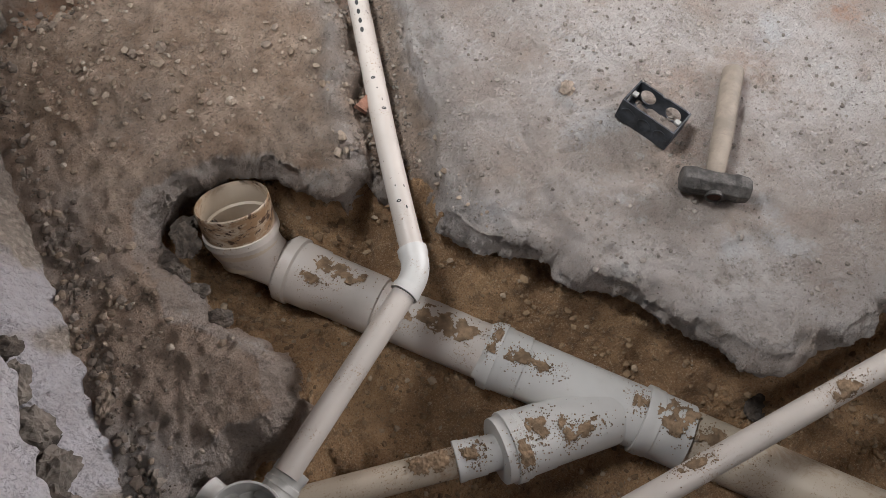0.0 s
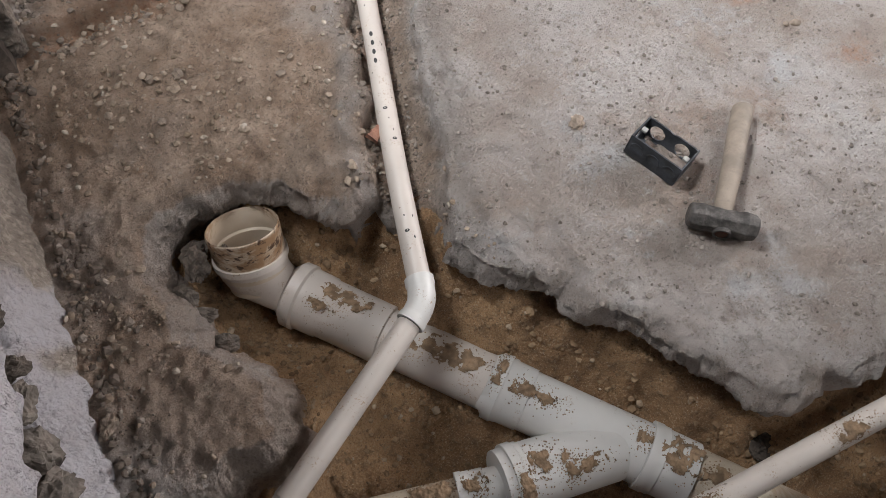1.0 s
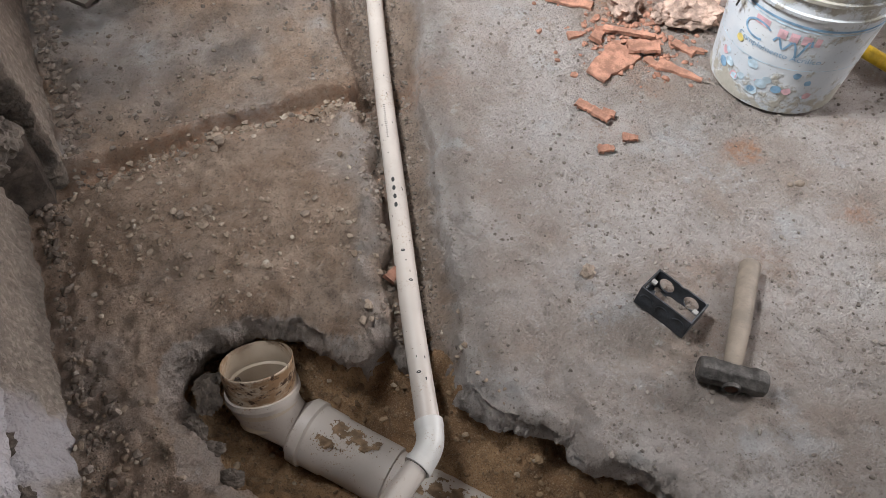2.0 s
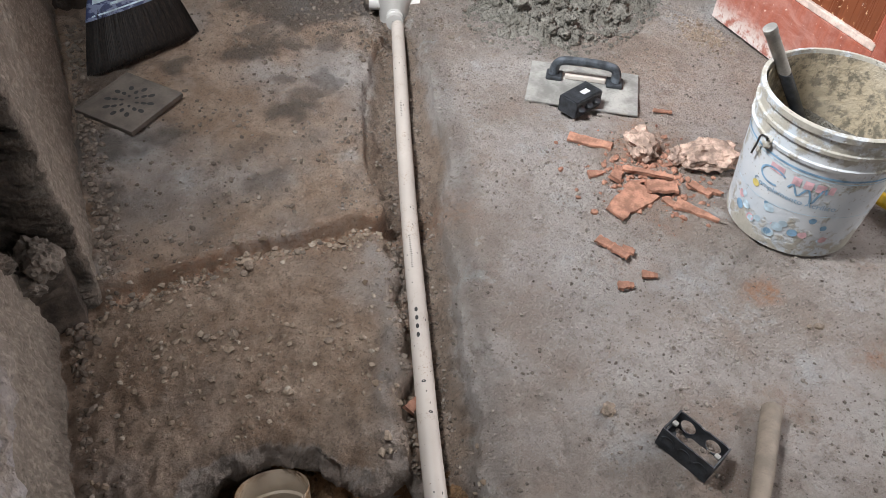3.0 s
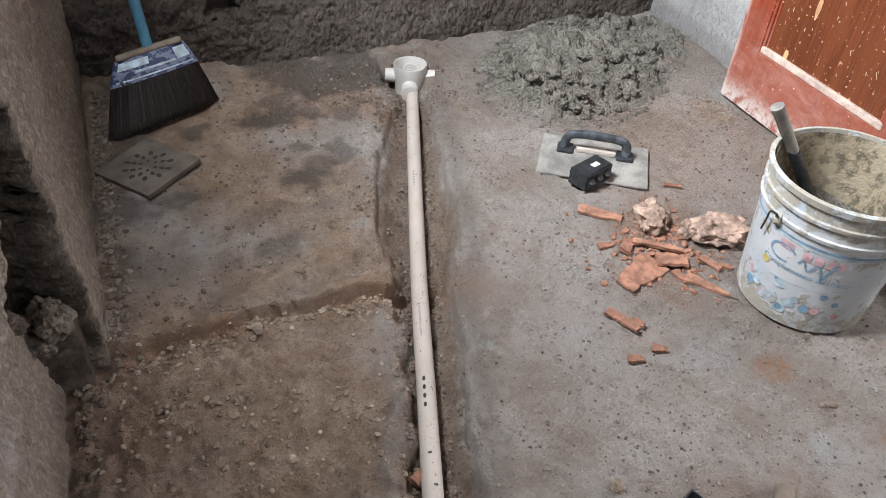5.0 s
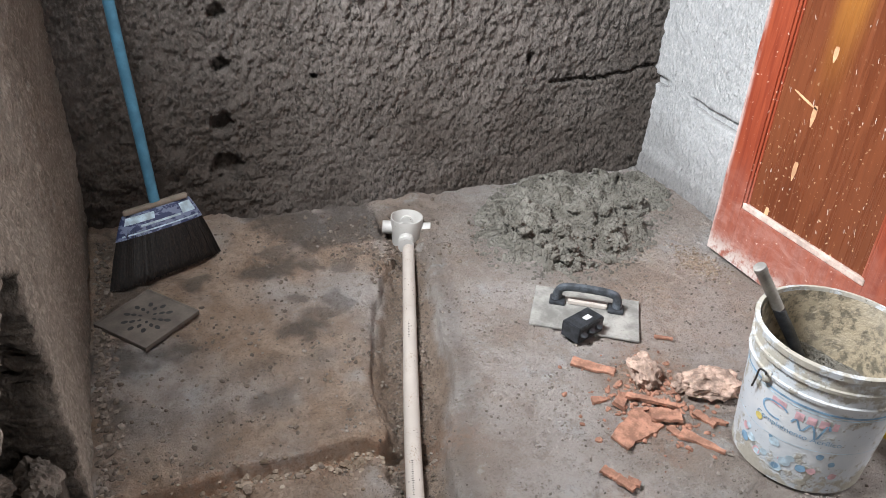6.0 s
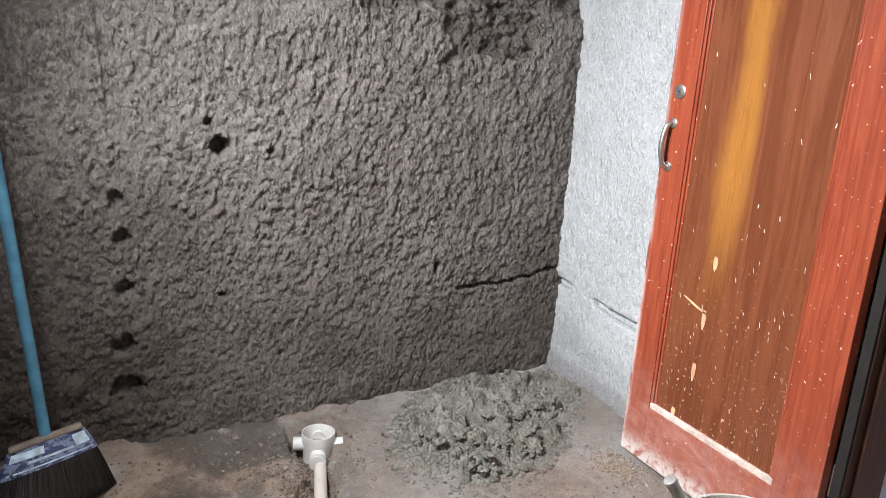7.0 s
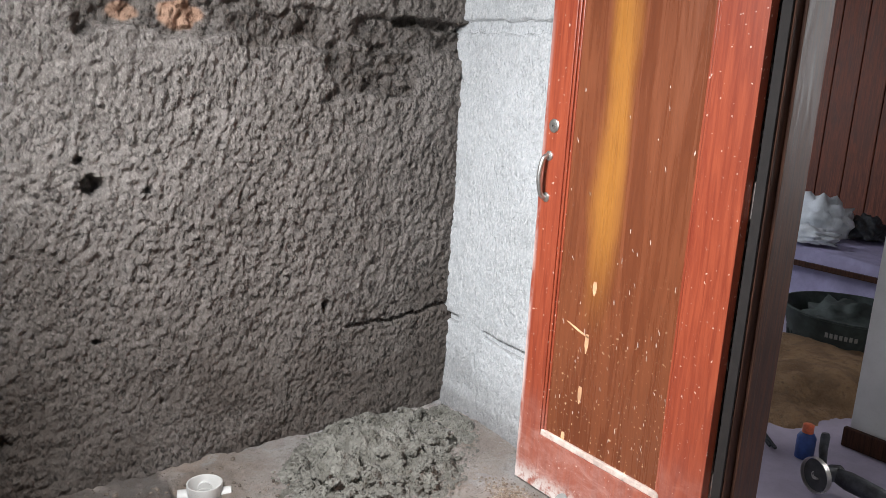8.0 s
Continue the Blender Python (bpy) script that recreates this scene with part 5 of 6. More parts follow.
def bucket():
    c = (0.985, 1.022)
    root = thing("bucket", pose(c[0], c[1], 0.004, 0, 0, 0), "dirty white plastic bucket of mortar with faded blue and red print", "bucket")
    rb, rt, H = 0.142, 0.165, 0.345
    sl = (rt - rb) / H
    R = lambda z: rb + sl * z
    prof = [(0.004, 0.02), (0.0, rb - 0.006), (0.004, rb), (0.05, R(0.05)), (0.15, R(0.15)), (0.252, R(0.252)), (0.254, R(0.254) + 0.005), (0.262, R(0.262) + 0.006), (0.264, R(0.264) + 0.001),
            (0.290, R(0.290)), (0.292, R(0.292) + 0.006), (0.300, R(0.300) + 0.006), (0.302, R(0.302) + 0.001), (0.327, R(0.327)), (0.329, R(0.329) + 0.006), (0.343, R(0.343) + 0.007),
            (H, R(H) + 0.004), (H, R(H) - 0.003), (0.300, R(0.30) - 0.0045), (0.05, R(0.05) - 0.005)]
    swept("wall", [((0, 0, z), r) for z, r in prof], PAIL, root, segments=72)
    swept("lining", [((0, 0, z), r - 0.0075) for z, r in ((0.338, R(0.338)), (0.25, R(0.25)), (0.14, R(0.14)))], CAKED, root, "inside caked with dried mortar", 72, False)
    # mortar surface, uneven
    v, f = [(0, 0, 0.178)], []
    for i in range(1, 12):
        for k in range(48):
            a, r = 2 * math.pi * k / 48, (R(0.18) - 0.003) * i / 11
            p = Vector((r * math.cos(a), r * math.sin(a), 0))
            v.append((p.x, p.y, 0.172 + 0.012 * noise.noise(p * 16) + 0.005 * noise.noise(p * 50) + 0.03 * (i / 11) ** 6 * (0.5 + noise.noise(p * 9))))
    for k in range(48):
        f.append((0, 1 + k, 1 + (k + 1) % 48))
        for i in range(10):
            o = 1 + i * 48
            f.append((o + k, o + 48 + k, o + 48 + (k + 1) % 48, o + (k + 1) % 48))
    put("mortar", v, f, MORTAR, root, "wet grey mortar")
    # wire hook at the ear
    a0 = math.atan2(0.134 - c[1], -0.337 - c[0])
    ea = a0 - 0.62
    P = lambda a, z, l: Vector(((R(z) + l) * math.cos(a), (R(z) + l) * math.sin(a), z))
    part("ear", clod(1, (0.012, 0.012, 0.014), 3.0, 1.0), PAIL, root).location = P(ea, 0.255, 0.006)
    swept("wire", [(q, 0.0022) for q in bezier([P(ea, 0.258, 0.010), P(ea + 0.03, 0.272, 0.018), P(ea - 0.09, 0.262, 0.014), P(ea - 0.13, 0.235, 0.012), P(ea - 0.17, 0.205, 0.012)], 6)], INK, root, "bent dark wire", 8)
    art = lambda name, pts, w, z0, da, m, lab, lift=0.0012: wrapped(name, *strip(pts, w), rb, sl, z0, a0 + da, m, root, lift, lab)
    S = [(x / 100, 0.0) for x in range(-22, 23)]
    art("print_band", S, 0.005, 0.234, 0.0, PRINT_BLUE, "faded blue line round the bucket")
    art("print_band", S, 0.003, 0.226, 0.0, PRINT_PALE, "pale blue line round the bucket")
    art("print_band", [(x, 0.006 * math.sin(x * 16)) for x, _ in S], 0.0016, 0.125, 0.0, PRINT_PALE, "pale line round the bucket")
    # logo drawn as plain curves and blocks
    art("logo_swash", [(-0.052 + 0.028 * math.cos(t), 0.02 * math.sin(t)) for t in (0.6 + i * 0.27 for i in range(18))], 0.0045, 0.188, -0.02, PRINT_BLUE, "blue curved logo stroke", 0.0016)
    art("logo_swash", [(-0.018 + 0.004 * i, 0.012 * math.sin(i * 0.9) * (1 if i < 12 else 2)) for i in range(18)], 0.004, 0.182, -0.02, PRINT_BLUE, "blue curved logo stroke", 0.0016)
    for x, z, w, h in ((-0.052, 0.192, 0.03, 0.022), (-0.01, 0.186, 0.016, 0.024), (0.012, 0.186, 0.016, 0.024), (0.034, 0.186, 0.016, 0.024), (0.054, 0.186, 0.010, 0.024)):
        art("logo_block", [(x - w / 2 + w * i / 4, 0) for i in range(5)], h * 0.85, z + 0.018, 0.0, PRINT_RED, "faded red block of the logo")
    r = random.Random(9)
    for i in range(22):
        x, z = r.uniform(-0.12, 0.10), r.uniform(0.04, 0.125)
        rad = r.uniform(0.003, 0.011)
        pts = [(x + rad * math.cos(t) * (1 + 0.4 * r.random()), z - 0.08 + rad * math.sin(t) * (1 + 0.4 * r.random()), 0) for t in (2 * math.pi * k / 10 for k in range(10))]
        wrapped("print_flower", pts, [tuple(range(10))], rb, sl, 0.08, a0, r.choice((PRINT_RED, PRINT_PALE, PRINT_PALE, PRINT_BLUE)), root, 0.0011 + i * 0.00003, "faded printed patch")
    pts = [(-0.085 + 0.009 * math.cos(t), 0.009 * math.sin(t), 0) for t in (2 * math.pi * k / 12 for k in range(12))]
    wrapped("print_spot", pts, [tuple(range(12))], rb, sl, 0.145, a0, PRINT_YELLOW, root, 0.0019, "small yellow printed spot")
    # the legible line of print
    cu = bpy.data.curves.new("caption", 'FONT')
    cu.body, cu.size, cu.align_x = "Complemento Acr\u00edlico", 0.0185, 'CENTER'
    ob = bpy.data.objects.new("caption", cu)
    scene.collection.objects.link(ob)
    me = bpy.data.meshes.new_from_object(ob.evaluated_get(bpy.context.evaluated_depsgraph_get()))
    wrapped("print_text", [tuple(v.co) for v in me.vertices], [tuple(p.vertices) for p in me.polygons], rb, sl, 0.150, a0 - 0.05, PRINT_BLUE, root, 0.0017, "line of dark blue print")
    bpy.data.objects.remove(ob)
    bpy.data.curves.remove(cu)
    bpy.data.meshes.remove(me)
    return root


bucket()
stick = thing("mixing_tool", pose(0, 0, 0), "grey metal tool handle standing in the mortar bucket", "tool")
swept("handle", along((0.885, 1.185, 0.425), (1.03, 1.128, 0.19), [(0, 0.011), (0.001, 0.0145), (0.014, 0.015), (0.016, 0.0135), (0.13, 0.0135)]), plain("dull_zinc", (0.36, 0.35, 0.33), 0.55, 0.3), stick, segments=24)
swept("grip", along((0.885, 1.185, 0.425), (1.03, 1.128, 0.19), [(0.13, 0.0135), (0.13, 0.016), (0.20, 0.0165), (0.28, 0.015)]), BLACK_PLASTIC, stick, "black lower grip", 24)
bar = thing("yellow_handle", pose(0, 0, 0), "yellow plastic tool handle lying behind the bucket", "tool")
swept("tube", along((1.16, 1.20, 0.024), (1.30, 0.66, 0.024), [(0, 0.012), (0.004, 0.0165), (0.5, 0.0165), (0.503, 0.012)]), YELLOW, bar, segments=24)


# brick rubble
def shard(name, x, y, length, width, thick, yaw, material, seed, label, group, pointed=0.0, tilt=0.0, z=0.0):
    r = random.Random(seed)
    n = 9
    outline = []
    for k in range(n):
        t = k / (n - 1) * 2 - 1
        w = width / 2 * (1 - pointed * (t + 1) / 2)
        outline.append((t * length / 2, w + r.uniform(-0.08, 0.08) * width))
    for k in range(n):
        t = 1 - k / (n - 1) * 2
        w = width / 2 * (1 - pointed * (t + 1) / 2)
        outline.append((t * length / 2, -w + r.uniform(-0.08, 0.08) * width))
    bm = bmesh.new()
    lo = [bm.verts.new((a + r.uniform(-1, 1) * 0.002, b + r.uniform(-1, 1) * 0.002, 0)) for a, b in outline]
    hi = [bm.verts.new((a * 0.97, b * 0.95, thick * r.uniform(0.85, 1.1))) for a, b in outline]
    bm.faces.new(lo[::-1])
    bm.faces.new(hi)
    for i in range(len(lo)):
        j = (i + 1) % len(lo)
        bm.faces.new((lo[i], lo[j], hi[j], hi[i]))
    bmesh.ops.triangulate(bm, faces=[f for f in bm.faces if len(f.verts) > 4])
    ob = part(name, bm, material)
    ob.matrix_world = pose(x, y, z, tilt, 0, yaw)
    return tagged(ob, label, "brick", group)


RUB = "brick rubble by the bucket"
for k, (x, y, l, w, t, yaw, pt, tilt) in enumerate((
        (0.684, 1.430, 0.118, 0.036, 0.010, -43, 0.3, 4), (0.655, 1.195, 0.135, 0.052, 0.009, 22, -0.7, 3), (0.752, 1.205, 0.075, 0.048, 0.010, -28, 0.1, -4),
        (0.785, 1.105, 0.110, 0.034, 0.010, -57, 0.75, 3), (0.748, 1.262, 0.125, 0.016, 0.012, -38, 0.3, 10), (0.677, 1.290, 0.045, 0.030, 0.016, 40, 0.3, 15),
        (0.630, 1.312, 0.040, 0.022, 0.010, -10, 0.5, 6), (0.842, 1.170, 0.060, 0.020, 0.014, -70, 0.4, 20), (0.868, 1.150, 0.035, 0.015, 0.012, -40, 0.4, 10),
        (0.745, 1.155, 0.045, 0.020, 0.008, -75, 0.3, 8), (0.524, 1.094, 0.042, 0.024, 0.010, -60, 0.2, 5), (0.540, 1.058, 0.050, 0.022, 0.010, -72, 0.3, 4),
        (0.560, 1.055, 0.030, 0.020, 0.010, -50, 0.3, 6), (0.498, 0.966, 0.034, 0.022, 0.010, -20, 0.5, 6), (0.563, 0.974, 0.034, 0.020, 0.010, -30, 0.4, 12),
        (0.945, 1.480, 0.050, 0.012, 0.008, -30, 0.2, 0), (0.835, 1.355, 0.03, 0.018, 0.02, 60, 0.2, 10), (0.70, 1.245, 0.06, 0.014, 0.008, 5, 0.3, 6))):
    shard("brick_shard", x, y, l, w, t * 0.75, yaw, TERRACOTTA, 30 + k, "flat broken shard of orange terracotta on the floor", RUB, pt, tilt, 0.002 + (0.008 if k in (2, 4) else 0))
shard("brick_shard", -0.026, 0.876, 0.028, 0.022, 0.012, 30, TERRACOTTA, 70, "orange terracotta chip wedged beside the thin pipe", "", 0.3, 20, -0.035)
for x, y, s, yaw, seed in ((0.795, 1.362, (0.058, 0.036, 0.034), 80, 1.3), (0.93, 1.262, (0.078, 0.050, 0.032), -15, 7.7), (0.865, 1.295, (0.03, 0.02, 0.022), 20, 4.1)):
    ob = part("brick_lump", clod(1, s, seed, 0.9, 4), BRICK_MORTAR, smooth_faces=False)
    ob.matrix_world = pose(x, y, s[2] * 0.55, 0, 0, yaw)
    tagged(ob, "crumbling lump of brick with pale mortar, on the floor", "brick", RUB)
    mod = ob.modifiers.new("crumble", 'DISPLACE')
    tex = bpy.data.textures.new("crumble", 'CLOUDS')
    tex.noise_scale, tex.noise_depth = 0.022, 4
    mod.texture, mod.strength, mod.mid_level = tex, 0.028, 0.5


# mortar heap
HEAP = [(0.74, 2.27), (0.672, 2.02), (0.806, 1.862), (1.00, 1.87), (1.10, 1.93), (1.30, 2.06), (1.45, 2.204), (1.53, 2.43), (1.325, 2.505), (0.98, 2.49)]


HEAP_RG = np.random.default_rng(19)
CLUMPS = [(x, y, r, h) for x, y, r, h in zip(HEAP_RG.uniform(0.68, 1.52, 190), HEAP_RG.uniform(1.88, 2.50, 190), 0.014 + 0.058 * HEAP_RG.random(190) ** 1.6, HEAP_RG.uniform(0.6, 1.35, 190))]


def heap_height(x, y):
    """Clumps thrown on one another, with gaps between them and trowelled hollows."""
    p = p3(x, y)
    d = poly_distance(x, y, HEAP) + 0.03 * fbm(p * 13, 4, 101)
    hump = smooth(0.0, 0.26, d)
    body = smooth(-0.01, 0.02, d)
    wx, wy = x + 0.016 * fbm(p * 26, 3, 106), y + 0.016 * fbm(p * 26, 3, 107)
    z = np.full(len(x), -0.004)
    for cx, cy, r, h in CLUMPS:
        edge = float(poly_distance(np.array([cx]), np.array([cy]), HEAP)[0])
        if edge < -0.004:
            continue
        k = (np.abs(wx - cx) < r) & (np.abs(wy - cy) < r)
        q = np.hypot(wx[k] - cx, wy[k] - cy) / r
        base = 0.045 * float(smooth(0.0, 0.24, np.array(edge)))
        z[k] = np.maximum(z[k], base - 0.016 + (0.004 + r * 0.70) * h * np.sqrt(np.clip(1 - q ** 2.5, 0, 1)))
    z = z + body * (0.013 * fbm(p * 48, 3, 104) + 0.005 * vnoise(p * 150, 108) - 0.030 * smooth(0.35, 0.6, vnoise(p * 19, 109))) + 0.006 * hump
    for cx, cy, rx, ry, a in ((1.20, 2.22, 0.06, 0.10, 0.6), (1.02, 2.12, 0.04, 0.09, 0.4)):
        q = np.hypot(((x - cx) * math.cos(a) + (y - cy) * math.sin(a)) / rx, (-(x - cx) * math.sin(a) + (y - cy) * math.cos(a)) / ry)
        z = np.where(q < 1, np.minimum(z, 0.030 + 0.03 * q ** 3 + 0.05 * (y - cy)), z)
    return z, d


def mortar_heap():
    xs, ys = np.arange(0.60, 1.575, 0.0045), np.arange(1.80, 2.53, 0.0045)
    X, Y = np.meshgrid(xs, ys)
    x, y = X.ravel(), Y.ravel()
    z, d = heap_height(x, y)
    idx = np.arange(len(x)).reshape(len(ys), len(xs))
    quads = np.stack([idx[:-1, :-1], idx[:-1, 1:], idx[1:, 1:], idx[1:, :-1]], -1).reshape(-1, 4)
    quads = quads[(d[quads] > -0.04).any(1)]
    used = np.unique(quads)
    remap = np.full(len(x), -1)
    remap[used] = np.arange(len(used))
    ob = put("mortar_heap", np.stack([x, y, z], 1)[used], remap[quads], MORTAR)
    return tagged(ob, "lumpy heap of damp grey-green mortar on the floor by the wall", "mortar", kind="stuff")


mortar_heap()


# drain cover
def drain_cover():
    root = thing("drain_cover", pose(-0.387, 1.982, 0.010, 1.5, 0.5, -50), "square dusty grey floor drain cover with punched slots, lying loose", "drain cover")
    dust = plain("dusty_grey_cover", (0.135, 0.115, 0.098), 0.75, 0, 0.25, 12, 120, 0.3)
    part("plate", box_bm(-0.096, 0.096, -0.096, 0.096, -0.004, 0.008, 0.0015), dust, root)
    for b in ((-0.096, 0.096, 0.090, 0.096), (-0.096, 0.096, -0.096, -0.090), (-0.096, -0.090, -0.090, 0.090), (0.090, 0.096, -0.090, 0.090)):
        part("edge_strip", box_bm(*b, 0.0081, 0.0095, 0.0006), dust, root)
    # no holes are cut; black discs stand in for their shade
    for ring, n, rad in ((0.022, 6, 0.004), (0.040, 8, 0.0055), (0.058, 10, 0.0065)):
        for k in range(n):
            a = 2 * math.pi * (k + ring * 9) / n
            ob = swept("slot", [((0, 0, 0.0065), rad * 0.9), ((0, 0, 0.0084), rad), ], INK, root, "black disc painted in for a slot's dark hole", 12)
            ob.matrix_local = Matrix.Translation((ring * math.cos(a), ring * math.sin(a), 0)) @ pose(0, 0, 0, 0, 0, math.degrees(a)) @ Matrix.Diagonal((1.5, 1, 1, 1))
    return root


drain_cover()


# broom
def broom():
    base = Vector((-0.315, 2.235, 0.0))
    top = Vector((-0.322, 2.305, 0.192))
    end = Vector((-0.405, 2.462, 1.42))
    root = thing("broom", pose(0, 0, 0), "broom with turquoise handle and dark bristles, leaning on the wall", "broom")
    side = Vector((0.915, 0.403, 0)).normalized()
    axis = (top - base).normalized()
    front = axis.cross(side).normalized()
    side_t = Vector((0.96, 0.10, 0.16)).normalized()
    n = Nodes("dark_bristle", 0.6)
    n.colour(n.mix(n.ramp(n.noise(220, 2, 0.5, (1, 1, 0.08)), 0.4, 0.75), (0.006, 0.005, 0.0045), (0.03, 0.02, 0.015)))
    bristle = n.m
    # core of the bristle fan
    def ring(t, grow=1.0):
        c = top.lerp(base, t)
        sv = side_t.lerp(side, t)
        hw = (0.090 + 0.082 * t ** 0.8) * grow
        th = (0.020 + 0.016 * t) * grow
        return [c + sv * (math.cos(a) * hw) + front * (math.sin(a) * th) for a in (2 * math.pi * k / 40 for k in range(40))]
    v, f = [], []
    for i in range(9):
        v += ring(0.22 + 0.76 * i / 8)
    for i in range(8):
        for k in range(40):
            f.append((i * 40 + k, i * 40 + (k + 1) % 40, (i + 1) * 40 + (k + 1) % 40, (i + 1) * 40 + k))
    f += [tuple(range(40))[::-1], tuple(range(320, 360))]
    put("bristle_core", v, f, bristle, root, "dense dark bristles")
    r = random.Random(5)
    v, f = [], []
    for i in range(900):
        a, q = r.uniform(0, 2 * math.pi), r.uniform(0.93, 1.04)
        pts = []
        for t in (0.2, 0.6, 1.0 + r.uniform(-0.04, 0.02)):
            c = top.lerp(base, t)
            sv = side_t.lerp(side, t)
            hw, th = (0.090 + 0.082 * t ** 0.8) * q, (0.020 + 0.016 * t) * q
            p = c + sv * (math.cos(a) * hw) + front * (math.sin(a) * th)
            pts.append(Vector((p.x, p.y, max(p.z, 0.003))))
        o = len(v)
        w = side * 0.0007
        for p in pts:
            v += [p - w, p + w, p + front * 0.0008]
        for k in (0, 1):
            for j in range(3):
                f.append((o + 3 * k + j, o + 3 * k + (j + 1) % 3, o + 3 * k + 3 + (j + 1) % 3, o + 3 * k + 3 + j))
    tagged(put("bristles", v, f, bristle, root, "loose dark bristle strands"), kind="stuff")
    # printed sleeve round the top of the bristles, wooden block, handle
    sleeve_m = Nodes("blue_printed_sleeve", 0.35)
    sleeve_m.colour(sleeve_m.mix(sleeve_m.ramp(sleeve_m.noise(38, 3, 0.6, (1, 1, 2)), 0.46, 0.54), (0.04, 0.055, 0.13), (0.19, 0.23, 0.35)))
    v, f = [], []
    for i in range(4):
        v += ring(0.02 + 0.11 * i, 1.05)
    for i in range(3):
        for k in range(40):
            f.append((i * 40 + k, i * 40 + (k + 1) % 40, (i + 1) * 40 + (k + 1) % 40, (i + 1) * 40 + k))
    put("sleeve", v, f, sleeve_m.m, root, "blue printed plastic sleeve")
    def label_bar(u0, u1, t0, t1, m, name, lab):
        vv = []
        for t in (t0, t1):
            c = top.lerp(base, t)
            sv = side_t.lerp(side, t)
            hw, th = (0.090 + 0.082 * t ** 0.8) * 1.05, (0.020 + 0.016 * t) * 1.05
            for k in range(9):
                u = u0 + (u1 - u0) * k / 8
                s = -math.sqrt(max(0.0, 1 - u * u))
                vv.append(c + sv * (u * hw) + front * (s * (th + 0.0012)))
        put(name, vv, [(k, k + 1, k + 10, k + 9) for k in range(8)], m, root, lab)
    label_bar(-0.9, -0.15, 0.06, 0.16, PRINT_PALE, "label_bar", "pale bar of print")
    label_bar(0.55, 0.9, 0.06, 0.22, PRINT_PALE, "label_bar", "pale bar of print")
    label_bar(-0.5, 0.5, 0.20, 0.23, PRINT_PALE, "label_bar", "pale bar of print")
    label_bar(-0.9, 0.9, 0.29, 0.31, PRINT_PALE, "label_bar", "pale bar of print")
    bm = box_bm(-0.094, 0.094, -0.021, 0.021, -0.006, 0.010, 0.005)
    m3 = Matrix((side_t, axis.cross(side_t), axis)).transposed().to_4x4()
    bm.transform(Matrix.Translation(top) @ m3)
    part("head_block", bm, HANDLE_WOOD, root, "bare wooden head block")
    swept("handle", [(top - (end - top).normalized() * 0.0, 0.0155)] + along(top, end, [(0.02, 0.0155), (0.5, 0.0155), ((end - top).length, 0.0155)]), BLUE_PAINT, root, "turquoise painted handle", 20)
    return root


broom()

# ---- rubble ----
def pebble_material(name, a, b, c3):
    n = Nodes(name, 0.92)
    g = n.t.nodes.new("ShaderNodeNewGeometry")
    rnd = g.outputs["Random Per Island"]
    c = n.mix(n.ramp(rnd, 0.0, 0.7), a, b)
    c = n.mix(n.ramp(rnd, 0.82, 0.95), c, c3)
    c = n.mix(n.ramp(n.noise(120, 3), 0.4, 0.7, 0.0, 0.5), c, tuple(v * 0.6 for v in a))
    n.colour(c).bump(n.noise(200, 3), 0.5, 0.002)
    return n.m


PEBBLE = pebble_material("mixed_grit", (0.20, 0.148, 0.105), (0.34, 0.27, 0.207), (0.45, 0.385, 0.315))
SAND_GRIT = pebble_material("sand_grit", (0.15, 0.09, 0.047), (0.28, 0.19, 0.11), (0.37, 0.29, 0.205))
DARK_GRIT = pebble_material("dark_grit", (0.115, 0.09, 0.072), (0.21, 0.17, 0.138), (0.31, 0.265, 0.225))
SLAB_GRIT = pebble_material("slab_grit", (0.15, 0.125, 0.105), (0.30, 0.262, 0.228), (0.11, 0.09, 0.075))
ICO = bmesh.new()
bmesh.ops.create_icosphere(ICO, subdivisions=1, radius=1.0)
ICO_V = np.array([v.co[:] for v in ICO.verts])
ICO_F = np.array([[v.index for v in f.verts] for f in ICO.faces])
ICO.free()


def scatter(name, places, sizes, material, label, seed, category="grit"):
    """Many small stones joined into one object."""
    rg = np.random.default_rng(seed)
    n = len(places)
    shape = rg.uniform(0.65, 1.25, (n, 12, 1)) * rg.uniform(0.7, 1.3, (n, 1, 3)) * np.array([1, 1, 0.7])
    a = rg.uniform(0, 2 * np.pi, n)
    v = ICO_V[None] * shape * sizes[:, None, None]
    x, y = v[..., 0] * np.cos(a)[:, None] - v[..., 1] * np.sin(a)[:, None], v[..., 0] * np.sin(a)[:, None] + v[..., 1] * np.cos(a)[:, None]
    v = np.stack([x, y, v[..., 2]], -1) + places[:, None, :]
    f = ICO_F[None] + (np.arange(n) * 12)[:, None, None]
    ob = put(name, v.reshape(-1, 3), f.reshape(-1, 3), material, flat=True)
    return tagged(ob, label, category, kind="stuff")


def on_floor(x, y):
    return floor_height(x, y)[0]


RG = np.random.default_rng(77)


def keep_floor(x, y, gap=0.008):
    return (poly_distance(x, y, TRENCH) < -gap)


def spread(n, x0, x1, y0, y1, clump_seed, clump=0.0, scale=7):
    x, y = RG.uniform(x0, x1, n), RG.uniform(y0, y1, n)
    k = keep_floor(x, y)
    if clump:
        k &= fbm(p3(x * scale, y * scale), 3, clump_seed) > RG.uniform(-0.8, clump, n)
    return x[k], y[k]


def lay(x, y, lo, hi, power=3.0):
    s = lo + (hi - lo) * RG.random(len(x)) ** power
    return np.stack([x, y, on_floor(x, y) + s * 0.3], 1), s


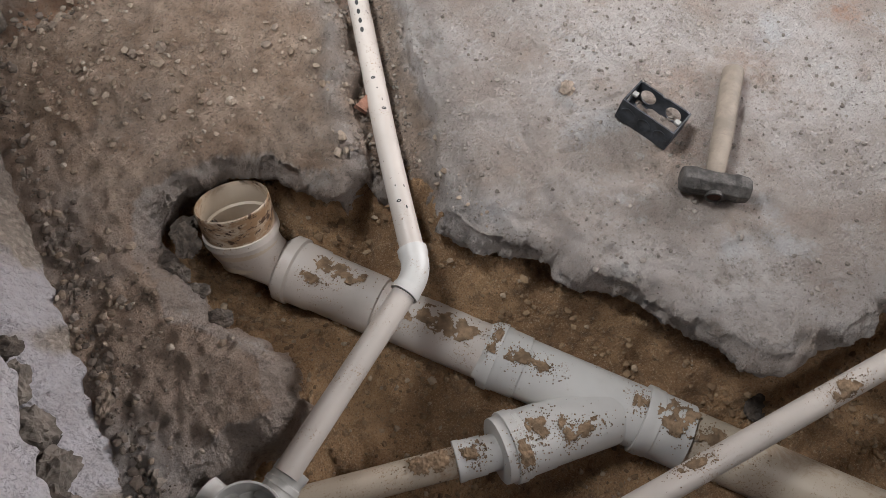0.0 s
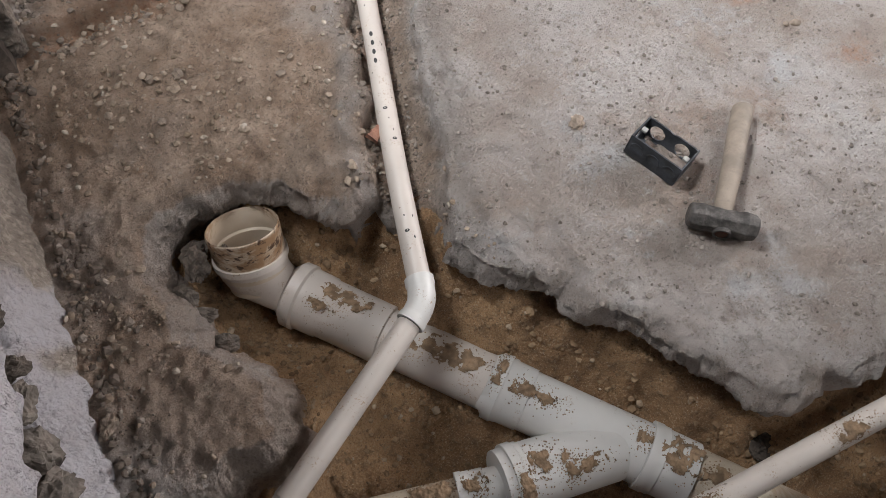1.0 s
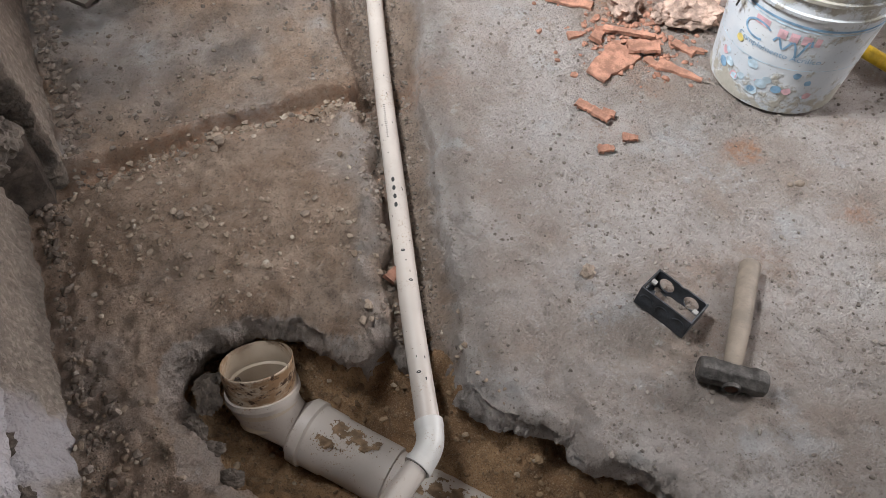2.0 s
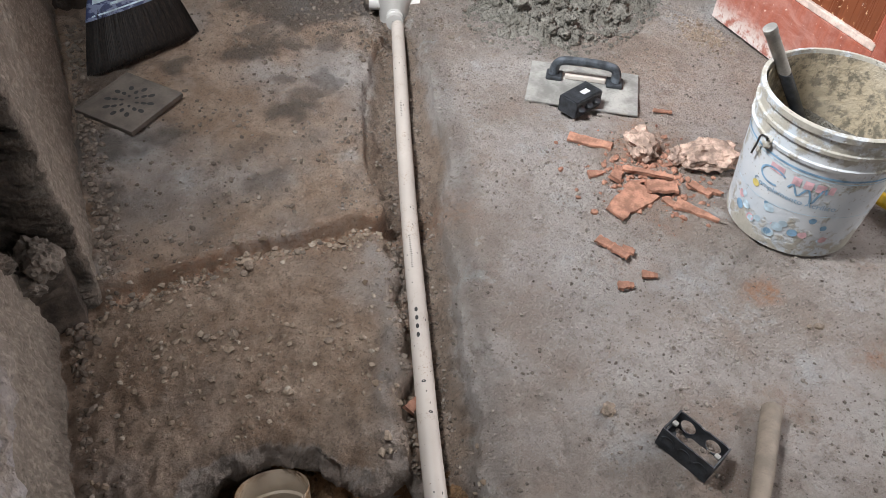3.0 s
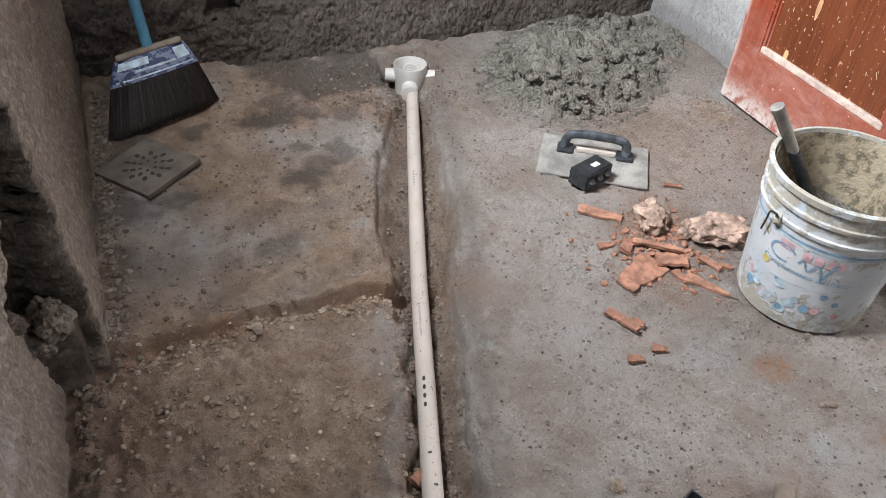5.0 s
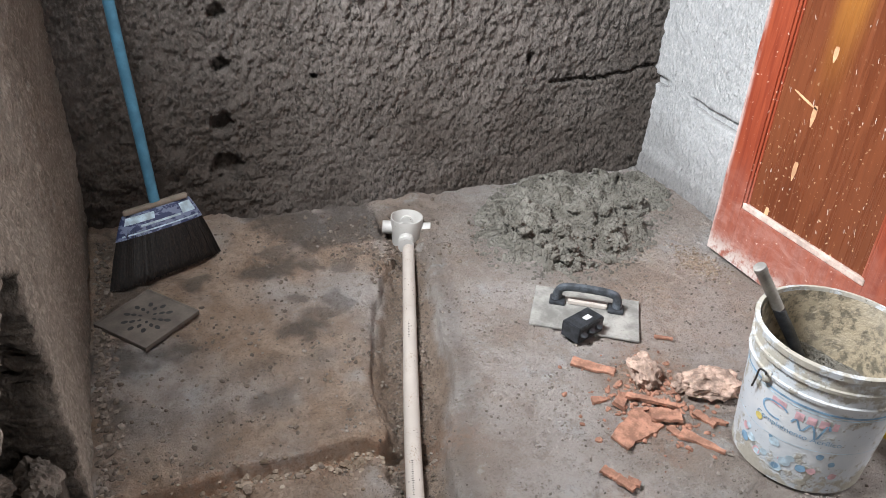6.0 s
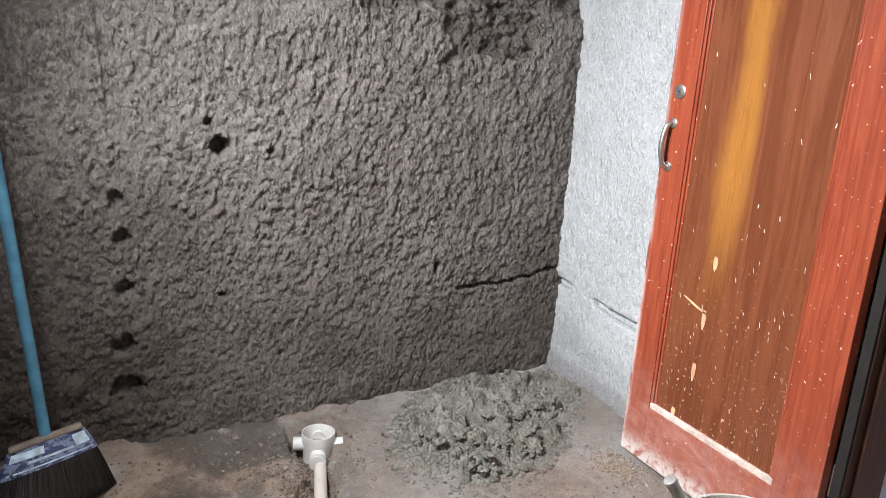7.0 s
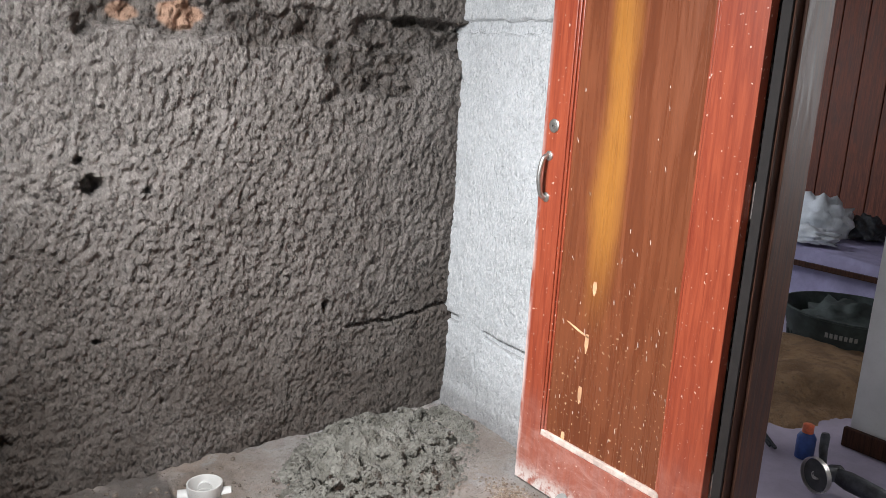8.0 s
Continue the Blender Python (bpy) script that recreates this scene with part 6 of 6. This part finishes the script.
x, y = spread(5200, -0.62, 0.05, 0.40, 1.36, 111, 0.9, 8)
scatter("floor_grit", *lay(x, y, 0.0012, 0.0080, 5.0), PEBBLE, "brown and grey grit strewn over the broken floor", 1)
x, y = spread(3400, -0.53, 0.30, 1.30, 2.5, 112, 0.9, 6)
scatter("floor_grit", *lay(x, y, 0.0012, 0.007, 3.2), DARK_GRIT, "dark grit strewn over the stained floor", 2)
x, y = spread(9000, 0.0, 1.40, 0.14, 1.9, 113, 0.75, 6)
scatter("floor_grit", *lay(x, y, 0.0009, 0.0050, 3.2), SLAB_GRIT, "fine grit strewn over the concrete", 3)
x, y = spread(1500, 0.30, 1.0, 0.30, 1.45, 114, 0.2, 11)
scatter("floor_grit", *lay(x, y, 0.0010, 0.005, 3.8), SLAB_GRIT, "crumbs of concrete and brick on the floor", 4)
# along the foot of the left wall, the step and the groove
y = np.concatenate([RG.uniform(0.40, 1.2, 420), RG.uniform(1.2, 2.45, 1000)])
x = np.where(y > 1.31, -0.52, -0.60) + np.abs(RG.normal(0, 0.028, len(y)))
k = keep_floor(x, y)
scatter("wall_foot_grit", *lay(x[k], y[k], 0.0015, 0.010, 3.5), DARK_GRIT, "dark crumbs fallen along the wall's foot", 5)
t = RG.uniform(-0.48, 0.09, 420)
yy = np.interp(t, [q[0] for q in STEP], [q[1] for q in STEP]) + RG.normal(-0.012, 0.016, len(t))
scatter("step_grit", *lay(t, yy, 0.0015, 0.010, 3.4), PEBBLE, "small stones lying along the broken step", 6)
y = RG.uniform(0.72, 2.25, 1500)
x = np.interp(y, [q[1] for q in PIPE_LINE][::-1], [q[0] for q in PIPE_LINE][::-1]) + RG.choice([-1, 1], len(y)) * (0.024 + np.abs(RG.normal(0, 0.02, len(y))))
k = keep_floor(x, y)
scatter("groove_grit", *lay(x[k], y[k], 0.0012, 0.006, 3.5), DARK_GRIT, "soil crumbs in the groove beside the pipe", 7)
x, y = RG.normal(0.38, 0.14, 700), RG.normal(2.22, 0.12, 700)
k = (y < 2.5) & (np.hypot(x - 0.477, y - 2.318) > 0.065)
scatter("soil_crumbs", *lay(x[k], y[k], 0.0015, 0.010, 3.2), DARK_GRIT, "dark soil crumbs dug out round the floor drain", 17)
x, y = RG.normal(1.31, 0.035, 650), RG.normal(1.79, 0.06, 650)
k = x < 1.395
scatter("cement_grit", *lay(x[k], y[k], 0.0015, 0.0055, 2.0), PEBBLE, "coarse cement grit spilled at the door's foot", 18)
# sand grains and clods in the trench
x, y = RG.uniform(-0.5, 0.75, 9000), RG.uniform(-0.15, 0.9, 9000)
k = poly_distance(x, y, TRENCH) > -0.01
x, y = x[k], y[k]
s = 0.0012 + 0.0065 * RG.random(len(x)) ** 4
scatter("sand_grit", np.stack([x, y, sand_height(x, y) + s * 0.3], 1), s, SAND_GRIT, "gravel and clods in the damp sand", 8)
# brick dust crumbs
x, y = RG.normal(0.77, 0.075, 800), RG.normal(1.26, 0.075, 800)
scatter("brick_crumbs", *lay(x, y, 0.001, 0.010, 3.5), TERRACOTTA, "orange brick crumbs round the rubble", 9)
# mortar crumbs
x, y = RG.uniform(0.62, 1.56, 2000), RG.uniform(1.78, 2.5, 2000)
d = poly_distance(x, y, HEAP)
k = (d > -0.06) & (RG.random(len(d)) < np.where(d < 0.04, 1.0, 0.25))
scatter("mortar_crumbs", np.stack([x[k], y[k], np.maximum(on_floor(x[k], y[k]), heap_height(x[k], y[k])[0]) + 0.002], 1), 0.0015 + 0.008 * RG.random(k.sum()) ** 3, MORTAR, "mortar crumbs round the heap", 10)
# clods lying on and round the heap
BALL = bmesh.new()
bmesh.ops.create_icosphere(BALL, subdivisions=3, radius=1.0)
BALL_V = np.array([v.co[:] for v in BALL.verts])
BALL_F = np.array([[v.index for v in f.verts] for f in BALL.faces])
BALL.free()


def clods(name, places, sizes, material, label, seed):
    rg = np.random.default_rng(seed)
    vs, fs = [], []
    for k, (c, s) in enumerate(zip(places, sizes)):
        q = BALL_V * 1.3 + k * 7.1
        r = 0.85 + 0.32 * fbm(q, 3, seed) + 0.22 * vnoise(BALL_V * 4 + k * 3.3, seed + 5) + 0.10 * vnoise(BALL_V * 9 + k * 1.7, seed + 6)
        v = BALL_V * r[:, None] * s * rg.uniform(0.7, 1.25, 3) * np.array([1, 1, 0.72])
        vs.append(v + c)
        fs.append(BALL_F + k * len(BALL_V))
    ob = put(name, np.concatenate(vs), np.concatenate(fs), material)
    return tagged(ob, label, "mortar", kind="stuff")


x, y = RG.uniform(0.66, 1.52, 700), RG.uniform(1.86, 2.49, 700)
d = poly_distance(x, y, HEAP)
k = (d > -0.012) & (fbm(p3(x * 8, y * 8), 2, 141) > RG.uniform(-0.5, 0.6, len(x)))
x, y, d = x[k][:230], y[k][:230], d[k][:230]
s = (0.006 + 0.026 * RG.random(len(x)) ** 2.6) * (0.55 + 0.45 * smooth(0.0, 0.08, d))
clods("mortar_clods", np.stack([x, y, np.maximum(0.0, heap_height(x, y)[0]) + 0.35 * s], 1), s, MORTAR, "crumbly clods on the mortar heap", 151)


def stone(x, y, size, seed, label, mat=None, z=None):
    bm = clod(1, size, seed, 0.8, 2 if max(size) < 0.015 else 4)
    if max(size) > 0.015:
        for v in bm.verts:
            w = v.co * (1.0 / max(size))
            v.co *= 1 + 0.16 * round(2.5 * noise.noise(w * 2.2 + Vector((seed, 3, 0)))) / 2.5 + 0.10 * noise.noise(w * 6 + Vector((0, 0, seed)))
    ob = part("stone", bm, mat or PEBBLE)
    ob.matrix_world = pose(x, y, (float(on_floor(np.array([x]), np.array([y]))[0]) if z is None else z) + size[2] * 0.4, 0, 0, seed * 40)
    return tagged(ob, label, "stone")


DARK_STONE = plain("dark_rubble", (0.14, 0.115, 0.095), 0.95, 0, 0.4, 45, 200, 1.0)
GREY_STONE = plain("grey_stone", (0.26, 0.205, 0.16), 0.92, 0, 0.3, 40, 200, 0.8)
stone(0.297, 0.712, (0.016, 0.012, 0.010), 1.0, "small angular grey concrete chip on the floor", GREY_STONE)
for k, (x, y, s) in enumerate(((-0.23, 1.315, 0.013), (-0.245, 1.295, 0.010), (-0.47, 1.30, 0.015), (-0.455, 1.285, 0.011), (-0.35, 1.15, 0.010), (-0.30, 1.14, 0.012),
                               (-0.36, 1.05, 0.009), (-0.13, 1.06, 0.010), (-0.10, 1.09, 0.008), (-0.44, 1.10, 0.009), (-0.12, 1.33, 0.010), (0.82, 0.73, 0.010), (0.80, 0.735, 0.007))):
    stone(x, y, (s, s * 0.85, s * 0.75), 2.0 + k, "small pale pebble on the dusty floor", GREY_STONE)
for k, (x, y, s, z) in enumerate(((-0.405, 0.79, 0.030, -0.075), (-0.44, 0.75, 0.024, -0.09), (-0.425, 0.715, 0.020, -0.11), (-0.40, 0.83, 0.026, -0.10), (-0.44, 0.69, 0.018, -0.12),
                                  (-0.36, 0.83, 0.018, -0.12), (-0.41, 0.66, 0.022, -0.13))):
    stone(x, y, (s, s * 0.7, s * 0.7), 20.0 + k, "dark lump of broken concrete at the trench edge", DARK_STONE, z)
DARK_MUD = plain("dark_wet_soil", (0.055, 0.042, 0.032), 0.85, 0, 0.4, 30, 120, 0.9)
for k, (x, y, s) in enumerate(((0.335, 0.112, 0.028), (0.36, 0.095, 0.022), (0.31, 0.095, 0.02))):
    stone(x, y, (s, s * 0.8, s * 0.7), 40.0 + k, "dark wet soil clod in the trench", DARK_MUD, -0.17)
# lumps of broken render on the near wall foot
OLD_MORTAR = plain("old_grey_mortar", (0.20, 0.172, 0.146), 0.95, 0, 0.35, 30, 170, 1.0)
for k, (x, y, z, s, m) in enumerate(((-0.590, 1.285, 0.165, 0.050, OLD_MORTAR), (-0.625, 1.27, 0.125, 0.035, OLD_MORTAR), (-0.66, 1.24, 0.21, 0.04, DARK_STONE), (-0.69, 1.22, 0.32, 0.05, DARK_STONE),
                                     (-0.668, 0.60, 0.10, 0.030, OLD_MORTAR), (-0.665, 0.53, 0.11, 0.036, OLD_MORTAR), (-0.672, 0.66, 0.09, 0.026, DARK_STONE), (-0.662, 0.46, 0.10, 0.040, OLD_MORTAR),
                                     (-0.668, 0.40, 0.11, 0.042, OLD_MORTAR), (-0.70, 0.50, 0.18, 0.05, DARK_STONE), (-0.70, 0.60, 0.19, 0.05, DARK_STONE), (-0.69, 0.72, 0.13, 0.04, DARK_STONE))):
    stone(x, y, (s * 0.7, s, s * 0.7), 50.0 + k, "broken lump of render in the hacked wall", m, z)
stone(-0.598, 0.560, (0.011, 0.018, 0.010), 71.0, "pale pebble at the foot of the wall", GREY_STONE)


# ---- the bedroom seen through the doorway ----
LAVENDER = plain("lavender_cloth", (0.33, 0.31, 0.47), 0.9, 0, 0.15, 6, 60, 0.4)
TILE = plain("pale_lilac_floor", (0.40, 0.36, 0.45), 0.5, 0, 0.12, 5, 60, 0.1)
ROOM_WALL = plain("bedroom_wall_paint", (0.62, 0.62, 0.60), 0.85, 0, 0.08, 4, 80, 0.2)
RED_PLANK = wood_material("dark_red_planks", (0.26, 0.085, 0.048), (0.11, 0.036, 0.022), None, False)
slab_wall("bedroom_floor", 1.58, 6.2, -1.4, 5.2, -0.12, -0.012, TILE, "pale lilac bedroom floor", "floor")
slab_wall("bedroom_wall_back", 1.72, 6.2, 5.2, 5.3, -0.1, 2.6, ROOM_WALL, "painted bedroom wall")
slab_wall("bedroom_wall_front", 1.72, 6.2, -1.5, -1.4, -0.1, 2.6, ROOM_WALL, "painted bedroom wall")
slab_wall("bedroom_wall_far", 6.1, 6.2, -1.4, 5.2, -0.1, 2.6, ROOM_WALL, "painted bedroom wall")
# unseen wall added to hold the lamp that shines through the doorway
for name, q in (("lamp_wall_low", (-1.4, 1.27, -0.1, 1.05)), ("lamp_wall_high", (-1.4, 1.27, 2.05, 2.6)), ("lamp_wall_left", (-1.4, 0.27, 1.05, 2.05)), ("lamp_wall_right", (1.17, 1.27, 1.05, 2.05))):
    slab_wall(name, 3.47, 3.60, *q, ROOM_WALL, "added unseen bedroom wall round the doorway fill lamp")
slab_wall("bedroom_ceiling", 1.72, 6.2, -1.5, 5.3, 2.6, 2.7, ROOM_WALL, "plain bedroom ceiling", "ceiling")
ward = thing("wardrobe", pose(0, 0, 0), "tall dark red wooden wardrobe of upright planks", "wardrobe")
for k in range(16):
    y0 = 1.2 + k * 0.2
    part("plank", box_bm(5.72, 5.78, y0, y0 + 0.194, 0.0, 2.3, 0.006), RED_PLANK, ward)
part("carcass", box_bm(5.785, 6.09, 1.2, 4.4, 0.0, 2.3), RED_PLANK, ward)
bed = thing("bed", pose(0, 0, 0), "low bed with a rumpled lavender sheet and dark rail", "bed")
n = 60
v = [(4.45 + 1.22 * i / n, 1.1 + 2.7 * j / n, 0.40 + 0.02 * noise.noise(Vector((i * 0.2, j * 0.25, 3))) + 0.012 * noise.noise(Vector((i * 0.6, j * 0.5, 8))) - (0.38 if i == 0 else 0.0))
     for i in range(n + 1) for j in range(n + 1)]
put("sheet", v, [(i * (n + 1) + j, (i + 1) * (n + 1) + j, (i + 1) * (n + 1) + j + 1, i * (n + 1) + j + 1) for i in range(n) for j in range(n)], LAVENDER, bed)
part("mattress", box_bm(4.49, 5.66, 1.12, 3.78, 0.0, 0.37, 0.03), LAVENDER, bed)
part("rail", box_bm(4.42, 4.445, 1.1, 3.8, 0.30, 0.335, 0.004), DARK_WOOD, bed, "dark wooden bed rail")
CLOTH = plain("white_cloth", (0.70, 0.74, 0.78), 0.9, 0, 0.12, 8, 60, 0.4)


def rumpled(name, centre, size, seed, material, label, category):
    bm = bmesh.new()
    bmesh.ops.create_icosphere(bm, subdivisions=4, radius=1.0)
    for q in bm.verts:
        d = q.co.normalized()
        k = 0.8 + 0.45 * abs(noise.noise(d * 2.2 + Vector((seed, 0, 0)))) + 0.22 * noise.noise(d * 5 + Vector((0, 0, seed))) + 0.1 * noise.noise(d * 11)
        q.co = Vector((d.x * size[0] * k, d.y * size[1] * k, max(-0.25, d.z) * size[2] * k))
    ob = part(name, bm, material, smooth_faces=True)
    ob.location = centre
    return tagged(ob, label, category)


rumpled("towel", (5.05, 2.80, 0.48), (0.22, 0.26, 0.24), 3.0, CLOTH, "crumpled white cloth thrown on the bed", "towel")
rumpled("towel", (4.75, 2.72, 0.44), (0.16, 0.24, 0.08), 6.0, CLOTH, "flat white cloth lying on the lavender sheet", "towel")
rumpled("dark_cloth", (5.25, 2.55, 0.46), (0.14, 0.16, 0.13), 9.0, BLACK_PLASTIC, "dark bundle beside the white cloth", "clothes")


def mortar_tub():
    root = thing("mortar_tub", pose(3.98, 1.985, 0.015, 0, 0, 10), "dark green-black rubber mixing tub with worn pale markings", "tub")
    m = plain("dark_rubber", (0.035, 0.048, 0.045), 0.7, 0, 0.4, 10, 70, 0.4)
    swept("shell", [((0, 0, z), r) for z, r in ((0.0, 0.05), (0.0, 0.27), (0.012, 0.30), (0.13, 0.335), (0.20, 0.35), (0.206, 0.365), (0.215, 0.365), (0.218, 0.35), (0.12, 0.31), (0.03, 0.27), (0.026, 0.05))],
          m, root, segments=56)
    r = random.Random(2)
    for k in range(44):
        a = 2 * math.pi * k / 44
        part("rib", box_bm(-0.004, 0.006, -0.008, 0.008, 0.02, 0.075, 0.002), m, root).matrix_local = pose(0.306 * math.cos(a), 0.306 * math.sin(a), 0, 0, 6, math.degrees(a))
    for k in range(7):
        a = math.pi + 0.35 - k * 0.07
        part("mark_bar", box_bm(-0.002, 0.004, -0.008, 0.007, 0.115, 0.15), GREY_PLASTIC, root, "worn pale marking bar").matrix_local = pose(0.333 * math.cos(a), 0.333 * math.sin(a), 0, 0, 0, math.degrees(a))
    ob = rumpled("mixture", (0, 0, 0.10), (0.27, 0.26, 0.16), 12.0, m, "dark mixture left in the tub", "")
    ob.parent = root
    return root


mortar_tub()


def sand_heap():
    xs, ys = np.arange(2.5, 4.3, 0.02), np.arange(1.35, 2.75, 0.02)
    X, Y = np.meshgrid(xs, ys)
    x, y = X.ravel(), Y.ravel()
    p = p3(x, y)
    d = 1 - np.hypot((x - 3.35) / 0.78, (y - 1.95) / 0.5) + 0.18 * fbm(p * 3, 3, 131)
    z = 0.09 * smooth(0.0, 0.6, d) + 0.025 * fbm(p * 5, 3, 132) * smooth(0, 0.3, d) + 0.006 * fbm(p * 25, 2, 133) - 0.02 * smooth(0.02, -0.05, d) - 0.008
    idx = np.arange(len(x)).reshape(len(ys), len(xs))
    quads = np.stack([idx[:-1, :-1], idx[:-1, 1:], idx[1:, 1:], idx[1:, :-1]], -1).reshape(-1, 4)
    quads = quads[(d[quads] > -0.06).any(1)]
    used = np.unique(quads)
    remap = np.full(len(x), -1)
    remap[used] = np.arange(len(used))
    ob = put("sand_heap", np.stack([x, y, z], 1)[used], remap[quads], SAND)
    return tagged(ob, "spread heap of brown sand on the bedroom floor", "sand", kind="stuff")


sand_heap()
side_wall = thing("bedroom_partition", pose(0, 0, 0), "white partition end with a dark skirting", "wall", kind="structure")
part("partition", box_bm(2.76, 2.90, 0.95, 1.385, -0.01, 2.6), ROOM_WALL, side_wall)
part("skirting", box_bm(2.735, 2.76, 0.95, 1.40, -0.01, 0.07, 0.004), DARK_WOOD, side_wall, "dark wooden skirting")


def bottle():
    root = thing("bottle", pose(2.50, 1.425, -0.012), "small blue plastic bottle with an orange cap on the floor", "bottle")
    swept("body", [((0, 0, z), r) for z, r in ((0.0, 0.02), (0.002, 0.034), (0.085, 0.035), (0.10, 0.026), (0.106, 0.018))], plain("blue_plastic", (0.03, 0.07, 0.25), 0.35), root, segments=28)
    swept("cap", [((0, 0, z), r) for z, r in ((0.104, 0.017), (0.104, 0.021), (0.135, 0.020), (0.137, 0.017))], plain("orange_plastic", (0.70, 0.16, 0.07), 0.4), root, "orange screw cap", 24)


bottle()


def grinder():
    root = thing("angle_grinder", pose(2.33, 1.235, 0.04, 0, 0, -20), "black angle grinder with a cutting disc lying on the floor", "grinder")
    swept("disc", [((-0.075, 0, 0.018), 0.012), ((-0.075, 0, 0.018), 0.056), ((-0.072, 0, 0.018), 0.056), ((-0.072, 0, 0.018), 0.012)], plain("cutting_disc", (0.05, 0.05, 0.052), 0.7), root, "dark cutting disc", 40)
    swept("flange", [((-0.082, 0, 0.018), 0.006), ((-0.082, 0, 0.018), 0.014), ((-0.070, 0, 0.018), 0.016)], STEEL, root, "steel disc nut", 20)
    swept("guard", [(((-0.066), 0, 0.018), 0.062), ((-0.084, 0, 0.018), 0.063), ((-0.084, 0, 0.018), 0.060), ((-0.068, 0, 0.018), 0.059)], STEEL, root, "steel guard", 40, False)
    swept("gearbox", [((-0.068, 0, 0.018), 0.02), ((-0.05, 0, 0.018), 0.028), ((0.0, 0, 0.018), 0.03), ((0.03, 0, 0.018), 0.026)], BLACK_PLASTIC, root, segments=24)
    swept("body", bez_body(), BLACK_PLASTIC, root, segments=24)
    swept("side_handle", [((-0.02, 0.03, 0.03), 0.012), ((-0.01, 0.05, 0.08), 0.015), ((0.0, 0.06, 0.13), 0.016), ((0.0, 0.062, 0.14), 0.012)], BLACK_PLASTIC, root, segments=18)


def bez_body():
    return [((0.0, 0.0, 0.018), 0.024), ((0.02, -0.05, 0.012), 0.034), ((0.06, -0.13, 0.0), 0.032), ((0.10, -0.22, -0.01), 0.027), ((0.115, -0.25, -0.012), 0.022)]


grinder()
pliers = thing("pliers", pose(0, 0, 0), "dark worn pliers leaning on the sand", "pliers")
for s in (-1, 1):
    swept("jaw", [((2.56, 1.70 + s * 0.018, 0.16), 0.004), ((2.545, 1.695 + s * 0.014, 0.12), 0.010), ((2.53, 1.685, 0.085), 0.013)], HAMMER_STEEL, pliers, segments=12)
    swept("arm", [((2.53, 1.685, 0.085), 0.010), ((2.50, 1.64 + s * 0.01, 0.045), 0.007), ((2.44, 1.52 + s * 0.012, 0.004), 0.007)], BLACK_PLASTIC, pliers, segments=12)
